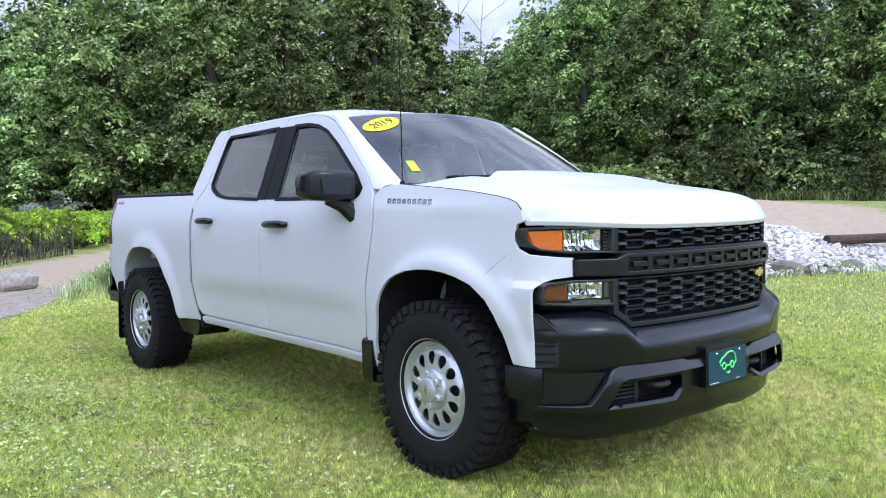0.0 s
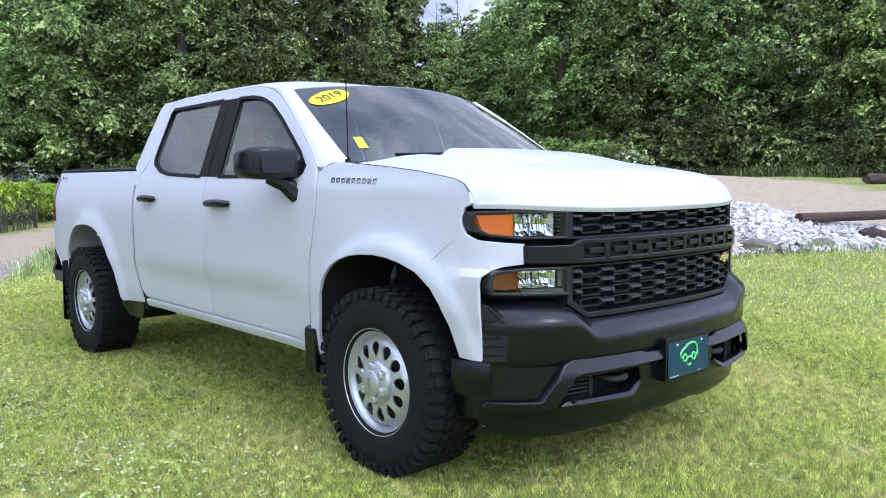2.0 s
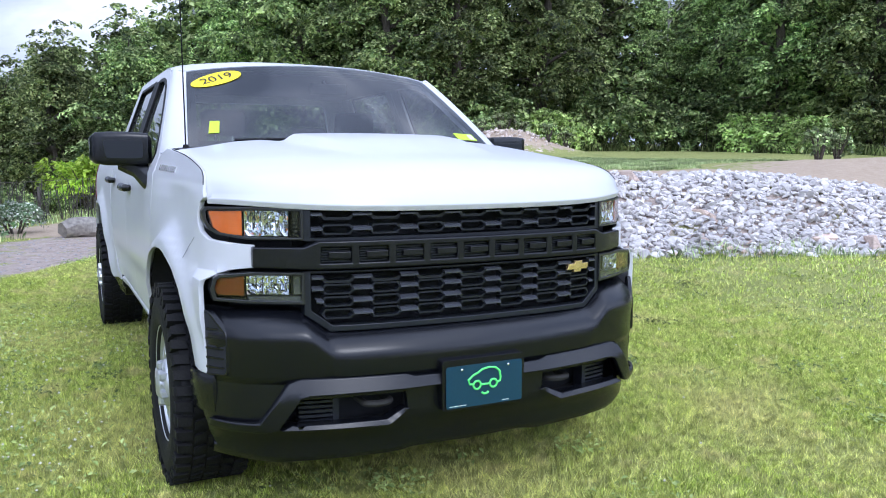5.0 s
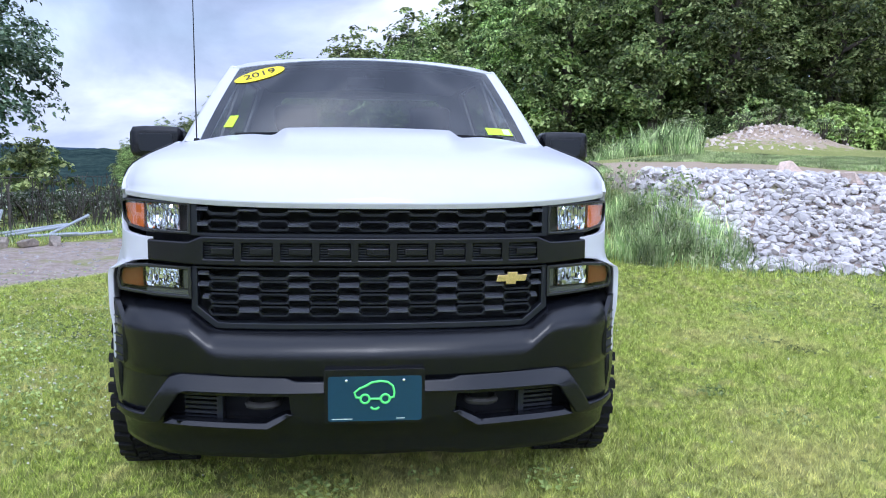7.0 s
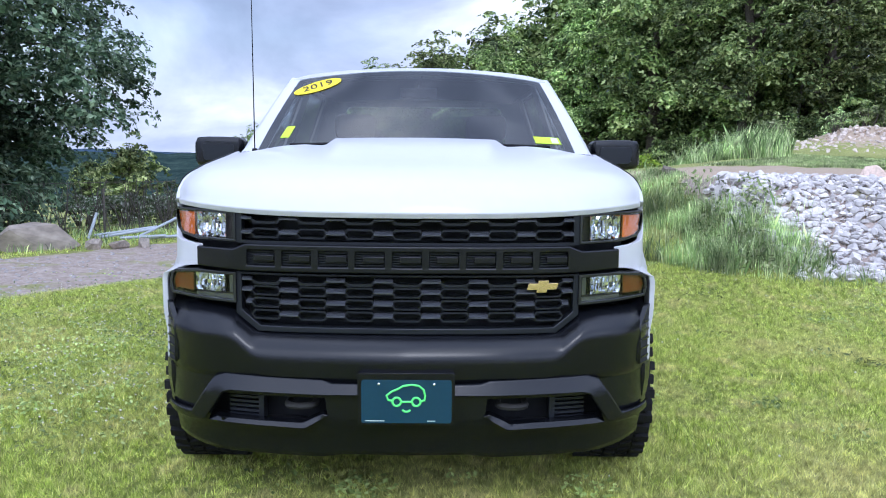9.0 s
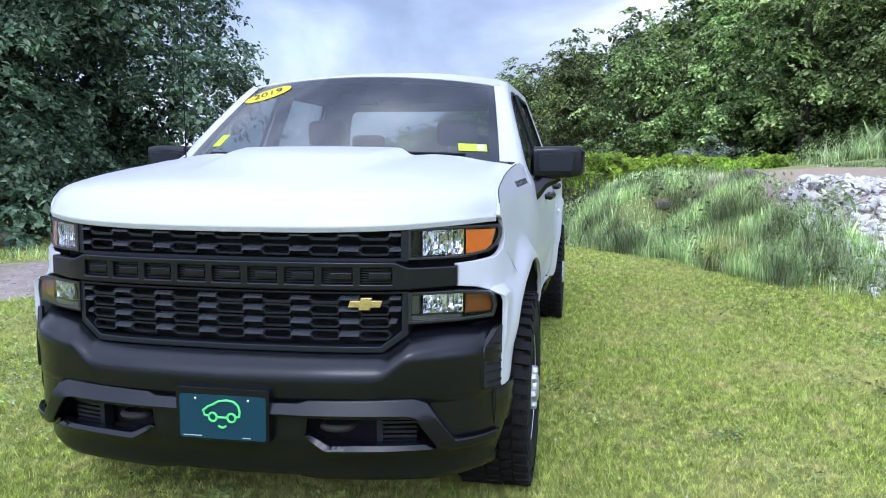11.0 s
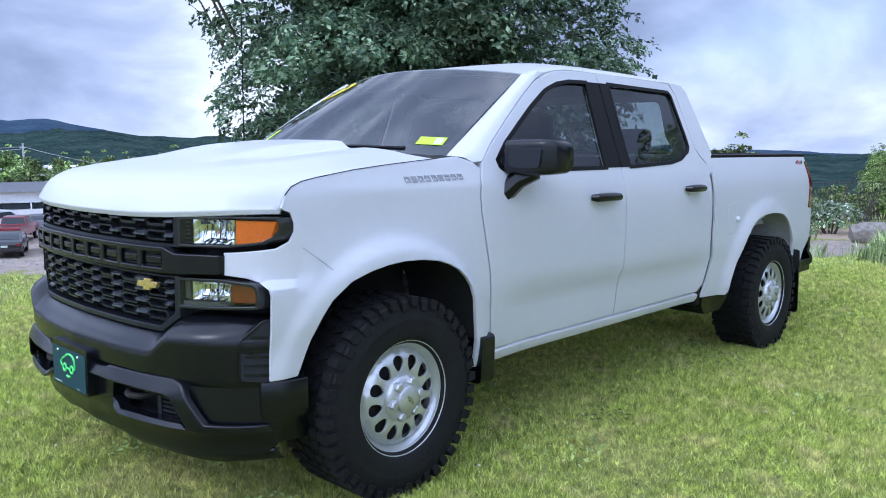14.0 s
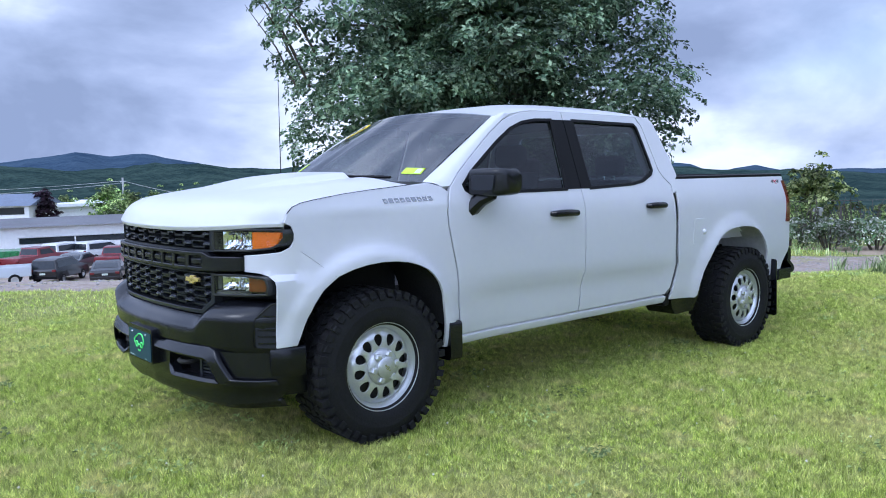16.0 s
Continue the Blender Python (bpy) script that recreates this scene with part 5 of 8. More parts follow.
    # badge on the fender: plain blocks in the size of its lettering
    for k in range(9):
        bm = bmesh.new()
        y0 = 0.070 + k * 0.0375
        z0 = 1.302 + 0.0012 * k
        w = 0.027
        lp = [(y0, z0 - 0.013), (y0 + w, z0 - 0.012), (y0 + w + 0.006, z0 + 0.012), (y0 + 0.006, z0 + 0.012)] if s < 0 else [(y0 + 0.006, z0 - 0.013), (y0 + w + 0.006, z0 - 0.012), (y0 + w, z0 + 0.012), (y0, z0 + 0.012)]
        mid = (y0 + 0.014, z0)
        loops = [lp] if k in (1, 5) else [lp, [(mid[0] - 0.006, z0 - 0.004), (mid[0] + 0.009, z0 - 0.004), (mid[0] + 0.009, z0 + 0.004), (mid[0] - 0.006, z0 + 0.004)]]
        sheet(loops, flank(s, 0.004), lambda p: Vector((-s * 0.006, 0, 0)), 0.03, bm)
        part("fender_badge_bar", bm, BADGEGREY, fd, "silver badge block")
    bm = bmesh.new()
    tube(bm, [(s * (side_x(y, z) + 0.0005), y, z) for y, z in ((-0.455, 1.062), (-0.40, 1.022), (-0.34, 0.975), (-0.285, 0.925))], 0.0011, 5)
    part("fender_seam", bm, SEAM, fd)
    # bed decal
    for ch, dy, m in (("4", -0.052, BADGEDARK), ("X", 0.0, BADGERED), ("4", 0.052, BADGEDARK)):
        yy = 4.335 + dy * (1 if s < 0 else 1) * (-1 if s < 0 else 1)
        r = Matrix(((0, 0, s, 0), (s, 0, 0, 0), (0, 1, 0, 0), (0, 0, 0, 1)))
        loc = Matrix.Translation((s * (side_x(yy, 1.374) + 0.002), yy, 1.372))
        letters("bed_decal", ch, 0.062, m, loc @ r @ Matrix.Rotation(radians(-8), 4, "Y") @ Matrix.Diagonal((1.45, 0.85, 1, 1)), bs, 0.001, "four-by-four decal")
    # tail lamp
    lp = rounded([(4.452, 1.02), (4.535, 1.02), (4.525, 1.19), (4.512, 1.385), (4.462, 1.385), (4.478, 1.20)], 0.015)
    part("tail_lamp", sheet([lp], flank(s, 0.006), lambda p: Vector((-s * 0.10, 0.02, 0)), 0.05), REDLENS, TRUCK, "dark red tail lamp", bevel=0.006)


def mirror_shell(s):
    """A rounded box, deeper towards the body, open side to the rear."""
    bm = bmesh.new()
    secs = []
    for x, y0, y1, z0, z1 in ((0.940, 0.700, 0.83, 1.345, 1.455), (0.960, 0.668, 0.845, 1.322, 1.476), (1.05, 0.672, 0.85, 1.317, 1.480), (1.14, 0.684, 0.855, 1.318, 1.480), (1.192, 0.705, 0.856, 1.326, 1.476), (1.214, 0.745, 0.85, 1.345, 1.455)):
        lp = rounded([(y0, z0), (y1, z0 + 0.004), (y1, z1 - 0.004), (y0, z1)], 0.028, 4)
        secs.append([bm.verts.new((s * x, y, z)) for y, z in lp])
    n = len(secs[0])
    for a, b in zip(secs, secs[1:]):
        for i in range(n):
            bm.faces.new((a[i], a[(i + 1) % n], b[(i + 1) % n], b[i]))
    bm.faces.new(secs[0])
    bm.faces.new(secs[-1])
    return bm


for side in (-1, 1):
    body_side(side)

# bonnet
front_y = curve_of([(0, -0.885), (0.3, -0.868), (0.5, -0.836), (0.63, -0.795), (0.72, -0.745), (0.79, -0.697), (0.85, -0.630), (0.89, -0.565), (0.905, -0.545)])
rise = curve_of([(0, 0), (0.015, 0.14), (0.04, 0.29), (0.08, 0.43), (0.15, 0.56), (0.23, 0.635), (0.44, 0.765), (0.66, 0.87), (1, 1)])


def hood_point(v, s):
    a = abs(v)
    yr = 0.285 - 0.125 * (1 - a * a)
    yf = front_y(a * 0.905)
    y = yf + (yr - yf) * s
    ye = -0.545 + (0.285 + 0.545) * s
    half = side_x(ye, hood_z(ye)) - 0.010 if s > 0.02 else 0.905
    half = min(half, 0.905 + 0.1 * s)
    zf = 1.178 + 0.027 * a ** 6
    ze = hood_z(ye) if s > 0.0 else 1.205
    zc = zf + (1.437 - 0.005 * a - zf) * rise(s)
    k = a ** 3
    z = zc * (1 - k) + ze * k
    x = v * half
    ridge = 0.41 - 0.16 * (1 - s)
    dome = 0.032 * blend(ridge + 0.030, ridge - 0.035, abs(x)) * blend(0.30, 0.80, s)
    z += dome + 0.010 * blend(0.28, 0.9, s) * blend(0.80, 0.62, abs(x)) * blend(0.42, 0.55, abs(x))
    return (x, y, z)


bm = bmesh.new()
ss = [0, 0.008, 0.02, 0.035, 0.055, 0.08, 0.11, 0.15, 0.2, 0.26, 0.33, 0.4, 0.48, 0.56, 0.64, 0.72, 0.8, 0.88, 0.95, 1]
vv = [math.sin(math.pi / 2 * a) * 0.6 + a * 0.4 for a in span(-1, 1, 104)]
thick(bm, [[hood_point(v, s) for v in vv] for s in ss], lambda p: Vector((0, 0.012, -0.022)))
HOOD = part("bonnet", bm, PAINT, TRUCK, "white bonnet with two raised ridges", bevel=0.005, angle=50)

# cowl, windscreen, roof
def screen_point(v, t, out=0.0):
    half = 0.812 - 0.112 * t
    y = 0.43 + 0.68 * t - 0.145 * (1 - v * v) * (1 - 0.15 * t)
    z = 1.398 + 0.425 * t + (0.012 + 0.033 * t) * (1 - v * v) + 0.012 * math.sin(math.pi * t)
    return (v * half, y - out * 0.55, z + out * 0.83)


bm = bmesh.new()
thick(bm, [[screen_point(v, t) for v in span(-1, 1, 24)] for t in span(-0.06, 1, 12)], lambda p: Vector((0, 0.003, -0.004)))
screen = part("windscreen", bm, SCREEN, TRUCK, "windscreen with stickers")
pane(screen, Vector((0, -0.55, 0.83)))
bm = bmesh.new()
for v0, v1, t0, t1 in ((-1, 1, 0.945, 1.0), (-1, -0.945, -0.04, 0.96), (0.945, 1, -0.04, 0.96), (-1, 1, -0.06, 0.02)):
    thick(bm, [[screen_point(v, t, -0.004) for v in span(v0, v1, 20)] for t in span(t0, t1, 10)], lambda p: Vector((0, 0.001, -0.002)))
part("windscreen_border", bm, TRIMBLACK, screen, "black border of the windscreen")
bm = bmesh.new()
thick(bm, [[(v * 0.86, 0.30 + 0.12 * t - 0.135 * (1 - v * v), 1.385 + 0.012 * t + 0.015 * (1 - v * v)) for v in span(-1, 1, 20)] for t in (-0.6, 0, 0.5, 1, 1.4)], lambda p: Vector((0, 0, -0.02)))
part("cowl", bm, TRIMBLACK, TRUCK, "black plastic cowl under the windscreen")
for x0, x1 in ((-0.62, -0.02), (0.05, 0.66)):
    bm = bmesh.new()
    tube(bm, [(x, 0.375 - 0.135 * (1 - (x / 0.86) ** 2), 1.425 + 0.015 * (1 - (x / 0.86) ** 2)) for x in span(x0, x1, 8)], 0.009, 6)
    part("wiper", bm, TRIMBLACK, TRUCK, "black windscreen wiper")

rail_z = curve_of([(1.13, 1.797), (1.20, 1.832), (1.30, 1.852), (1.46, 1.868), (2.54, 1.872), (2.66, 1.872), (2.74, 1.855)])
bm = bmesh.new()
grid = []
rows = [1.20, 1.30, 1.42, 1.6, 1.85, 2.1, 2.35, 2.55, 2.66, 2.72, 2.765]
vv = [-1, -0.985, -0.955, -0.91] + span(-0.84, 0.84, 14) + [0.91, 0.955, 0.985, 1]
for i, y in enumerate([None] + rows):
    r = []
    for v in vv:
        if y is None:
            if abs(v) > 0.95:
                r.append(Vector((math.copysign(0.700 + 0.035 * (abs(v) - 0.95) / 0.05, v), 1.105, 1.825)))
            else:
                r.append(Vector(screen_point(v / 0.95, 1.0)))
        else:
            z0 = rail_z(y)
            x = v * side_x(y, z0)
            crown = (0.062 * blend(1.05, 1.8, y) + 0.022) * (1 - blend(2.45, 2.765, y) * 0.45)
            z = z0 + crown * (1 - abs(v) ** 2.6) + 0.02 * blend(1.0, 0.9, abs(v)) * 0.4
            rear = 0.05 * (v * v) * blend(2.3, 2.765, y)
            r.append(Vector((x, y - rear, z)))
    grid.append(r)
thick(bm, grid, lambda p: Vector((0, 0, -0.03)))
part("roof", bm, PAINT, TRUCK, "white roof panel", angle=50)
bm = bmesh.new()
thick(bm, [[(x, y, 1.80 + 0.03 * (1 - (x / 0.7) ** 2)) for x in span(-0.68, 0.68, 8)] for y in (1.15, 1.9, 2.7)], lambda p: Vector((0, 0, 0.01)))
part("headliner", bm, HEADLINER, TRUCK)
# back of the cab
back = [(-0.90, 0.55), (0.90, 0.55), (0.905, 1.42), (0.745, 1.86), (-0.745, 1.86), (-0.905, 1.42)]
hole = rounded([(-0.66, 1.42), (0.66, 1.42), (0.60, 1.77), (-0.60, 1.77)], 0.05)
rear_of = lambda u, v: (u, 2.775 + 0.085 * blend(1.55, 1.42, v) - 0.10 * max(0, v - 1.42) * 1.2, v)
part("cab_back", sheet([back, hole], rear_of, lambda p: Vector((0, -0.03, 0)), 0.1), PAINT, TRUCK)
pane(part("rear_window", sheet([hole], lambda u, v: (u, rear_of(u, v)[1] - 0.012, v), lambda p: Vector((0, -0.004, 0)), 0.2), SIDEGLASS, TRUCK, "tinted rear window"), Vector((0, 1, 0)))

# tailgate, bed floor, rear bumper
bm = bmesh.new()
box(bm, -0.90, 0.90, 4.46, 4.535, 0.78, 1.43)
part("tailgate", bm, PAINT, TRUCK, bevel=0.02)
bm = bmesh.new()
box(bm, -0.86, 0.86, 4.455, 4.54, 1.43, 1.447)
part("tailgate_cap", bm, TRIMBLACK, TRUCK, "black cap on the tailgate", bevel=0.006)
bm = bmesh.new()
box(bm, -0.80, 0.80, 2.82, 4.46, 0.90, 0.95)
for k in range(11):
    box(bm, -0.72 + k * 0.14, -0.66 + k * 0.14, 2.83, 4.45, 0.95, 0.962)
part("bed_floor", bm, PAINT, TRUCK)
bm = bmesh.new()
grid = [[(x, y + 0.10 * (1 - abs(x / 0.97) ** 4) * k, z) for x in span(-0.965, 0.965, 22)] for y, z, k in ((4.555, 0.785, 0.3), (4.60, 0.775, 0.8), (4.612, 0.70, 1), (4.60, 0.66, 1), (4.665, 0.615, 1), (4.685, 0.585, 1), (4.66, 0.555, 1), (4.56, 0.54, 1), (4.44, 0.50, 0.2))]
thick(bm, grid, lambda p: Vector((0, -0.06, 0)))
for s in (-1, 1):
    box(bm, s * 0.90, s * 0.972, 4.38, 4.60, 0.505, 0.60)
part("rear_bumper", bm, SATIN, TRUCK, "black rear bumper with corner steps", bevel=0.01)

# ---- front of the truck ----
face_y = curve_of([(0, -0.852), (0.3, -0.838), (0.5, -0.812), (0.63, -0.775), (0.72, -0.728), (0.79, -0.682), (0.85, -0.622), (0.90, -0.560), (0.925, -0.510), (0.938, -0.452)])
bump_y = curve_of([(0, -0.918), (0.3, -0.900), (0.5, -0.872), (0.65, -0.838), (0.75, -0.800), (0.82, -0.755), (0.88, -0.695), (0.93, -0.615), (0.955, -0.560), (0.975, -0.46)])


def face(out=0.0):
    return lambda x, z: (x, face_y(abs(x)) - out, z)


def on_bumper(out=0.0):
    return lambda x, z: (x, bump_y(abs(x)) - out, z)


back_y = lambda d: (lambda p: Vector((0, d, 0)))

# dark panel behind the grille
part("radiator_panel", sheet([[(-0.64, 0.72), (0.64, 0.72), (0.64, 1.178), (-0.64, 1.178)]], face(-0.10), back_y(0.01), 0.1), VOID, TRUCK)


def grille_row(z, half, top_only=False):
    """One bar of the grille: small tabs joined by flat six-sided rings."""
    bm = bmesh.new()
    P = 0.1715
    n = int(half / P + 0.5)
    xs = [(k + 0.5) * P for k in range(-n - 1, n + 1)]
    tabs = []
    for xc in xs:
        a, b = max(-half, xc - 0.034), min(half, xc + 0.034)
        if b - a > 0.01:
            tabs.append(thick(bmesh.new(), [[(x, face_y(abs(x)) + dy, z + dz) for x in span(a, b, 3)] for dy, dz in ((0.030, 0.012), (0.004, 0.008), (-0.007, 0.002), (-0.007, -0.003), (0.004, -0.006), (0.030, -0.007))], back_y(0.01)))
    for xc in [k * P for k in range(-n - 1, n + 2)]:
        h = 0.0185
        pts = [(xc - 0.058, z), (xc - 0.045, z + h), (xc + 0.045, z + h), (xc + 0.058, z), (xc + 0.045, z - h), (xc - 0.045, z - h)]
        inner = [(xc - 0.051, z), (xc - 0.040, z + h - 0.006), (xc + 0.040, z + h - 0.006), (xc + 0.051, z), (xc + 0.040, z - h + 0.006), (xc - 0.040, z - h + 0.006)]
        if top_only:
            pts = [(xc - 0.058, z + 0.004), (xc - 0.058, z - 0.004), (xc - 0.045, z - h), (xc + 0.045, z - h), (xc + 0.058, z - 0.004), (xc + 0.058, z + 0.004), (xc + 0.036, z - h + 0.010), (xc - 0.036, z - h + 0.010)]
            inner = None
        if abs(xc) + 0.05 > half:
            continue
        sheet([pts, inner] if inner else [pts], face(-0.004), back_y(0.035), 0.04, bm)
    return bm, tabs


grille = part("grille", sheet([[(-0.63, 1.060), (0.63, 1.060), (0.63, 1.176), (-0.63, 1.176)], [(-0.605, 1.070), (0.605, 1.070), (0.605, 1.166), (-0.605, 1.166)]], face(0.0), back_y(0.05), 0.06),
              GRILLE, TRUCK, "black honeycomb grille")
low = [(-0.63, 0.955), (-0.63, 0.80), (-0.545, 0.738), (0.545, 0.738), (0.63, 0.80), (0.63, 0.955)]
low_in = [(-0.607, 0.945), (-0.607, 0.815), (-0.535, 0.760), (0.535, 0.760), (0.607, 0.815), (0.607, 0.945)]
part("grille_surround", sheet([low, low_in], face(0.004), back_y(0.05), 0.06), GRILLE, grille, bevel=0.004)
for z, half, top in ((1.150, 0.605, True), (1.098, 0.605, False), (0.928, 0.605, True), (0.888, 0.605, False), (0.844, 0.59, False), (0.800, 0.565, False)):
    row, tabs = grille_row(z, half, top)
    bar_ob = part("grille_bar", row, GRILLE, grille)
    for tb in tabs:
        part("grille_tab", tb, TAB, grille)

# cross bar with its nameplate, as plain sunk blocks
bar = [(-0.790, 0.968), (-0.60, 0.962), (0.60, 0.962), (0.790, 0.968), (0.790, 1.040), (0.635, 1.040), (0.585, 1.060), (-0.585, 1.060), (-0.635, 1.040), (-0.790, 1.040)]
holes, fills = [], []
xs = [-0.528 + k * 0.132 for k in range(9)]
for k, x in enumerate(xs):
    w = 0.052
    holes.append([(x - w, 0.984), (x + w, 0.984), (x + w, 1.038), (x - w, 1.038)])
crossbar = part("grille_crossbar", sheet([bar] + holes, face(0.030), back_y(0.05), 0.035), SATIN, TRUCK, "broad black crossbar of the grille", bevel=0.006)
for k, x in enumerate(xs):
    w = 0.052
    bm = bmesh.new()
    for i in range(6):
        z = 0.986 + i * 0.0088
        sheet([[(x - w, z), (x + w, z), (x + w, z + 0.005), (x - w, z + 0.005)]], face(0.012), back_y(0.02), 0.04, bm)
    part("nameplate_rib", bm, GRILLE, crossbar)
    bm = bmesh.new()
    sheet([[(x - w + 0.026, 1.000), (x + w - 0.002, 1.000), (x + w - 0.002, 1.023), (x - w + 0.026, 1.023)]], face(0.029), back_y(0.03), 0.03, bm)
    part("nameplate_block", bm, SATIN, crossbar, bevel=0.003)
# gold badge, a plain slanted cross shape
bm = bmesh.new()
c = (0.488, 0.914)
gold = [(-0.058, -0.012), (-0.020, -0.012), (-0.022, -0.022), (0.016, -0.022), (0.018, -0.012), (0.052, -0.012), (0.060, 0.012), (0.022, 0.012), (0.024, 0.022), (-0.014, 0.022), (-0.016, 0.012), (-0.050, 0.012)]
sheet([[(c[0] + a, c[1] + b) for a, b in gold]], face(0.022), back_y(0.015), 0.03, bm)
part("grille_badge", bm, GOLD, grille, "small gold badge", bevel=0.002)


def facets(s, fy, x0, x1, z0, z1):
    """A bowl of upright mirror facets behind the lamp's cover."""
    rg = random.Random(9)
    bm = bmesh.new()
    n = 13
    zig = [rg.uniform(0.002, 0.005) * (1 if i % 2 else -1) for i in range(n + 1)]
    grid = []
    for v in (0.0, 0.22, 0.5, 0.78, 1.0):
        grid.append([(s * (x0 + (x1 - x0) * i / n), fy(x0 + (x1 - x0) * i / n) + 0.018 + 0.042 * (1 - (2 * i / n - 1) ** 4) * (1 - (2 * v - 1) ** 2 * 0.9) + zig[i] * (1 if v in (0.22, 0.78) else 0.7), z0 + (z1 - z0) * v) for i in range(n + 1)])
    return thick(bm, grid, lambda p: Vector((0, 0.006, 0)))


def mirror_streaks(s, fy, x0, x1, z0, z1):
    """Dark tubes that stand for streaks of reflection in the chrome."""
    rg = random.Random(3)
    bm = bmesh.new()
    x = x0 + 0.006
    while x < x1 - 0.004:
        h0, h1 = rg.uniform(0.04, 0.4), rg.uniform(0.55, 0.96)
        tube(bm, [(s * x, fy(x) + 0.028, z0 + (z1 - z0) * h0), (s * (x + rg.uniform(-0.002, 0.002)), fy(x) + 0.034, z0 + (z1 - z0) * h1)], rg.uniform(0.0008, 0.0022), 4)
        x += rg.uniform(0.009, 0.020)
    return bm


def shield(s, x, y, z):
    bm = bmesh.new()
    box(bm, s * x - 0.007, s * x + 0.007, y, y + 0.03, z - 0.006, z + 0.006)
    tube(bm, [(s * x, y + 0.02, z - 0.03), (s * x, y + 0.02, z + 0.03)], 0.004, 6)
    return bm


def head_lamp(s):
    m = lambda f: (lambda x, z: (s * f(x, z)[0], f(x, z)[1], f(x, z)[2]))
    off = lambda d: (lambda p: Vector((0, d, 0)))
    up = [(0.628, 1.062), (0.80, 1.064), (0.884, 1.078), (0.910, 1.098), (0.923, 1.130), (0.924, 1.160), (0.914, 1.176), (0.80, 1.178), (0.628, 1.172)]
    lamp = part("headlamp", sheet([up, inset(up, 0.010)], m(face(0.006)), off(0.06), 0.05), LAMPBLACK, TRUCK, "headlamp with amber side light", bevel=0.003)
    part("lamp_back", sheet([inset(up, 0.004)], m(face(-0.075)), off(0.01), 0.05), LAMPBLACK, lamp)
    part("reflector", facets(s, face_y, 0.672, 0.803, 1.076, 1.164), REFLECTOR, lamp, "faceted chrome reflector", smooth=False)
    part("reflector_rib", mirror_streaks(s, face_y, 0.672, 0.803, 1.076, 1.164), LAMPBLACK, lamp)
    part("bulb_shield", shield(s, 0.745, face_y(0.745) + 0.020, 1.120), REFLECTOR, lamp)
    bm = bmesh.new()
    for k in range(6):
        sheet([[(0.640, 1.076 + k * 0.0145), (0.657, 1.076 + k * 0.0145), (0.657, 1.083 + k * 0.0145), (0.640, 1.083 + k * 0.0145)]], m(face(-0.018)), off(0.03), 0.05, bm)
    part("lamp_louvre", bm, LAMPBLACK, lamp)
    amb = [(0.812, 1.078), (0.868, 1.082), (0.892, 1.102), (0.904, 1.160), (0.812, 1.163)]
    part("side_light", sheet([amb], m(face(-0.010)), off(0.03), 0.03), AMBER, lamp, "amber side light")
    part("lamp_lens", sheet([inset(up, 0.006)], m(face(0.003)), off(0.003), 0.05), LENS, lamp, "clear lamp cover").visible_shadow = False
    # lower lamp
    dn = [(0.628, 0.838), (0.80, 0.842), (0.912, 0.850), (0.922, 0.89), (0.912, 0.930), (0.895, 0.943), (0.795, 0.953), (0.628, 0.952)]
    fy = curve_of([(0.60, -0.795), (0.70, -0.755), (0.79, -0.705), (0.86, -0.665), (0.94, -0.612)])
    low_face = lambda out: (lambda x, z: (s * x, fy(x) - out, z))
    lamp = part("lower_lamp", sheet([dn, inset(dn, 0.012)], low_face(0.004), off(0.06), 0.05), LAMPBLACK, TRUCK, "lower lamp with smoked cover", bevel=0.003)
    part("lamp_back", sheet([inset(dn, 0.004)], low_face(-0.075), off(0.01), 0.05), LAMPBLACK, lamp)
    part("reflector", facets(s, fy, 0.676, 0.806, 0.872, 0.942), REFLECTOR, lamp, "faceted chrome reflector", smooth=False)
    part("reflector_rib", mirror_streaks(s, fy, 0.676, 0.806, 0.872, 0.942), LAMPBLACK, lamp)
    part("bulb_shield", shield(s, 0.745, fy(0.745) + 0.018, 0.908), REFLECTOR, lamp)
    bm = bmesh.new()
    sheet([[(0.640, 0.850), (0.80, 0.852), (0.80, 0.866), (0.640, 0.866)]], low_face(-0.012), off(0.03), 0.05, bm)
    sheet([[(0.640, 0.872), (0.660, 0.872), (0.660, 0.940), (0.640, 0.940)]], low_face(-0.020), off(0.03), 0.05, bm)
    part("lamp_bezel", bm, LAMPGREY, lamp)
    part("side_light", sheet([[(0.815, 0.868), (0.897, 0.872), (0.905, 0.895), (0.892, 0.932), (0.815, 0.938)]], low_face(-0.014), off(0.03), 0.03), AMBER_DARK, lamp, "dull amber side light")
    part("lamp_lens", sheet([inset(dn, 0.006)], low_face(0.001), off(0.003), 0.05), LENS, lamp, "smoked lamp cover").visible_shadow = False
    # dark box behind the lamps and the corner of the bumper
    bm = bmesh.new()
    thick(bm, [[(s * x, face_y(x) + 0.10 if x < 0.9 else -0.43, z) for x in (0.60, 0.70, 0.80, 0.835)] for z in (0.60, 0.9, 1.17)], off(0.02))
    part("lamp_box", bm, VOID, TRUCK)


for side in (-1, 1):
    head_lamp(side)

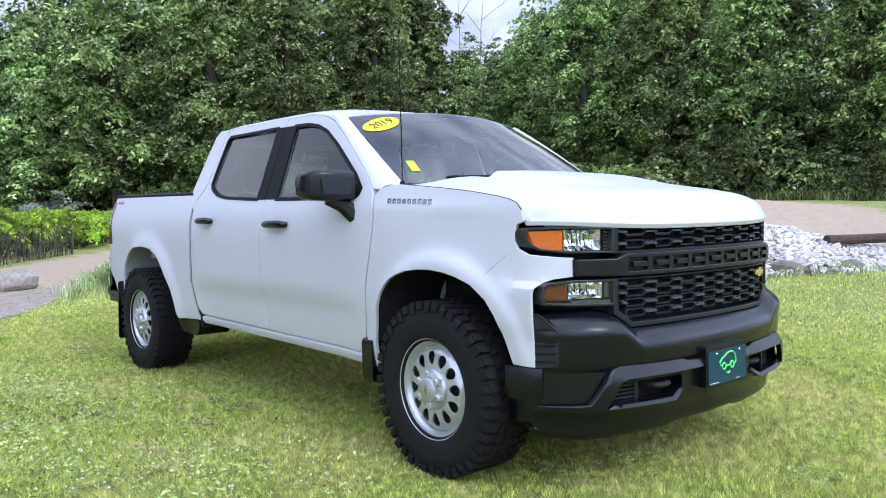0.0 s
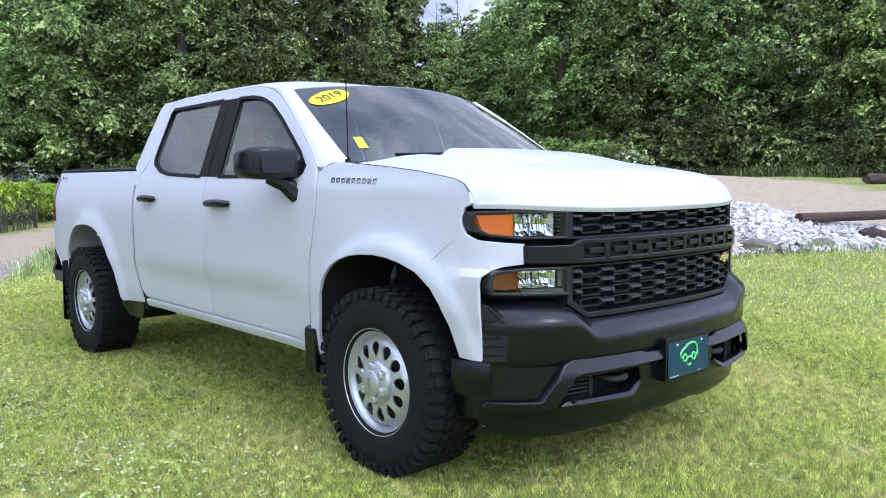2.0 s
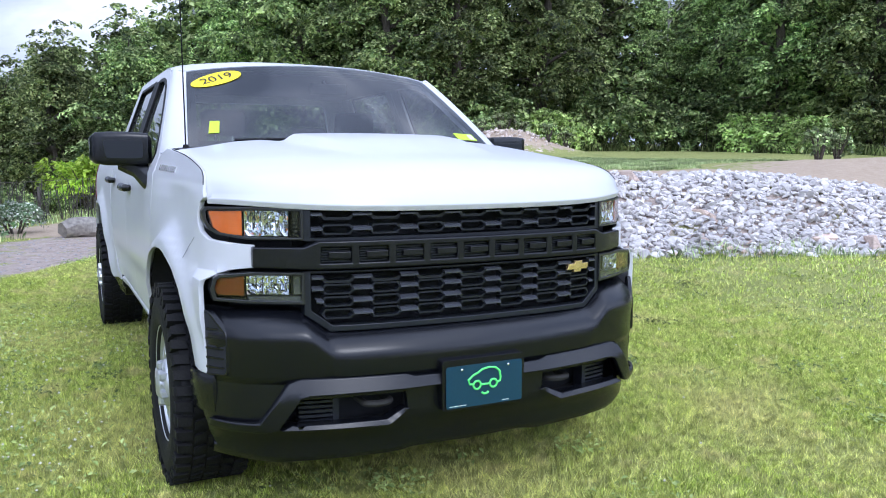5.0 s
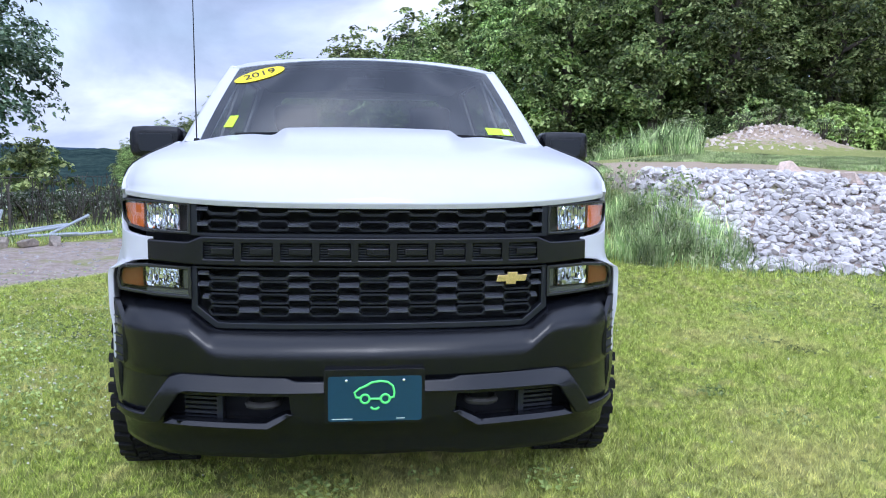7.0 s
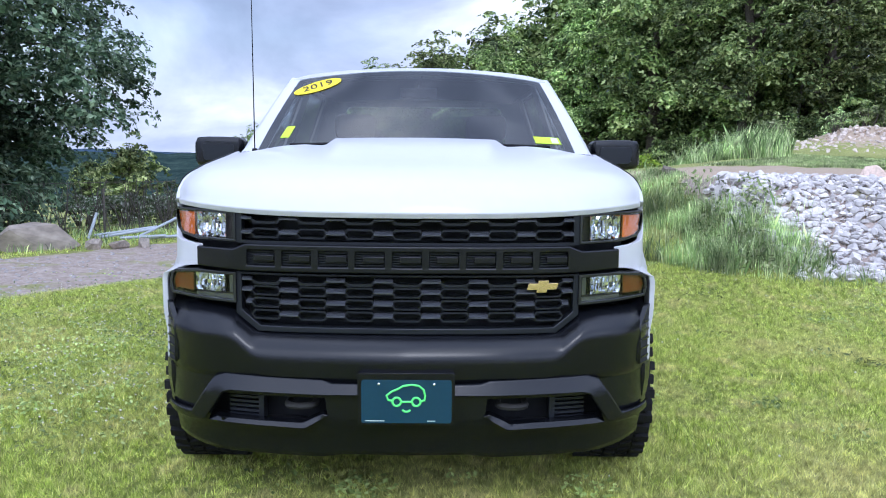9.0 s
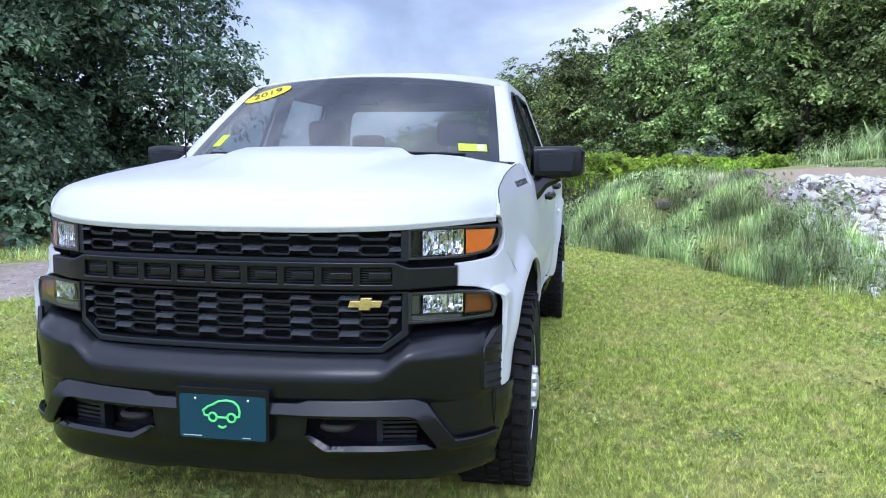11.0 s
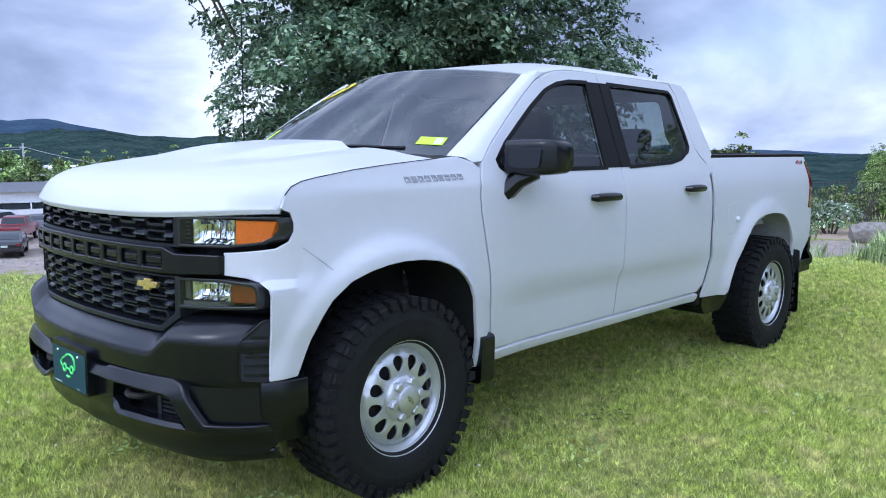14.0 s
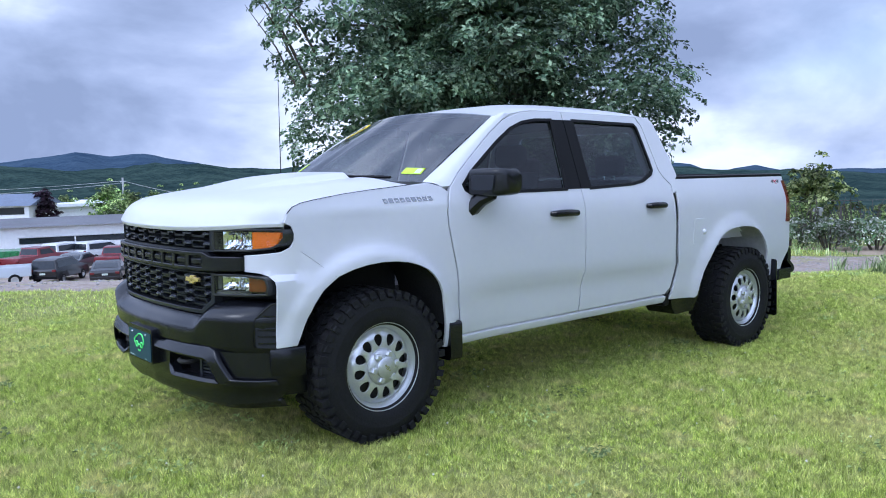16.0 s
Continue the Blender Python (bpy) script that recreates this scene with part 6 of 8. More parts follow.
# bumper
top_z = curve_of([(0, 0.738), (0.50, 0.738), (0.545, 0.744), (0.60, 0.785), (0.64, 0.812), (0.72, 0.818), (0.98, 0.816)])
bm = bmesh.new()
sec = [(0.10, 0.004), (0.075, 0.002), (0.050, -0.010), (0.024, -0.033), (0.006, -0.056), (-0.003, -0.078), (-0.004, -0.10), (0.002, -0.15)]
xs = sorted(set([round(a, 4) for a in span(-0.940, 0.940, 60)] + [s * a for s in (-1, 1) for a in (0.52, 0.545, 0.56, 0.58, 0.60, 0.62, 0.64)]))
grid = []
for dy, dz in sec:
    grid.append([(x, bump_y(abs(x)) + dy * (1.0 if abs(x) < 0.5 else 1.0 + 0.6 * blend(0.5, 0.66, abs(x))), top_z(abs(x)) + dz) for x in xs])
grid.append([(x, bump_y(abs(x)) + 0.004, 0.60) for x in xs])
grid.append([(x, bump_y(abs(x)) + 0.012, 0.570) for x in xs])
grid.append([(x, bump_y(abs(x)) + 0.030, 0.560) for x in xs])
thick(bm, grid, lambda p: Vector((0, 0.03, -0.004)))
bumper = part("front_bumper", bm, SATIN, TRUCK, "satin black front bumper", angle=60)


def low_y(x, z):
    """Lower apron: leans back towards the ground."""
    return bump_y(abs(x)) + 0.016 + 0.030 * blend(0.410, 0.375, z) + 0.10 * max(0, 0.43 - z) ** 1.3 * 3.0


apron = [(-0.960, 0.575), (-0.945, 0.43), (-0.925, 0.36), (-0.905, 0.315), (-0.70, 0.285), (-0.30, 0.287), (-0.26, 0.298), (0.26, 0.298), (0.30, 0.287), (0.70, 0.285), (0.905, 0.315), (0.925, 0.36), (0.945, 0.43), (0.960, 0.575)]
slot = [(-0.292, 0.512), (-0.284, 0.448), (-0.365, 0.404), (-0.735, 0.410), (-0.672, 0.510)]
slots = [slot, [(-x, z) for x, z in slot[::-1]]]
part("bumper_apron", sheet([apron] + slots, lambda x, z: (x, low_y(x, z), z), back_y(0.025), 0.04), SATIN, bumper)
end_x = curve_of([(-0.63, 0.920), (-0.60, 0.936), (-0.57, 0.952), (-0.54, 0.962), (-0.50, 0.968), (-0.46, 0.970)])
vent_x = curve_of([(-0.69, 0.884), (-0.65, 0.910), (-0.615, 0.931), (-0.60, 0.938)])
for s in (-1, 1):
    # raised frame round the tow-hook opening
    band = [(-0.165, 0.572), (-0.265, 0.572), (-0.300, 0.583), (-0.660, 0.588), (-0.705, 0.575), (-0.745, 0.520), (-0.800, 0.438), (-0.935, 0.432), (-0.940, 0.398), (-0.785, 0.398), (-0.742, 0.412), (-0.668, 0.520), (-0.640, 0.528), (-0.300, 0.528), (-0.165, 0.530)]
    lp = [(x if s < 0 else -x, z) for x, z in band]
    part("bumper_band", sheet([lp], lambda x, z: (x, low_y(x, z) - 0.014 - 0.42 * min(0.06, max(0.0, 0.588 - z)), z), back_y(0.03), 0.025), SATIN, bumper, bevel=0.010)
    lip = [(-0.735, 0.408), (-0.365, 0.402), (-0.276, 0.448), (-0.300, 0.456), (-0.372, 0.424), (-0.700, 0.426)]
    lp = [(x if s < 0 else -x, z) for x, z in lip]
    part("slot_lip", sheet([lp], lambda x, z: (x, low_y(x, z) - 0.010 - 0.7 * max(0.0, 0.44 - z), z), back_y(0.05), 0.02), SATIN, bumper, bevel=0.006)
    part("slot_back", sheet([[(s * a, z) for a, z in ((0.26, 0.39), (0.76, 0.39), (0.76, 0.53), (0.26, 0.53))]], lambda x, z: (x, low_y(x, z) + 0.11, z), back_y(0.01), 0.08), VOID, bumper)
    bm = bmesh.new()
    for z in (0.392, 0.532):
        thick(bm, [[(s * x, low_y(x, z) + d, z) for x in span(0.25, 0.77, 8)] for d in (0.028, 0.125)], lambda p: Vector((0, 0, 0.006)))
    for x in (0.25, 0.77):
        thick(bm, [[(s * x, low_y(x, z) + d, z) for z in (0.392, 0.46, 0.538)] for d in (0.028, 0.125)], lambda p: Vector((s * 0.006, 0, 0)))
    part("slot_box", bm, VOID, bumper)
    bm = bmesh.new()
    for k in range(5):
        z = 0.418 + k * 0.017
        sheet([[(s * a, zz) for a, zz in ((0.545, z), (0.66, z), (0.66, z + 0.009), (0.545, z + 0.009))]], lambda x, z: (x, low_y(x, z) + 0.035, z), back_y(0.04), 0.05, bm)
    sheet([[(s * a, zz) for a, zz in ((0.525, 0.405), (0.545, 0.405), (0.545, 0.51), (0.525, 0.51))]], lambda x, z: (x, low_y(x, z) + 0.03, z), back_y(0.06), 0.05, bm)
    part("slot_louvre", bm, GRILLE, bumper)
    bm = bmesh.new()
    hook = [(0.385 + 0.050 * math.cos(a), -0.83 - 0.035 * math.sin(a), 0.475) for a in span(0, math.pi, 10)]
    hook = [(0.435, -0.74, 0.475)] + hook + [(0.335, -0.74, 0.475)]
    tube(bm, [(s * x, y, z) for x, y, z in hook], 0.013, 8)
    part("tow_hook", bm, UNDER, bumper, "black steel tow hook")
    # louvred vent at the corner
    bm = bmesh.new()
    lp = rounded([(-0.690, 0.598), (-0.600, 0.592), (-0.600, 0.812), (-0.622, 0.806), (-0.690, 0.735)], 0.015)
    sheet([lp], lambda y, z: (s * (vent_x(y) + 0.001), y, z), lambda p: Vector((-s * 0.02, 0, 0)), 0.04, bm)
    vent = part("corner_vent", bm, VOID, bumper)
    bm = bmesh.new()
    lp2 = inset(lp, -0.007)
    sheet([lp2, lp], lambda y, z: (s * (vent_x(y) + 0.004), y, z), lambda p: Vector((-s * 0.02, 0, 0)), 0.04, bm)
    for k in range(5):
        z = 0.615 + k * 0.034
        w = -0.680 if k < 4 else -0.660
        sheet([[(w, z), (-0.605, z - 0.004), (-0.605, z + 0.004), (w, z + 0.006)]], lambda y, z: (s * (vent_x(y) + 0.006), y, z), lambda p: Vector((-s * 0.012, 0, 0)), 0.04, bm)
    part("vent_louvre", bm, SATIN, vent, bevel=0.002)
    bm = bmesh.new()
    thick(bm, [[(s * (end_x(y) + 0.004 - d), y + 0.06 * max(0, 0.5 - z) + 0.5 * d, z) for y in (-0.63, -0.60, -0.57, -0.54, -0.50, -0.46)] for z, d in ((0.586, 0.004), (0.578, 0.0), (0.52, 0.0), (0.452, 0.006), (0.440, 0.012), (0.430, 0.042), (0.38, 0.056), (0.33, 0.075))], lambda p: Vector((-s * 0.03, 0, 0)))
    part("bumper_end", bm, SATIN, bumper)
# soft lip under the apron
bm = bmesh.new()
thick(bm, [[(x, low_y(x, 0.30) + 0.012 + dy, z + 0.012 * blend(0.24, 0.30, abs(x)) * -1 + 0.012 + 0.02 * blend(0.7, 0.92, abs(x))) for x in span(-0.915, 0.915, 40)] for dy, z in ((-0.006, 0.305), (-0.012, 0.298), (0.006, 0.268), (0.02, 0.262))], lambda p: Vector((0, 0.02, 0)))
part("air_dam", bm, SATIN, bumper)

# number plate on its holder; its emblem as a plain outline
holder = part("plate_holder", sheet([rounded([(-0.170, 0.428), (0.172, 0.428), (0.174, 0.618), (-0.172, 0.618)], 0.012)], lambda x, z: (x, -0.934 - 0.12 * (0.43 - z) * -0.12, z), back_y(0.05), 0.06), SATIN, bumper, "black plate holder", bevel=0.006)
part("number_plate", sheet([rounded([(-0.157, 0.438), (0.162, 0.438), (0.162, 0.594), (-0.157, 0.594)], 0.010)], lambda x, z: (x, -0.939, z), back_y(0.003), 0.06), PLATEBLUE, holder, "dark blue plate with a green emblem")
bm = bmesh.new()
ring = lambda cx, cz, r, a0=0, a1=2 * math.pi: [(cx + r * math.cos(a), -0.941, cz + r * math.sin(a)) for a in span(a0, a1, 18)]
carline = [(-0.046, 0.520), (-0.062, 0.522), (-0.068, 0.538), (-0.050, 0.553), (-0.028, 0.562), (-0.010, 0.573), (0.020, 0.578), (0.046, 0.574), (0.063, 0.560), (0.068, 0.538), (0.066, 0.522), (0.052, 0.518)]
tube(bm, [(x, -0.941, z) for x, z in carline], 0.0042, 6)
tube(bm, [(x, -0.941, 0.516) for x in (-0.018, 0.022)], 0.0042, 6)
tube(bm, ring(-0.032, 0.516, 0.015), 0.0042, 6)
tube(bm, ring(0.037, 0.516, 0.015), 0.0042, 6)
tube(bm, ring(0.002, 0.497, 0.017, math.pi * 1.2, math.pi * 1.8), 0.0042, 6)
part("plate_emblem", bm, PLATEGREEN, holder, "green outline emblem")
for x in (-0.095, 0.10):
    bm = bmesh.new()
    bmesh.ops.create_uvsphere(bm, u_segments=10, v_segments=6, radius=0.006, matrix=Matrix.Translation((x, -0.941, 0.580)))
    part("plate_screw", bm, CHROME, holder, "bright plate screw")
bm = bmesh.new()
for x0, x1 in ((-0.145, -0.075), (0.075, 0.105)):
    sheet([[(x0, 0.4445), (x1, 0.4445), (x1, 0.4475), (x0, 0.4475)]], lambda x, z: (x, -0.9395, z), back_y(0.002), 0.06, bm)
part("plate_print_bar", bm, PALE, holder)

# stickers on the windscreen
def sticker_on(name, material, pts, out, label):
    inv = lambda u, v: screen_point(u, v, out)
    return part(name, sheet([pts], inv, lambda p: Vector((0, 0.0005, -0.0008)), 0.04), material, screen, label)


oval = [(-0.795 + 0.185 * math.cos(a) * 0.94, 0.825 + 0.10 * math.sin(a)) for a in span(0, 2 * math.pi, 36)[:-1]]
c0 = Vector((-0.795, 0.825))
oval = [(c0.x + 0.175 * math.cos(a) - 0.030 * math.sin(a), c0.y + 0.075 * math.cos(a) + 0.080 * math.sin(a)) for a in span(0, 2 * math.pi, 36)[:-1]]
ov = sticker_on("year_sticker", YELLOW, oval, 0.004, "oval yellow year sticker")
p0 = Vector(screen_point(c0.x, c0.y, 0.006))
du = (Vector(screen_point(c0.x + 0.05, c0.y + 0.0215, 0.006)) - p0).normalized()
dn = Vector((-0.12, -0.55, 0.83))
dn = (dn - du * dn.dot(du)).normalized()
dv = dn.cross(du)
m = Matrix(((du.x, dv.x, dn.x, p0.x), (du.y, dv.y, dn.y, p0.y), (du.z, dv.z, dn.z, p0.z), (0, 0, 0, 1)))
letters("year", "2019", 0.085, INK, m @ Matrix.Diagonal((1.05, 0.95, 1, 1)), screen, 0.0006, "dark figures of the year")
sticker_on("lime_sticker", YELLOWGREEN, [(-0.885, 0.145), (-0.825, 0.145), (-0.815, 0.275), (-0.872, 0.275)], 0.003, "square lime sticker")
sticker_on("inspection_sticker", YELLOWGREEN, [(0.76, 0.10), (0.93, 0.10), (0.925, 0.175), (0.755, 0.175)], 0.003, "lime and pale inspection sticker")
sticker_on("inspection_print", PALE, [(0.87, 0.11), (0.915, 0.11), (0.912, 0.165), (0.868, 0.165)], 0.004, "pale printed square")
bm = bmesh.new()
tube(bm, [(-0.820, 0.432, 1.385), (-0.821, 0.432, 1.415)], [0.020, 0.012], 10)
tube(bm, [(-0.821, 0.432, 1.40), (-0.826, 0.43, 2.19)], [0.0035, 0.0022], 6)
part("aerial", bm, TRIMBLACK, TRUCK, "thin black whip aerial")

# ---- wheels, underbody and cabin of the truck ----
def make_wheel():
    """A steel wheel with twelve openings; local z is the axle, outwards."""
    wheel = empty("wheel", Matrix(), "off-road tyre on a silver steel wheel")
    wheel.parent = TRUCK
    R = 0.420
    bm = bmesh.new()
    prof = [(0.222, -0.125), (0.235, -0.138), (0.27, -0.146), (0.33, -0.147), (0.375, -0.138), (0.402, -0.118), (0.409, -0.06), (0.411, 0.0), (0.409, 0.06), (0.402, 0.118), (0.375, 0.138), (0.345, 0.146), (0.330, 0.1485), (0.326, 0.1495), (0.322, 0.1485), (0.30, 0.1492), (0.285, 0.1485), (0.27, 0.146), (0.248, 0.139), (0.236, 0.130), (0.226, 0.118), (0.215, 0.0)]
    lathe(bm, prof, 72)
    tyre = part("tyre", bm, RUBBER, wheel, "black off-road tyre", angle=40)
    # tread: shoulder lugs and staggered inner blocks
    bm = bmesh.new()
    rnd = random.Random(4)

    def block(a, w, z0, z1, r0, r1, skew=0.0, taper=0.9):
        vs = []
        for r, tp in ((r0, 1.0), (r1, taper)):
            for sa, z in ((-1, z0), (1, z0), (1, z1), (-1, z1)):
                ang = a + sa * w * tp / 2 + skew * (z - (z0 + z1) / 2)
                vs.append(bm.verts.new((r * math.cos(ang), r * math.sin(ang), z)))
        for q in ((0, 3, 2, 1), (4, 5, 6, 7), (0, 1, 5, 4), (1, 2, 6, 5), (2, 3, 7, 6), (3, 0, 4, 7)):
            bm.faces.new([vs[i] for i in q])
    N = 44
    for k in range(N):
        a = 2 * math.pi * k / N
        st = 2 * math.pi / N
        for sg in (-1, 1):
            ph = 0.5 * st * (sg > 0)
            block(a + ph, st * 0.66, sg * 0.086, sg * (0.140 if k % 2 else 0.146), 0.392, R, 0.25 * sg)
            lug = 0.368 if k % 2 else 0.384
            vs = []
            for r, z in ((0.412, 0.137), (0.400, 0.146), (lug, 0.149), (lug - 0.006, 0.147)):
                for sa in (-1, 1):
                    ang = a + ph + sa * st * 0.29
                    vs.append(bm.verts.new((r * math.cos(ang), r * math.sin(ang), sg * z)))
            vs += [bm.verts.new((0.37 * math.cos(a + ph + sa * st * 0.29), 0.37 * math.sin(a + ph + sa * st * 0.29), sg * 0.12)) for sa in (-1, 1)]
            for q in ((0, 1, 3, 2), (2, 3, 5, 4), (4, 5, 7, 6), (6, 7, 9, 8), (8, 9, 1, 0)):
                bm.faces.new([vs[i] for i in q])
            bm.faces.new([vs[i] for i in (0, 2, 4, 6, 8)])
            bm.faces.new([vs[i] for i in (9, 7, 5, 3, 1)])
            block(a + 0.25 * st * sg, st * 0.60, sg * 0.034, sg * 0.078, 0.395, R, -0.9 * sg)
        block(a, st * 0.7, -0.026, 0.026, 0.395, R, 0.8 if k % 2 else -0.8)
    part("tread", bm, RUBBER, tyre, "deep block tread", smooth=False)
    # rim barrel and lip
    bm = bmesh.new()
    lathe(bm, [(0.244, 0.134), (0.247, 0.129), (0.241, 0.120), (0.226, 0.112), (0.214, 0.092), (0.205, 0.05), (0.203, -0.10), (0.196, -0.10), (0.197, 0.05), (0.204, 0.080), (0.212, 0.096), (0.222, 0.104), (0.2235, 0.116), (0.232, 0.121), (0.238, 0.133)], 64)
    rim = part("rim", bm, STEEL, wheel, "silver steel rim", angle=50)
    # disc with openings
    loops = [[(0.205 * math.cos(a), 0.205 * math.sin(a)) for a in span(0, 2 * math.pi, 72)[:-1]], [(0.052 * math.cos(a), 0.052 * math.sin(a)) for a in span(0, 2 * math.pi, 24)[:-1]]]
    for k in range(12):
        t = 2 * math.pi * k / 12
        lp = []
        for a in span(0, 2 * math.pi, 16)[:-1]:
            rr, tt = 0.146 + 0.033 * math.cos(a), (0.0245 + 0.0095 * math.cos(a)) * math.sin(a)
            lp.append((rr * math.cos(t) - tt * math.sin(t), rr * math.sin(t) + tt * math.cos(t)))
        loops.append(lp)
    hz = curve_of([(0.0, 0.112), (0.085, 0.112), (0.105, 0.120), (0.140, 0.121), (0.172, 0.114), (0.188, 0.106), (0.196, 0.088), (0.21, 0.080)])
    bm = sheet(loops, lambda u, v: (u, v, hz(math.hypot(u, v))), lambda p: Vector((0, 0, -0.012)), 0.018)
    part("wheel_disc", bm, STEEL, wheel, "silver steel disc with twelve round openings", bevel=0.003, angle=45)
    bm = bmesh.new()
    lathe(bm, [(0.100, 0.108), (0.098, 0.126), (0.088, 0.136), (0.060, 0.142), (0.058, 0.156), (0.050, 0.163), (0.002, 0.165), (0.002, 0.108)], 48)
    cap = part("hub_cap", bm, STEEL, wheel, "silver hub cap with six nut covers", angle=40)
    for k in range(6):
        a = 2 * math.pi * k / 6
        bm = bmesh.new()
        lathe(bm, [(0.023, 0.125), (0.021, 0.152), (0.015, 0.158), (0.002, 0.158), (0.002, 0.125)], 6, Matrix.Translation((0.074 * math.cos(a), 0.074 * math.sin(a), 0)))
        part("nut_cover", bm, STEEL, cap, bevel=0.002)
    bm = bmesh.new()
    filled([[(a * 0.42, b * 0.42) for a, b in gold]], lambda u, v: (u, v, 0.168), lambda p: Vector((0, 0, -0.003)), bm)
    part("hub_badge", bm, BADGEGREY, cap)
    bm = bmesh.new()
    lathe(bm, [(0.190, -0.02), (0.190, 0.066), (0.05, 0.066), (0.05, -0.02)], 40)
    part("brake_disc", bm, UNDER, wheel)
    return wheel


first = make_wheel()
turn = 0
for s in (-1, 1):
    for y in (0.0, 3.745):
        m = Matrix.Translation((s * 0.878, y, 0.415)) @ Matrix.Rotation(s * radians(90), 4, "Y") @ Matrix.Rotation(radians(17 * turn + 5), 4, "Z")
        if turn == 0:
            first.matrix_local = m
        else:
            copy_thing(first, m)
        turn += 1

bm = bmesh.new()
for s in (-1, 1):
    box(bm, s * 0.40, s * 0.50, -0.6, 4.4, 0.42, 0.56)
for y in (0.0, 3.745):
    tube(bm, [(-0.75, y, 0.41), (0.75, y, 0.41)], 0.05, 10)
    bmesh.ops.create_uvsphere(bm, u_segments=14, v_segments=8, radius=0.15, matrix=Matrix.Translation((0.15, y, 0.41)))
for y in (-0.3, 1.0, 2.4, 3.2):
    box(bm, -0.45, 0.45, y, y + 0.12, 0.43, 0.52)
tube(bm, [(0.2, 0.1, 0.42), (0.2, 3.6, 0.42)], 0.04, 10)
tube(bm, [(-0.3, 0.5, 0.38), (-0.32, 2.6, 0.38), (-0.5, 4.3, 0.42)], 0.035, 8)
part("chassis", bm, UNDER, TRUCK, "dark steel chassis with axles")
bm = bmesh.new()
box(bm, -0.88, 0.88, -0.45, 2.74, 0.50, 0.54)
part("floor_pan", bm, UNDER, TRUCK)
bm = bmesh.new()
box(bm, -0.52, 0.52, -0.70, 0.45, 0.52, 1.05)
part("engine_bay", bm, VOID, TRUCK)

# cabin
bm = bmesh.new()
grid = [[(x, y - 0.10 * (1 - (x / 0.8) ** 2) * k, z) for x in span(-0.78, 0.78, 16)] for y, z, k in ((0.40, 1.372, 1), (0.62, 1.385, 0.6), (0.86, 1.372, 0.2), (0.92, 1.32, 0), (0.90, 1.10, 0))]
thick(bm, grid, lambda p: Vector((0, 0.02, -0.04)))
box(bm, 0.22, 0.62, 0.80, 0.93, 1.36, 1.425)
part("dashboard", bm, DASH, TRUCK, "dark dashboard")
bm = bmesh.new()
ringm = Matrix.Translation((0.42, 1.06, 1.28)) @ Matrix.Rotation(radians(62), 4, "X")
tube(bm, [ringm @ Vector((0.19 * math.cos(a), 0.19 * math.sin(a), 0)) for a in span(0, 2 * math.pi, 28)], 0.014, 8)
tube(bm, [ringm @ Vector((-0.18, 0, 0)), ringm @ Vector((0, 0, -0.03)), ringm @ Vector((0.18, 0, 0))], 0.02, 6)
tube(bm, [(0.42, 1.06, 1.27), (0.42, 0.86, 1.20)], 0.03, 8)
part("steering_wheel", bm, DASH, TRUCK, "dark steering wheel")


def seat_back(x, y, w, z0, z1, head):
    bm = bmesh.new()
    secs = []
    for t in span(0, 1, 6):
        z = z0 + (z1 - z0) * t
        ww = w * (0.5 - 0.06 * t ** 3)
        yy = y + 0.12 * t
        lp = rounded([(x - ww, yy - 0.06), (x + ww, yy - 0.06), (x + ww, yy + 0.08), (x - ww, yy + 0.08)], 0.05, 3)
        secs.append([bm.verts.new((a, b, z)) for a, b in lp])
    n = len(secs[0])
    for a, b in zip(secs, secs[1:]):
        for i in range(n):
            bm.faces.new((a[i], a[(i + 1) % n], b[(i + 1) % n], b[i]))
    bm.faces.new(secs[0])
    bm.faces.new(secs[-1])
    seat = part("seat", bm, SEATCLOTH, TRUCK, "dark cloth seat", bevel=0.02, angle=60)
    for hx in head:
        bm = bmesh.new()
        box(bm, hx - 0.13, hx + 0.13, y + 0.09, y + 0.19, z1 + 0.03, z1 + 0.19)
        part("headrest", bm, SEATCLOTH, seat, bevel=0.04, angle=60)
        bm = bmesh.new()
        for d in (-0.05, 0.05):
            tube(bm, [(hx + d, y + 0.13, z1 - 0.02), (hx + d, y + 0.13, z1 + 0.05)], 0.008, 6)
        part("headrest_post", bm, CHROME, seat)


seat_back(-0.42, 1.42, 0.54, 0.80, 1.46, (-0.42,))
seat_back(0.42, 1.42, 0.54, 0.80, 1.46, (0.42,))
seat_back(0.0, 2.50, 1.45, 0.80, 1.40, (-0.45, 0.45))
bm = bmesh.new()
box(bm, -0.10, 0.10, 0.80, 0.835, 1.70, 1.755)
tube(bm, [(0, 0.83, 1.73), (0, 0.90, 1.775)], 0.010, 6)
part("rear_view_mirror", bm, TRIMBLACK, TRUCK, "black rear-view mirror", bevel=0.01)

# ---- stones, timber and fence round the lawn ----
STONE_TAN = mat("brown_boulder", (0.30, 0.255, 0.21), 0.9, grain=0.3, scale=8, bump=0.6, stain=0.3)
PEBBLE = mat("grey_pebble", (0.36, 0.33, 0.31), 0.9, grain=0.2, scale=20)
STONE = mat("pale_quarry_stone", (0.51, 0.475, 0.455), 0.85, grain=0.18, scale=14, bump=0.5, stain=0.15)
STONE_PINK = mat("pink_quarry_stone", (0.55, 0.42, 0.34), 0.85, grain=0.18, scale=14, bump=0.5, stain=0.15)
STONE_DARK = mat("dark_stone", (0.17, 0.14, 0.11), 0.9, grain=0.3, scale=10, bump=0.6, stain=0.3)
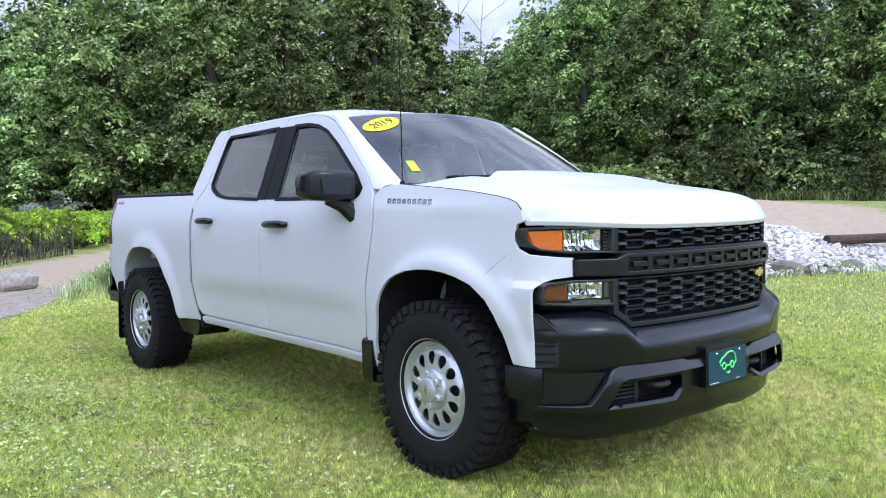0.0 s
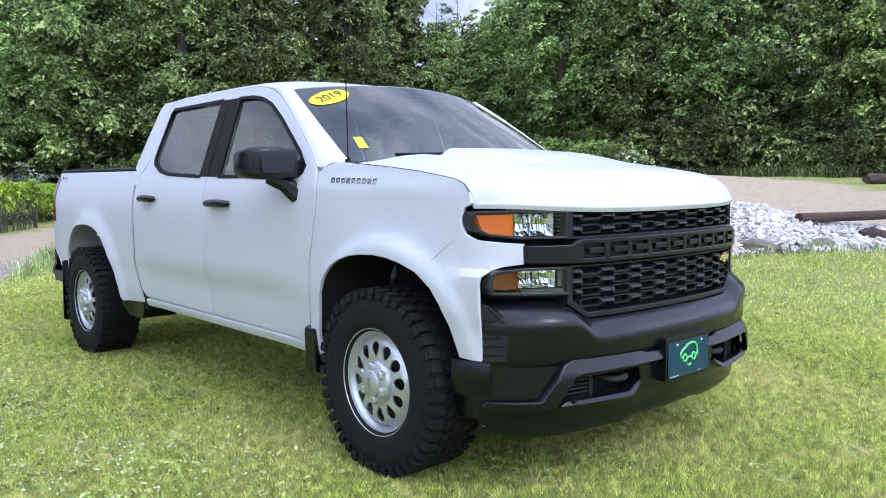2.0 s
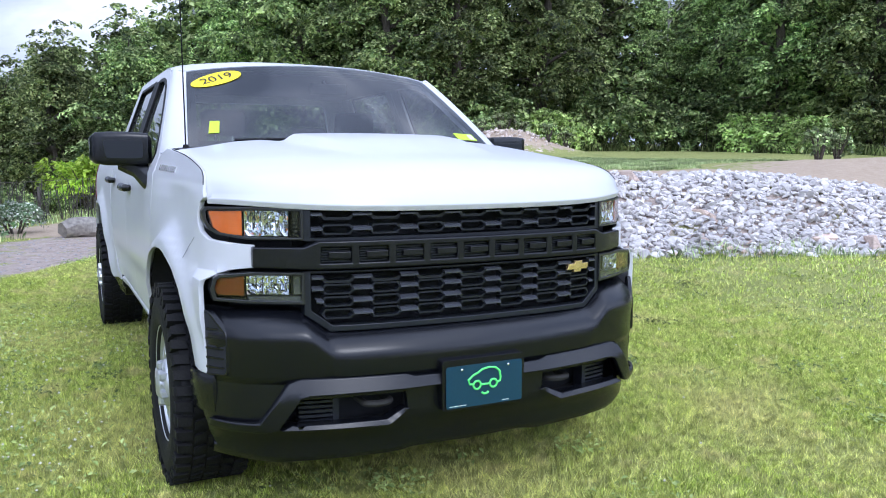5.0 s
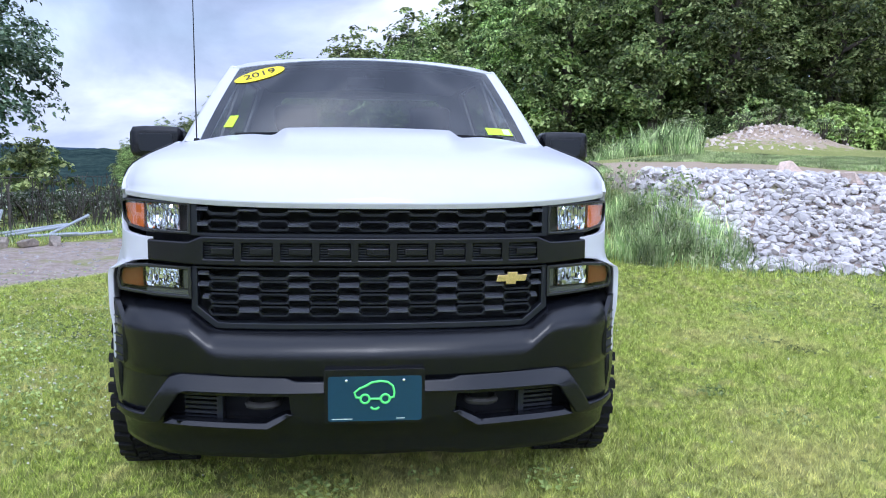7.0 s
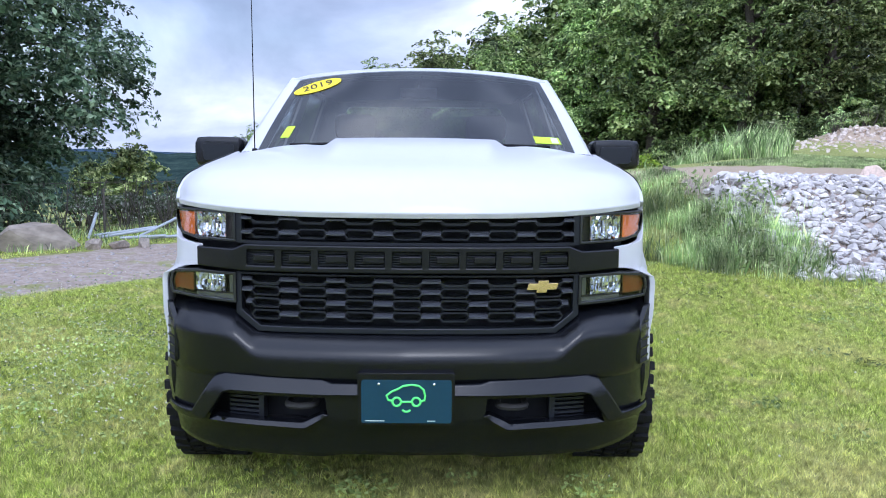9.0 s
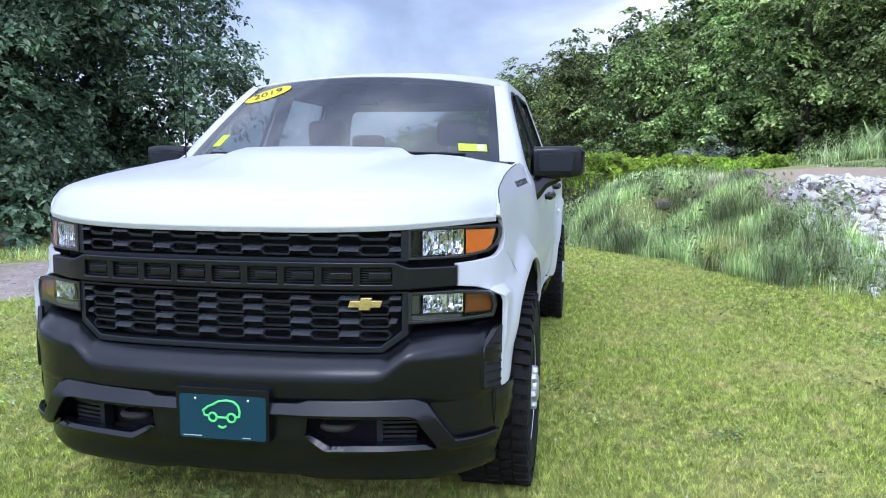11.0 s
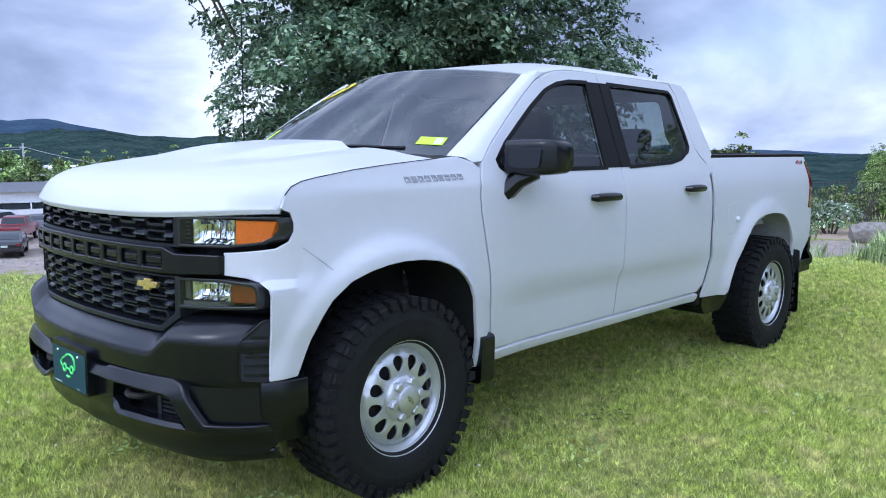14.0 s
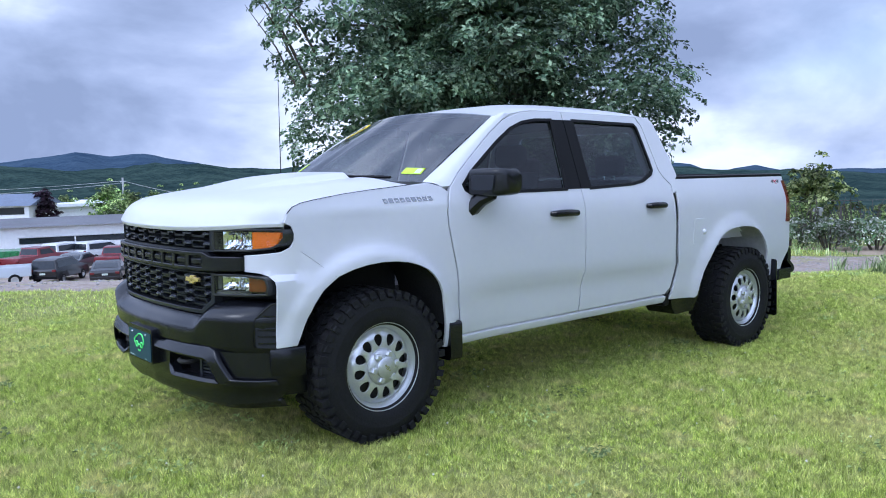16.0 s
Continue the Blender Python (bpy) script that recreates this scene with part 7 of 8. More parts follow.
for stone_mat in (STONE, STONE_PINK):
    nt, nodes, links, b = nodes_of(stone_mat)
    src = b.inputs["Base Color"].links[0].from_socket
    hs, ob, ge, mr = nodes.new("ShaderNodeHueSaturation"), nodes.new("ShaderNodeObjectInfo"), nodes.new("ShaderNodeNewGeometry"), nodes.new("ShaderNodeMapRange")
    ad = nodes.new("ShaderNodeMath")
    ad.operation = "MULTIPLY_ADD"
    links.new(ob.outputs["Random"], ad.inputs[0])
    links.new(ge.outputs["Random Per Island"], ad.inputs[2])
    ad.inputs[1].default_value = 1.0
    mr.inputs[1].default_value, mr.inputs[2].default_value, mr.inputs[3].default_value, mr.inputs[4].default_value = 0.2, 1.8, 0.50, 1.38
    links.new(ad.outputs[0], mr.inputs[0])
    links.new(mr.outputs[0], hs.inputs["Value"])
    links.new(src, hs.inputs["Color"])
    links.new(hs.outputs[0], b.inputs["Base Color"])


def stone_mesh(seed, material, points=15):
    """An angular broken stone, about one metre across before scaling."""
    r = random.Random(seed)
    bm = bmesh.new()
    for _ in range(points):
        d = Vector((r.gauss(0, 1), r.gauss(0, 1), r.gauss(0, 1))).normalized() * r.uniform(0.42, 0.56)
        bm.verts.new((d.x * 1.15, d.y * 0.9, d.z * 0.72))
    hull = bmesh.ops.convex_hull(bm, input=bm.verts[:])
    bmesh.ops.delete(bm, geom=[g for g in hull["geom_interior"] if isinstance(g, bmesh.types.BMVert)], context="VERTS")
    bmesh.ops.recalc_face_normals(bm, faces=bm.faces[:])
    me = bpy.data.meshes.new("stone")
    bm.to_mesh(me)
    bm.free()
    me.materials.append(material)
    return me


stones = [stone_mesh(100 + i, STONE) for i in range(9)] + [stone_mesh(120 + i, STONE_PINK) for i in range(2)]
pile = empty("rock_pile", Matrix(), "bank of pale broken quarry stones beside the lawn", "rocks")
rr = random.Random(77)


def bank_place(u, w):
    s = float(bank_foot(u)) + w
    return 0.528 * s + 0.849 * u, 0.849 * s - 0.528 * u


placed = []
for i in range(11500):
    u, w = rr.uniform(-0.6, 9.0), rr.uniform(-0.2, 2.0)
    if u < 0.85 - 0.95 * w + 0.25 * math.sin(w * 5) or w > 1.85 + 0.25 * math.sin(u * 1.9):
        continue
    if w < 0.15 and rr.random() < 0.5:
        continue
    size = rr.uniform(0.04, 0.115) * (1.5 if rr.random() < 0.10 else 1.0)
    x, y = bank_place(u, w)
    placed.append((u, w, x, y, float(height(x, y)) + rr.uniform(-0.02, 0.06), size, rr.randrange(11) if rr.random() < 0.6 else rr.randrange(9)))
placed.sort(key=lambda p: abs(p[0] - 3.0) + 0.6 * p[1])
loose_v, loose_f = [], []
for k, (u, w, x, y, z, size, kind) in enumerate(placed):
    m = Matrix.Translation((x, y, z)) @ Euler((rr.uniform(-0.6, 0.6), rr.uniform(-0.6, 0.6), rr.uniform(0, 6.28))).to_matrix().to_4x4() @ Matrix.Diagonal((size * rr.uniform(0.9, 1.5), size * rr.uniform(0.8, 1.2), size * rr.uniform(0.8, 1.2), 1))
    if k < 290:
        o = new("stone", stones[kind])
        o.parent = pile
        o.matrix_local = m
    else:
        me = stones[kind]
        base = len(loose_v)
        loose_v += [m @ v.co for v in me.vertices]
        loose_f += [[base + i for i in p.vertices] for p in me.polygons]
me = bpy.data.meshes.new("loose_rubble")
me.from_pydata([tuple(v) for v in loose_v], [], loose_f)
me.materials.append(STONE)
o = new("loose_rubble", me)
o.parent = pile
tagged(o, "", kind="stuff")
for x, y, size, kind in ((5.75, 5.35, 0.55, 9), (4.70, 6.05, 0.6, 10), (5.35, 6.1, 0.75, 9), (7.15, 3.35, 0.55, 10), (7.6, 3.0, 0.6, 9), (6.1, 4.3, 0.42, 10), (8.3, 2.75, 0.5, 1), (5.1, 4.35, 0.32, 2), (5.45, 4.2, 0.36, 3)):
    size *= 0.66
    o = new("boulder", stones[kind])
    o.parent = pile
    o.matrix_local = Matrix.Translation((x, y, float(height(x, y)) + size * 0.12)) @ Matrix.Rotation(x * 3, 4, "Z") @ Matrix.Diagonal((size, size * 0.8, size * 0.75, 1))
dark_stone = stone_mesh(140, STONE_DARK, 22)
for x, y, size in ((7.95, 2.72, 0.42), (3.30, 7.35, 0.30), (2.2, 7.55, 0.26), (9.0, 2.35, 0.35)):
    o = tagged(new("boulder", dark_stone), "dark earthy boulder on the bank", "rock", "dark boulders")
    o.matrix_world = Matrix.Translation((x, y, float(height(x, y)) + size * 0.14)) @ Matrix.Rotation(x * 5, 4, "Z") @ Matrix.Diagonal((size * 1.2, size, size, 1))
# stones on the mound
v, f = [], []
for i in range(240):
    x, y = rr.gauss(12.6, 1.1), rr.gauss(20.9, 0.6)
    size = rr.uniform(0.08, 0.20)
    me = stones[rr.choice((9, 10, 9, 2))]
    m = Matrix.Translation((x, y, float(height(x, y)) - 0.01)) @ Euler((rr.random(), rr.random(), rr.uniform(0, 6))).to_matrix().to_4x4() @ Matrix.Scale(size, 4)
    b0 = len(v)
    v += [m @ q.co for q in me.vertices]
    f += [[b0 + i for i in p.vertices] for p in me.polygons]
MOUND = mat("pale_pink_rubble", (0.62, 0.52, 0.45), 0.9, grain=0.2, scale=14, bump=0.4, stain=0.2)
me = bpy.data.meshes.new("mound_stones")
me.from_pydata([tuple(q) for q in v], [], f)
me.materials.append(MOUND)
tagged(new("mound_stones", me), "pinkish stones on the earth mound", "rocks", kind="stuff")
# boulders beyond the track
for x, y, size, kind, sx in ((-5.65, 7.95, 0.72, 9, 1.9), (-4.98, 8.35, 0.30, 1, 1.1), (-4.70, 8.55, 0.34, 10, 1.3), (-4.38, 8.75, 0.28, 2, 1.5), (-7.9, 7.5, 0.8, 3, 1.5)):
    me = stones[kind].copy()
    me.materials.clear()
    me.materials.append(STONE_TAN)
    o = tagged(new("boulder", me), "large brown boulder beside the gravel track" if size > 0.7 else "grey boulder beside the gravel track", "rock", "boulders by the track")
    o.matrix_world = Matrix.Translation((x, y, float(height(x, y)) + size * 0.2)) @ Matrix.Rotation(x, 4, "Z") @ Matrix.Diagonal((size * sx, size, size, 1))

# pebbles of the track
x, y = np.random.default_rng(3).uniform(-9, 3, 9000), np.random.default_rng(4).uniform(-1, 14, 9000)
ok = zones(x, y)[0] > 0.6
x, y = x[ok][:1500], y[ok][:1500]
v, f = [], []
for px, py in zip(x, y):
    me = stones[rr.randrange(9)]
    m = Matrix.Translation((px, py, float(height(px, py)))) @ Matrix.Rotation(rr.uniform(0, 6), 4, "Z") @ Matrix.Scale(rr.uniform(0.02, 0.06), 4)
    b0 = len(v)
    v += [m @ q.co for q in me.vertices]
    f += [[b0 + i for i in p.vertices] for p in me.polygons]
me = bpy.data.meshes.new("track_pebbles")
me.from_pydata([tuple(q) for q in v], [], f)
me.materials.append(PEBBLE)
tagged(new("track_pebbles", me), "loose grey pebbles on the gravel track", "gravel", kind="stuff")

# timber beam on two blocks, and weathered logs
WOOD_DARK = mat("weathered_dark_timber", (0.060, 0.035, 0.026), 0.85, grain=0.4, scale=22, bump=0.6, stain=0.3)
WOOD_GREY = mat("grey_driftwood", (0.30, 0.27, 0.235), 0.9, grain=0.3, scale=16, bump=0.8, stain=0.3)
beam = empty("timber_beam", Matrix(), "dark weathered timber beam lying on short blocks", "beam")
bm = bmesh.new()
pts = [Vector((9.62, 2.96, 0.60)).lerp(Vector((15.2, 1.05, 0.66)), t) for t in span(0, 1, 8)]
tube(bm, pts, [0.085, 0.078, 0.080, 0.076, 0.080, 0.074, 0.078, 0.074, 0.07], 10)
part("beam", bm, WOOD_DARK, beam)
for t in (0.04, 0.5, 0.95):
    p = Vector((9.62, 2.96, 0.60)).lerp(Vector((15.2, 1.05, 0.66)), t)
    g = float(height(p.x, p.y))
    bm = bmesh.new()
    box(bm, p.x - 0.10, p.x + 0.10, p.y - 0.10, p.y + 0.10, g - 0.1, p.z - 0.06)
    part("support_block", bm, WOOD_DARK, beam, bevel=0.015)


def log(x, y, length, r, turn, name, label, material, group=""):
    rg = random.Random(int(x * 100))
    bm = bmesh.new()
    n = 9
    pts = [((t - 0.5) * length, 0.05 * math.sin(t * 5), r * 0.75 + 0.03 * math.sin(t * 9)) for t in span(0, 1, n)]
    tube(bm, pts, [r * rg.uniform(0.82, 1.12) * (0.75 if i in (0, n) else 1) for i in range(n + 1)], 12)
    for v in bm.verts:
        v.co += Vector((rg.gauss(0, 0.012), rg.gauss(0, 0.012), rg.gauss(0, 0.012)))
    ob = part(name, bm, material)
    ob.matrix_world = Matrix.Translation((x, y, float(height(x, y)))) @ Matrix.Rotation(turn, 4, "Z")
    return tagged(ob, label, "log", group)


log(-0.35, 12.7, 1.6, 0.19, radians(18), "log", "grey weathered log lying beside the track", WOOD_GREY)
log(23.6, 6.4, 3.0, 0.16, radians(-10), "log", "thin dark log on the far grass", WOOD_DARK)
log(10.6, 2.0, 0.9, 0.11, radians(-30), "log", "short broken dark log in the grass", WOOD_DARK)

# fence with dead vines
WIRE = mat("rusty_fence", (0.085, 0.075, 0.065), 0.8, grain=0.3, scale=30, stain=0.3)
POSTGREY = mat("grey_post", (0.36, 0.36, 0.35), 0.75, grain=0.15, scale=20, stain=0.2)
fence = empty("fence", Matrix(), "low wire fence overgrown with dead vines", "fence")
def fence_at(p, q=5.35):
    return -3.55 + 0.6 * p - 0.8 * q, 4.8 + 0.8 * p + 0.6 * q
for k in range(9):
    p = 1.0 + k * 2.4
    x, y = fence_at(p)
    g = float(height(x, y))
    bm = bmesh.new()
    tube(bm, [(x, y, g - 0.2), (x, y, g + 0.8)], 0.025, 8)
    part("fence_post", bm, WIRE, fence)
bm = bmesh.new()
for k in range(420):
    p = rr.uniform(1.0, 20.2)
    x, y = fence_at(p)
    g = float(height(x, y))
    x2, y2 = fence_at(p + rr.uniform(-0.45, 0.45))
    tube(bm, [(x, y, g), ((x + x2) / 2 + rr.gauss(0, 0.05), (y + y2) / 2 + rr.gauss(0, 0.05), g + 0.45), (x2, y2, g + rr.uniform(0.7, 1.0))], [0.010, 0.008, 0.006], 3)
o = part("dead_vines", bm, WIRE, fence, "tangle of dead vine stems", smooth=False)
tagged(o, kind="stuff")
for h in (0.15, 0.5, 0.92):
    bm = bmesh.new()
    tube(bm, [(*fence_at(p), float(height(*fence_at(p))) + h) for p in span(1.0, 20.2, 16)], 0.006, 4)
    part("fence_wire", bm, WIRE, fence)
bm = bmesh.new()
lathe(bm, [(0.10, -0.2), (0.10, 1.02), (0.13, 1.03), (0.13, 1.12), (0.02, 1.14), (0.02, -0.2)], 16)
o = tagged(part("concrete_post", bm, POSTGREY), "short grey concrete post behind the fence", "post")
o.matrix_world = Matrix.Translation((-5.1, 18.3, float(height(-5.1, 18.3)) - 0.25))
# pipes and boards dumped by the fence
PIPE = mat("grey_plastic_pipe", (0.36, 0.39, 0.43), 0.5, grain=0.08, scale=30, stain=0.1)
for i, (x, y, l, t, tilt) in enumerate(((-4.9, 9.5, 0.9, 0.5, 0.12), (-4.5, 9.7, 0.7, 0.7, 0.4), (-5.4, 9.3, 0.45, 1.2, 1.1), (-4.2, 9.5, 0.8, 0.35, 0.05), (-5.1, 9.9, 1.0, 0.35, 0.12), (-4.6, 9.3, 0.7, 0.2, 0.04))):
    bm = bmesh.new()
    tube(bm, [(-l / 2, 0, 0), (l / 2, 0, 0)], 0.024, 8)
    o = tagged(part("pipe", bm, PIPE), "grey plastic pipe dumped by the fence", "pipe", "dumped pipes")
    o.matrix_world = Matrix.Translation((x, y, float(height(x, y)) + 0.06 + l * 0.5 * math.sin(tilt))) @ Matrix.Rotation(t, 4, "Z") @ Matrix.Rotation(-tilt, 4, "Y")

# ---- the valley: car lot, buildings, hills ----
WALLWHITE = mat("white_cladding", (0.82, 0.83, 0.84), 0.6, grain=0.05, scale=3, stain=0.06)
ROOFGREY = mat("grey_roofing", (0.13, 0.13, 0.14), 0.7, grain=0.15, scale=4, stain=0.15)
ROOFBLUE = mat("blue_grey_roofing", (0.15, 0.18, 0.24), 0.7, grain=0.15, scale=4, stain=0.15)
DARKGLASS = mat("dark_window", (0.02, 0.025, 0.03), 0.15, grain=0.2, scale=4)
CARPAINT = {n: mat(n, c, 0.3, metal=mt, grain=0.03, scale=10, coat=0.5) for n, c, mt in (("black_car_paint", (0.006, 0.006, 0.008), 0.0), ("red_car_paint", (0.20, 0.012, 0.018), 0.2), ("silver_car_paint", (0.52, 0.54, 0.56), 0.5), ("white_car_paint", (0.72, 0.73, 0.74), 0.0), ("grey_car_paint", (0.10, 0.11, 0.12), 0.4), ("green_paint", (0.03, 0.20, 0.06), 0.0))}
LOT = (-47.7, 11.5)


def car(kind, paint, label):
    """A parked car; nose to +y, wheels on z = 0."""
    prof, glass, L = {
        "suv": ([(-2.25, 0.42), (-2.28, 0.95), (-2.15, 1.05), (-2.0, 1.62), (-1.6, 1.70), (0.35, 1.68), (1.15, 1.12), (2.15, 0.95), (2.3, 0.6), (2.25, 0.40)], [(-1.95, 1.08), (-1.85, 1.58), (0.25, 1.58), (0.95, 1.10)], 1.38),
        "sedan": ([(-2.35, 0.40), (-2.40, 0.85), (-2.30, 1.02), (-1.55, 1.08), (-0.95, 1.42), (0.25, 1.44), (1.15, 1.02), (2.25, 0.82), (2.38, 0.5), (2.3, 0.36)], [(-1.40, 1.06), (-0.90, 1.36), (0.20, 1.37), (0.95, 1.03)], 1.42),
        "pickup": ([(-2.7, 0.60), (-2.74, 1.15), (-2.7, 1.25), (-0.75, 1.25), (-0.60, 1.80), (0.65, 1.82), (1.25, 1.28), (2.6, 1.15), (2.7, 0.75), (2.65, 0.55)], [(-0.52, 1.28), (-0.42, 1.70), (0.58, 1.71), (1.02, 1.28)], 1.72)}[kind]
    name = {"suv": "car", "sedan": "car", "pickup": "pickup_truck"}[kind]
    thing = empty(name, Matrix(), label, "car" if kind != "pickup" else "pickup truck", "cars in the lot")
    half = 0.93
    bm = bmesh.new()
    secs = []
    for x, k in ((-half, 0.93), (-half * 0.96, 1.0), (half * 0.96, 1.0), (half, 0.93)):
        secs.append([bm.verts.new((x * (1 - 0.17 * max(0, z - 1.05) / 0.6), y * (1 if abs(x) < half else 0.985), z if abs(x) < half else 0.45 + (z - 0.45) * k)) for y, z in prof])
    n = len(prof)
    for a, b in zip(secs, secs[1:]):
        for i in range(n):
            bm.faces.new((a[i], a[(i + 1) % n], b[(i + 1) % n], b[i]))
    bm.faces.new(secs[0])
    bm.faces.new(secs[-1])
    body = part("body", bm, paint, thing, bevel=0.05, angle=30)
    for s in (-1, 1):
        bm = bmesh.new()
        filled([inset(glass, 0.03)], lambda u, v: (s * (half * (1 - 0.17 * max(0, v - 1.05) / 0.6) * 0.985 + 0.012), u, v), lambda p: Vector((-s * 0.02, 0, 0)), bm)
        part("side_window", bm, DARKGLASS, body)
        for y in (-L, L):
            bm = bmesh.new()
            R = 0.34 if kind != "pickup" else 0.39
            lathe(bm, [(R * 0.6, -0.11), (R * 0.94, -0.11), (R, -0.07), (R, 0.07), (R * 0.94, 0.11), (R * 0.6, 0.11)], 20, Matrix.Translation((s * 0.84, y, R)) @ Matrix.Rotation(radians(90), 4, "Y"))
            w = part("wheel", bm, RUBBER, thing)
            bm = bmesh.new()
            lathe(bm, [(0.02, 0.02), (R * 0.62, 0.02), (R * 0.64, 0.10), (R * 0.58, 0.10), (R * 0.3, 0.06), (0.02, 0.06)], 16, Matrix.Translation((s * 0.84, y, R)) @ Matrix.Rotation(radians(90 * s), 4, "Y"))
            part("rim", bm, STEEL, w)
        bm = bmesh.new()
        zt = 0.98 if kind != "sedan" else 0.86
        box(bm, s * 0.62, s * 0.88, prof[1][0] - 0.02, prof[1][0] + 0.12, zt - 0.10, zt + 0.06)
        part("tail_lamp", bm, REDLENS, thing, "red tail lamp", bevel=0.02)
    rear = {"suv": ((-2.13, 1.10), (-2.02, 1.56)), "sedan": ((-1.52, 1.10), (-1.0, 1.40)), "pickup": ((-0.72, 1.30), (-0.62, 1.72))}[kind]
    frontg = {"suv": ((1.12, 1.14), (0.42, 1.64)), "sedan": ((1.10, 1.05), (0.32, 1.41)), "pickup": ((1.20, 1.32), (0.70, 1.76))}[kind]
    for nm, ((y0, z0), (y1, z1)), d in (("rear_window", rear, -1), ("windscreen", frontg, 1)):
        bm = bmesh.new()
        thick(bm, [[(-0.76, y0 + d * 0.02, z0), (0.76, y0 + d * 0.02, z0)], [(-0.66, y1 + d * 0.02, z1), (0.66, y1 + d * 0.02, z1)]], lambda p: Vector((0, -d * 0.03, 0)))
        part(nm, bm, DARKGLASS, body)
    bm = bmesh.new()
    box(bm, -0.90, 0.90, prof[0][0] - 0.06, prof[0][0] + 0.1, 0.42, 0.62)
    part("rear_bumper", bm, TRIMBLACK if kind != "sedan" else paint, thing, bevel=0.04)
    bm = bmesh.new()
    box(bm, -0.18, 0.18, prof[1][0] - 0.04, prof[1][0] + 0.02, 0.70, 0.82)
    part("number_plate", bm, PALE, thing)
    return thing


def lot_place(ob, az, dist, turn, copy=False):
    x, y = ahead(az, dist, (4.49, -2.51))
    m = Matrix.Translation((x, y, float(height(x, y)))) @ Matrix.Rotation(radians(turn), 4, "Z")
    if copy:
        return copy_thing(ob, m)
    ob.matrix_basis = m
    return ob


suv = lot_place(car("suv", CARPAINT["black_car_paint"], "black sport utility car parked in the lot"), -75.0, 60.5, 48)
sed = lot_place(car("sedan", CARPAINT["black_car_paint"], "black saloon car parked in the lot"), -72.1, 58.5, 66)
lot_place(car("pickup", CARPAINT["silver_car_paint"], "silver pickup truck parked in the lot"), -79.2, 59.5, 165)
red = lot_place(car("pickup", CARPAINT["red_car_paint"], "dark red pickup truck parked in the lot"), -76.3, 68, 35)
lot_place(red, -71.6, 66, 58, True)
wht = lot_place(car("suv", CARPAINT["white_car_paint"], "white car parked in the lot"), -74.4, 74, 30)
for az, d, t in ((-72.4, 74, 20), (-80.5, 68, 60), (-82.6, 64, 55)):
    lot_place(wht, az, d, t, True)
gry = lot_place(car("sedan", CARPAINT["grey_car_paint"], "grey saloon car parked in the lot"), -73.9, 66, 50)
for az, d, t in ((-70.2, 72, 70), (-81.6, 60, 60), (-69.4, 60, 75)):
    lot_place(gry, az, d, t, True)
bm = bmesh.new()
box(bm, -2.6, 2.6, -1.2, 1.2, 0, 1.4)
for k in range(12):
    box(bm, -2.55 + k * 0.44, -2.40 + k * 0.44, -1.26, 1.26, 0.1, 1.3)
skip = tagged(part("container", bm, CARPAINT["green_paint"], None, bevel=0.03), "green steel container beside the building", "container")
skip.matrix_world = Matrix.Translation((*ahead(-78.9, 73, (4.49, -2.51)), -5.65)) @ Matrix.Rotation(radians(60), 4, "Z")


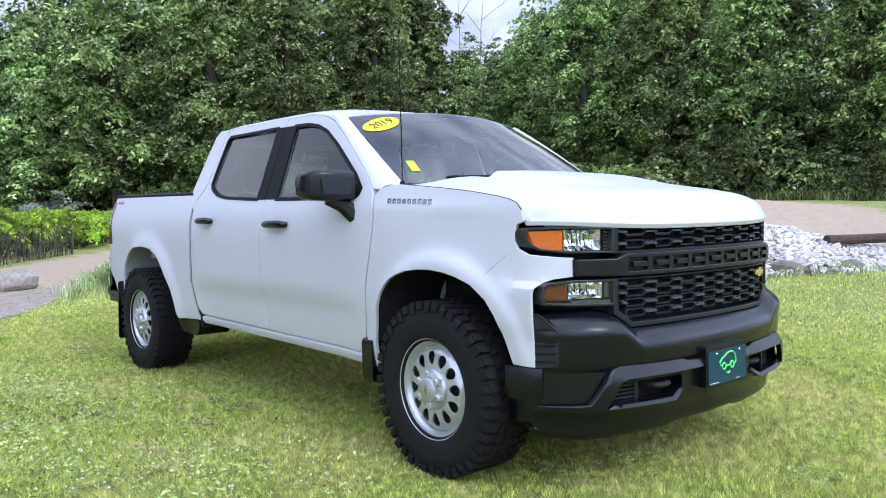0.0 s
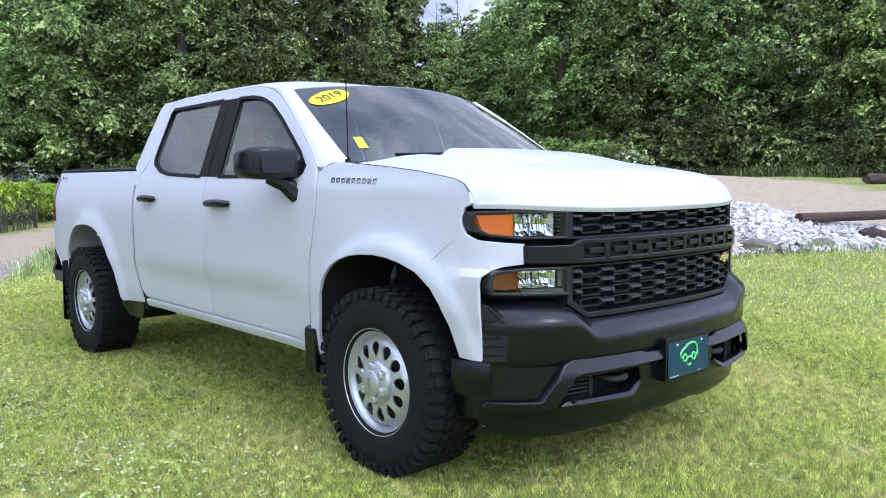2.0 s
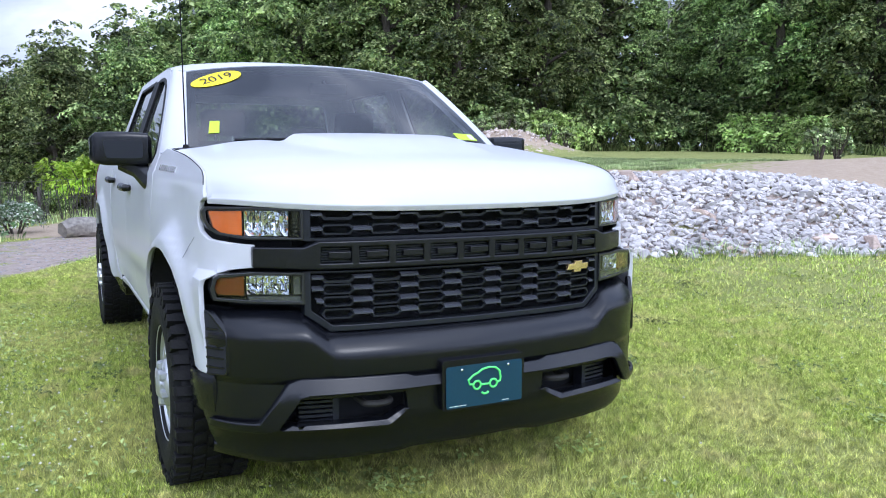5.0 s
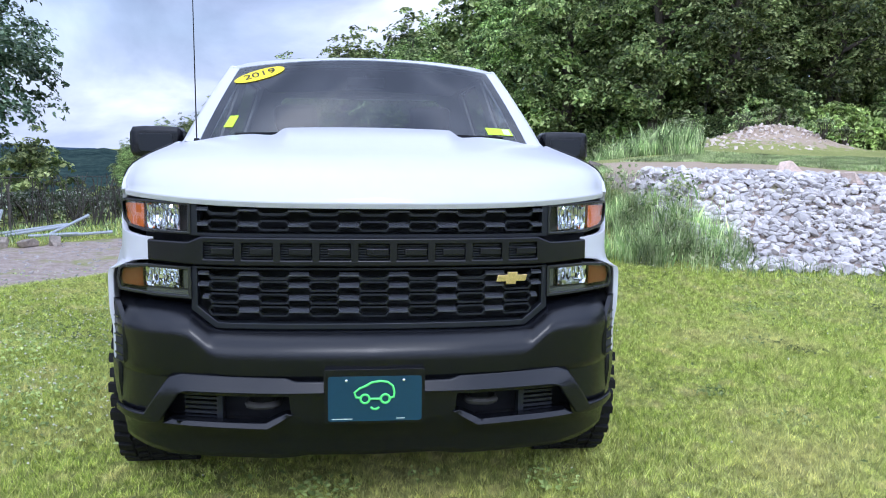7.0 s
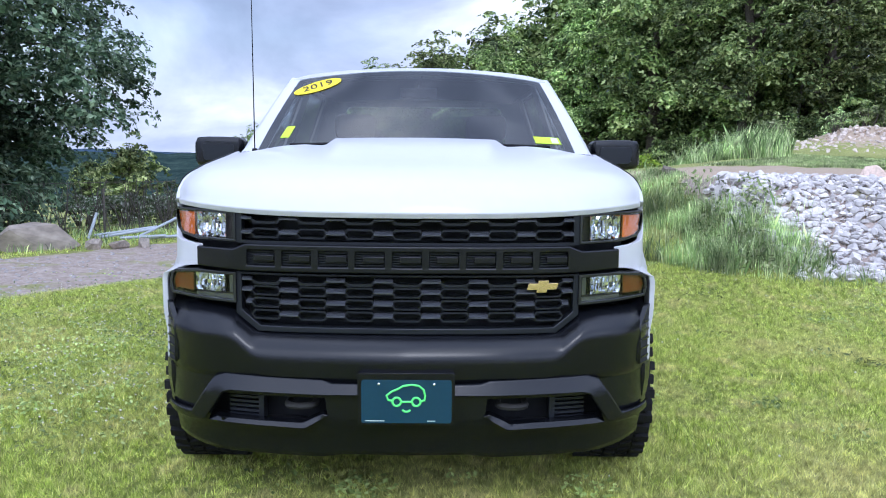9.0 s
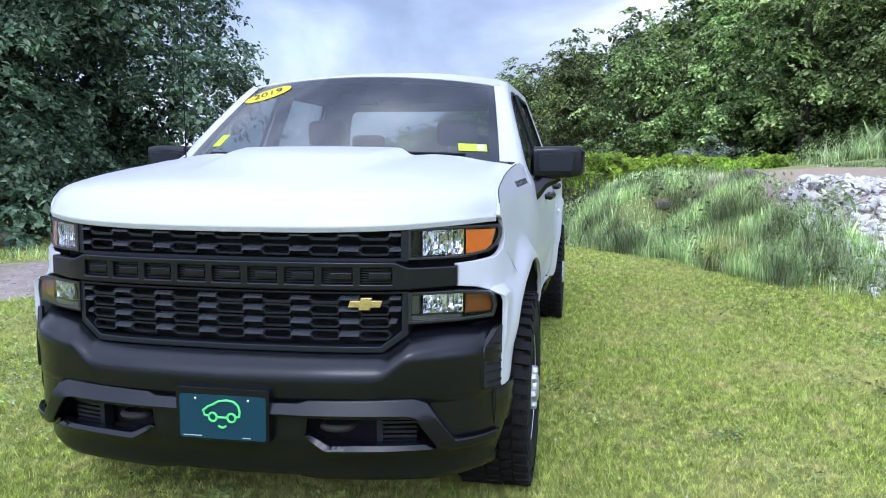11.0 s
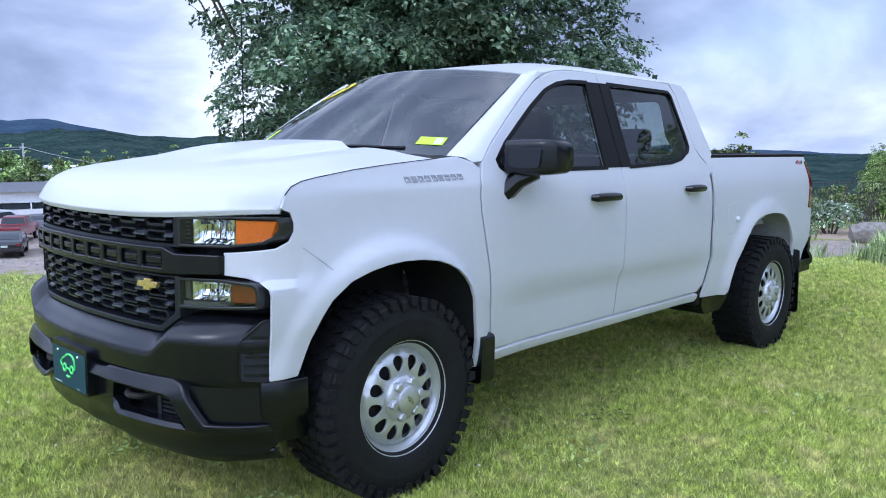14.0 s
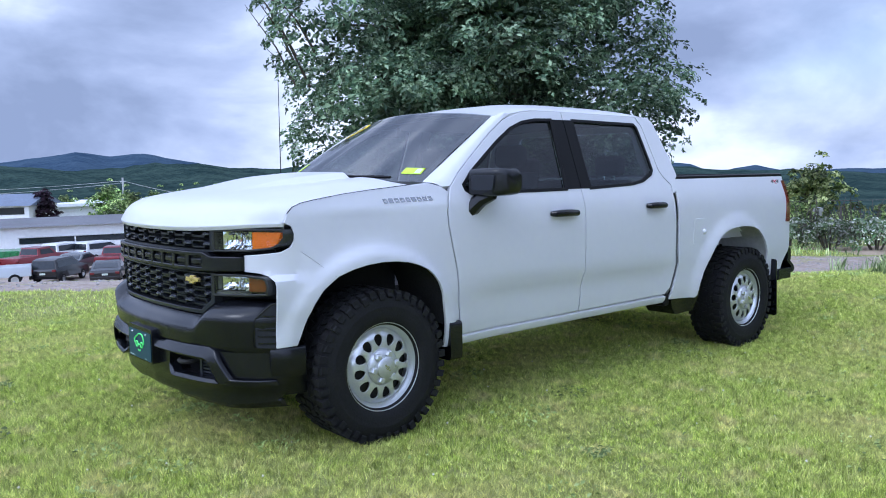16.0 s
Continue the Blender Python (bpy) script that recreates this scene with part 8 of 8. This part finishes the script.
def building(name, label, az0, az1, dist, z0, z1, deep, wall_m, roof_m, band=None, gable=0.0, doors=0):
    """A long low building whose front runs between two bearings."""
    a, b = Vector(ahead(az0, dist, (4.49, -2.51))), Vector(ahead(az1, dist * 0.96, (4.49, -2.51)))
    ex = (b - a).normalized()
    ey = Vector((-ex.y, ex.x))
    if ey.dot(a - Vector((4.49, -2.51))) < 0:
        ey = -ey
    L = (b - a).length
    m = Matrix(((ex.x, ey.x, 0, a.x), (ex.y, ey.y, 0, a.y), (0, 0, 1, 0), (0, 0, 0, 1)))
    thing = empty(name, m, label, "building")
    bm = bmesh.new()
    zs = (z0 - 1, z1)
    if band:
        xs, zb0, zb1 = band[0], band[1], band[2]
        sheet([[(0, z0 - 1), (L, z0 - 1), (L, z1), (0, z1)], [(xs[0] * L, zb0), (xs[1] * L, zb0), (xs[1] * L, zb1), (xs[0] * L, zb1)]], lambda u, v: (u, 0, v), lambda p: Vector((0, 0.3, 0)), 2.5, bm)
    else:
        box(bm, 0, L, 0, 0.3, z0 - 1, z1)
    box(bm, 0, 0.3, 0.3, deep, z0 - 1, z1)
    box(bm, L - 0.3, L, 0.3, deep, z0 - 1, z1)
    box(bm, 0.3, L - 0.3, deep - 0.3, deep, z0 - 1, z1)
    wall = part("wall", bm, wall_m, thing, smooth=False)
    if band:
        n = max(2, int((xs[1] - xs[0]) * L / 3.6))
        w = (xs[1] - xs[0]) * L / n
        for k in range(n):
            bm = bmesh.new()
            x0 = xs[0] * L + k * w
            box(bm, x0 + 0.06, x0 + w - 0.06, 0.10, 0.14, zb0 + 0.05, zb1 - 0.05)
            part("window_pane", bm, DARKGLASS, wall, smooth=False)
            bm = bmesh.new()
            box(bm, x0 - 0.06, x0 + 0.06, 0.04, 0.16, zb0, zb1)
            part("window_mullion", bm, wall_m, wall, smooth=False)
    bm = bmesh.new()
    if gable:
        vs = [bm.verts.new(p) for p in ((-0.5, -0.6, z1), (L + 0.5, -0.6, z1), (L + 0.5, deep + 0.6, z1), (-0.5, deep + 0.6, z1), (-0.5, deep / 2, z1 + gable), (L + 0.5, deep / 2, z1 + gable))]
        for q in ((0, 1, 5, 4), (2, 3, 4, 5), (0, 4, 3), (1, 2, 5), (3, 2, 1, 0)):
            bm.faces.new([vs[i] for i in q])
    else:
        box(bm, -0.4, L + 0.4, -0.7, deep + 0.4, z1, z1 + 0.40)
        box(bm, -0.2, L + 0.2, -0.1, deep, z1 + 0.40, z1 + 0.50)
    part("roof", bm, roof_m, thing, smooth=False)
    return thing


building("workshop_building", "long white workshop building with a strip of dark windows", -88, -64, 84, -5.7, -2.95, 16, WALLWHITE, ROOFGREY, ((0.46, 0.86), -4.50, -3.92), 0.45)
building("shed_building", "white flat-roofed building behind the workshop", -75.0, -60, 125, -7.5, -2.8, 14, WALLWHITE, WALLWHITE)
building("house", "grey house with a blue-grey gable roof", -81.5, -76.5, 118, -7.5, -2.1, 9, WALLWHITE, ROOFBLUE, ((0.15, 0.95), -3.2, -2.3), 1.4)
LEAF_RED = leaf_mat("purple_leaves", (0.020, 0.012, 0.020), (0.040, 0.020, 0.034), (0.085, 0.045, 0.065), 0.25)
copper = make_tree(41, 7.5, 4.2, 0.05, LEAF_RED, 0.30, 260, 18, "tree", "dark purple-leaved tree beyond the workshop")
x, y = ahead(-75.65, 116, (4.49, -2.51))
copper.matrix_basis = Matrix.Translation((x, y, -7.0))
for az, d, el in ((-78.6, 128, -0.5), (-77.3, 135, -0.75), (-74.3, 128, -0.35), (-73.2, 135, -0.9), (-72.0, 130, -0.8), (-70.0, 140, -0.7), (-68.8, 118, -0.2), (-67.4, 122, -0.15), (-66.2, 118, -0.1), (-64.8, 120, -0.2), (-63.0, 125, -0.3)):
    x, y = ahead(az, d, (4.49, -2.51))
    g = float(height(x, y))
    c = copy_thing(small_tree, Matrix())
    c.matrix_basis = Matrix.Translation((x, y, g)) @ Matrix.Rotation(az, 4, "Z") @ Matrix.Diagonal((0.95, 0.95, (1.48 + d * math.tan(radians(el - 0.45)) - g) / 6.8, 1))
x, y = ahead(-70.9, 125, (4.49, -2.51))
pole = empty("utility_pole", Matrix(), "wooden utility pole with wires", "utility pole")
g = float(height(x, y))
bm = bmesh.new()
tube(bm, [(x, y, g - 1), (x, y, 1.0)], [0.2, 0.13], 8)
part("pole", bm, POSTGREY, pole)
bm = bmesh.new()
box(bm, x - 1.0, x + 1.0, y - 0.06, y + 0.06, 0.35, 0.5)
part("crossarm", bm, POSTGREY, pole)
for d, (az, dd, z) in enumerate(((-86, 150, -0.2), (-60, 90, -2.5), (-86, 150, -0.9))):
    ex, ey_ = ahead(az, dd, (4.49, -2.51))
    bm = bmesh.new()
    tube(bm, [(x + (ex - x) * t, y + (ey_ - y) * t, 0.55 - 0.3 * (d == 2) + (z - 0.55) * t - 2.2 * t * (1 - t)) for t in span(0, 1, 12)], 0.035, 4)
    part("wire", bm, POSTGREY, pole)

# far hills
def hill_mat(name, lo, hi, scale):
    m = bpy.data.materials.new(name)
    m.use_nodes = True
    nt, nodes, links, b = nodes_of(m)
    tc, n1, n2 = nodes.new("ShaderNodeTexCoord"), nodes.new("ShaderNodeTexNoise"), nodes.new("ShaderNodeTexVoronoi")
    n1.inputs["Scale"].default_value, n1.inputs["Detail"].default_value = scale * 0.15, 8
    n2.inputs["Scale"].default_value = scale
    links.new(tc.outputs["Object"], n1.inputs["Vector"])
    links.new(tc.outputs["Object"], n2.inputs["Vector"])
    mx = nodes.new("ShaderNodeMath")
    mx.operation = "MULTIPLY_ADD"
    mx.inputs[1].default_value = 0.35
    links.new(n2.outputs["Distance"], mx.inputs[0])
    links.new(n1.outputs["Fac"], mx.inputs[2])
    r = nodes.new("ShaderNodeValToRGB")
    for e, (p, c) in zip(r.color_ramp.elements, ((0.35, lo), (0.85, hi))):
        e.position, e.color = p, (*c, 1)
    links.new(mx.outputs[0], r.inputs[0])
    links.new(r.outputs[0], b.inputs["Base Color"])
    put(b, rough=1.0, spec=0.0)
    bp = nodes.new("ShaderNodeBump")
    bp.inputs["Strength"].default_value, bp.inputs["Distance"].default_value = 0.8, 8.0
    links.new(n2.outputs["Distance"], bp.inputs["Height"])
    links.new(bp.outputs["Normal"], b.inputs["Normal"])
    return m


def hills(name, label, crest, r0, r1, base, material, rough, seed):
    """A wooded slope that climbs from r0 to its crest at r1; crest: degrees above the eye by bearing."""
    azs, rs = np.linspace(-125, 25, 220), np.linspace(0, 1, 26)
    top = np.array([crest(a) for a in azs])
    wob = rough * (np.sin(azs * 1.9 + seed) + 0.6 * np.sin(azs * 4.3 + 2 * seed) + 0.35 * np.sin(azs * 9.1) + 0.2 * np.sin(azs * 23.0 + seed) + 0.12 * np.sin(azs * 51.0))
    v = []
    for t in rs:
        r = r0 + (r1 - r0) * t
        zt = 1.5 + np.tan(np.radians(top + wob)) * r1
        z = base + (zt - base) * (t ** 0.9) * (1 + 0.05 * np.sin(azs * 0.6 + t * 5))
        v.append(np.stack([np.sin(np.radians(azs)) * r, np.cos(np.radians(azs)) * r, z], 1))
    v = np.concatenate(v)
    n = len(azs)
    idx = np.arange(len(v)).reshape(len(rs), n)
    f = np.stack([idx[:-1, :-1], idx[:-1, 1:], idx[1:, 1:], idx[1:, :-1]], -1).reshape(-1, 4)
    return tagged(new(name, mesh_of(name, v, f, material, True)), label, kind="structure")


near_crest = curve_of([(-125, 0.6), (-84, 0.70), (-78, 0.60), (-72, 0.42), (-69, 0.48), (-66, 0.50), (-61, 0.15), (-50, -0.2), (-40, -0.3), (-33, -0.35), (-29, -0.75), (-24, -0.9), (-18, -1.05), (-14, -1.15), (0, -1.0), (25, -0.5)])
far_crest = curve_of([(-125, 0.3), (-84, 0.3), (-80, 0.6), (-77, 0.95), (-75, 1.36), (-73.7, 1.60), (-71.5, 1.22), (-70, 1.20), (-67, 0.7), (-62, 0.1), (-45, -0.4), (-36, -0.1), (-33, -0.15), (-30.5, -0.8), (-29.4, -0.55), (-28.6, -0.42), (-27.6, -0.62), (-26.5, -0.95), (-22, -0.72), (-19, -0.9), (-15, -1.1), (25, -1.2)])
# bluish slope colours carry the haze of distance, strongest in the mountains
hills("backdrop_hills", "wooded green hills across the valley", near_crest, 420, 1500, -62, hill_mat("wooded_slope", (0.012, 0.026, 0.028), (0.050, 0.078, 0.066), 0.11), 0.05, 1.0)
hills("backdrop_mountains", "far mountains under the clouds, coloured blue for haze", far_crest, 1300, 2900, -70, hill_mat("hazy_far_slope", (0.028, 0.050, 0.085), (0.060, 0.092, 0.130), 0.06), 0.03, 2.0)
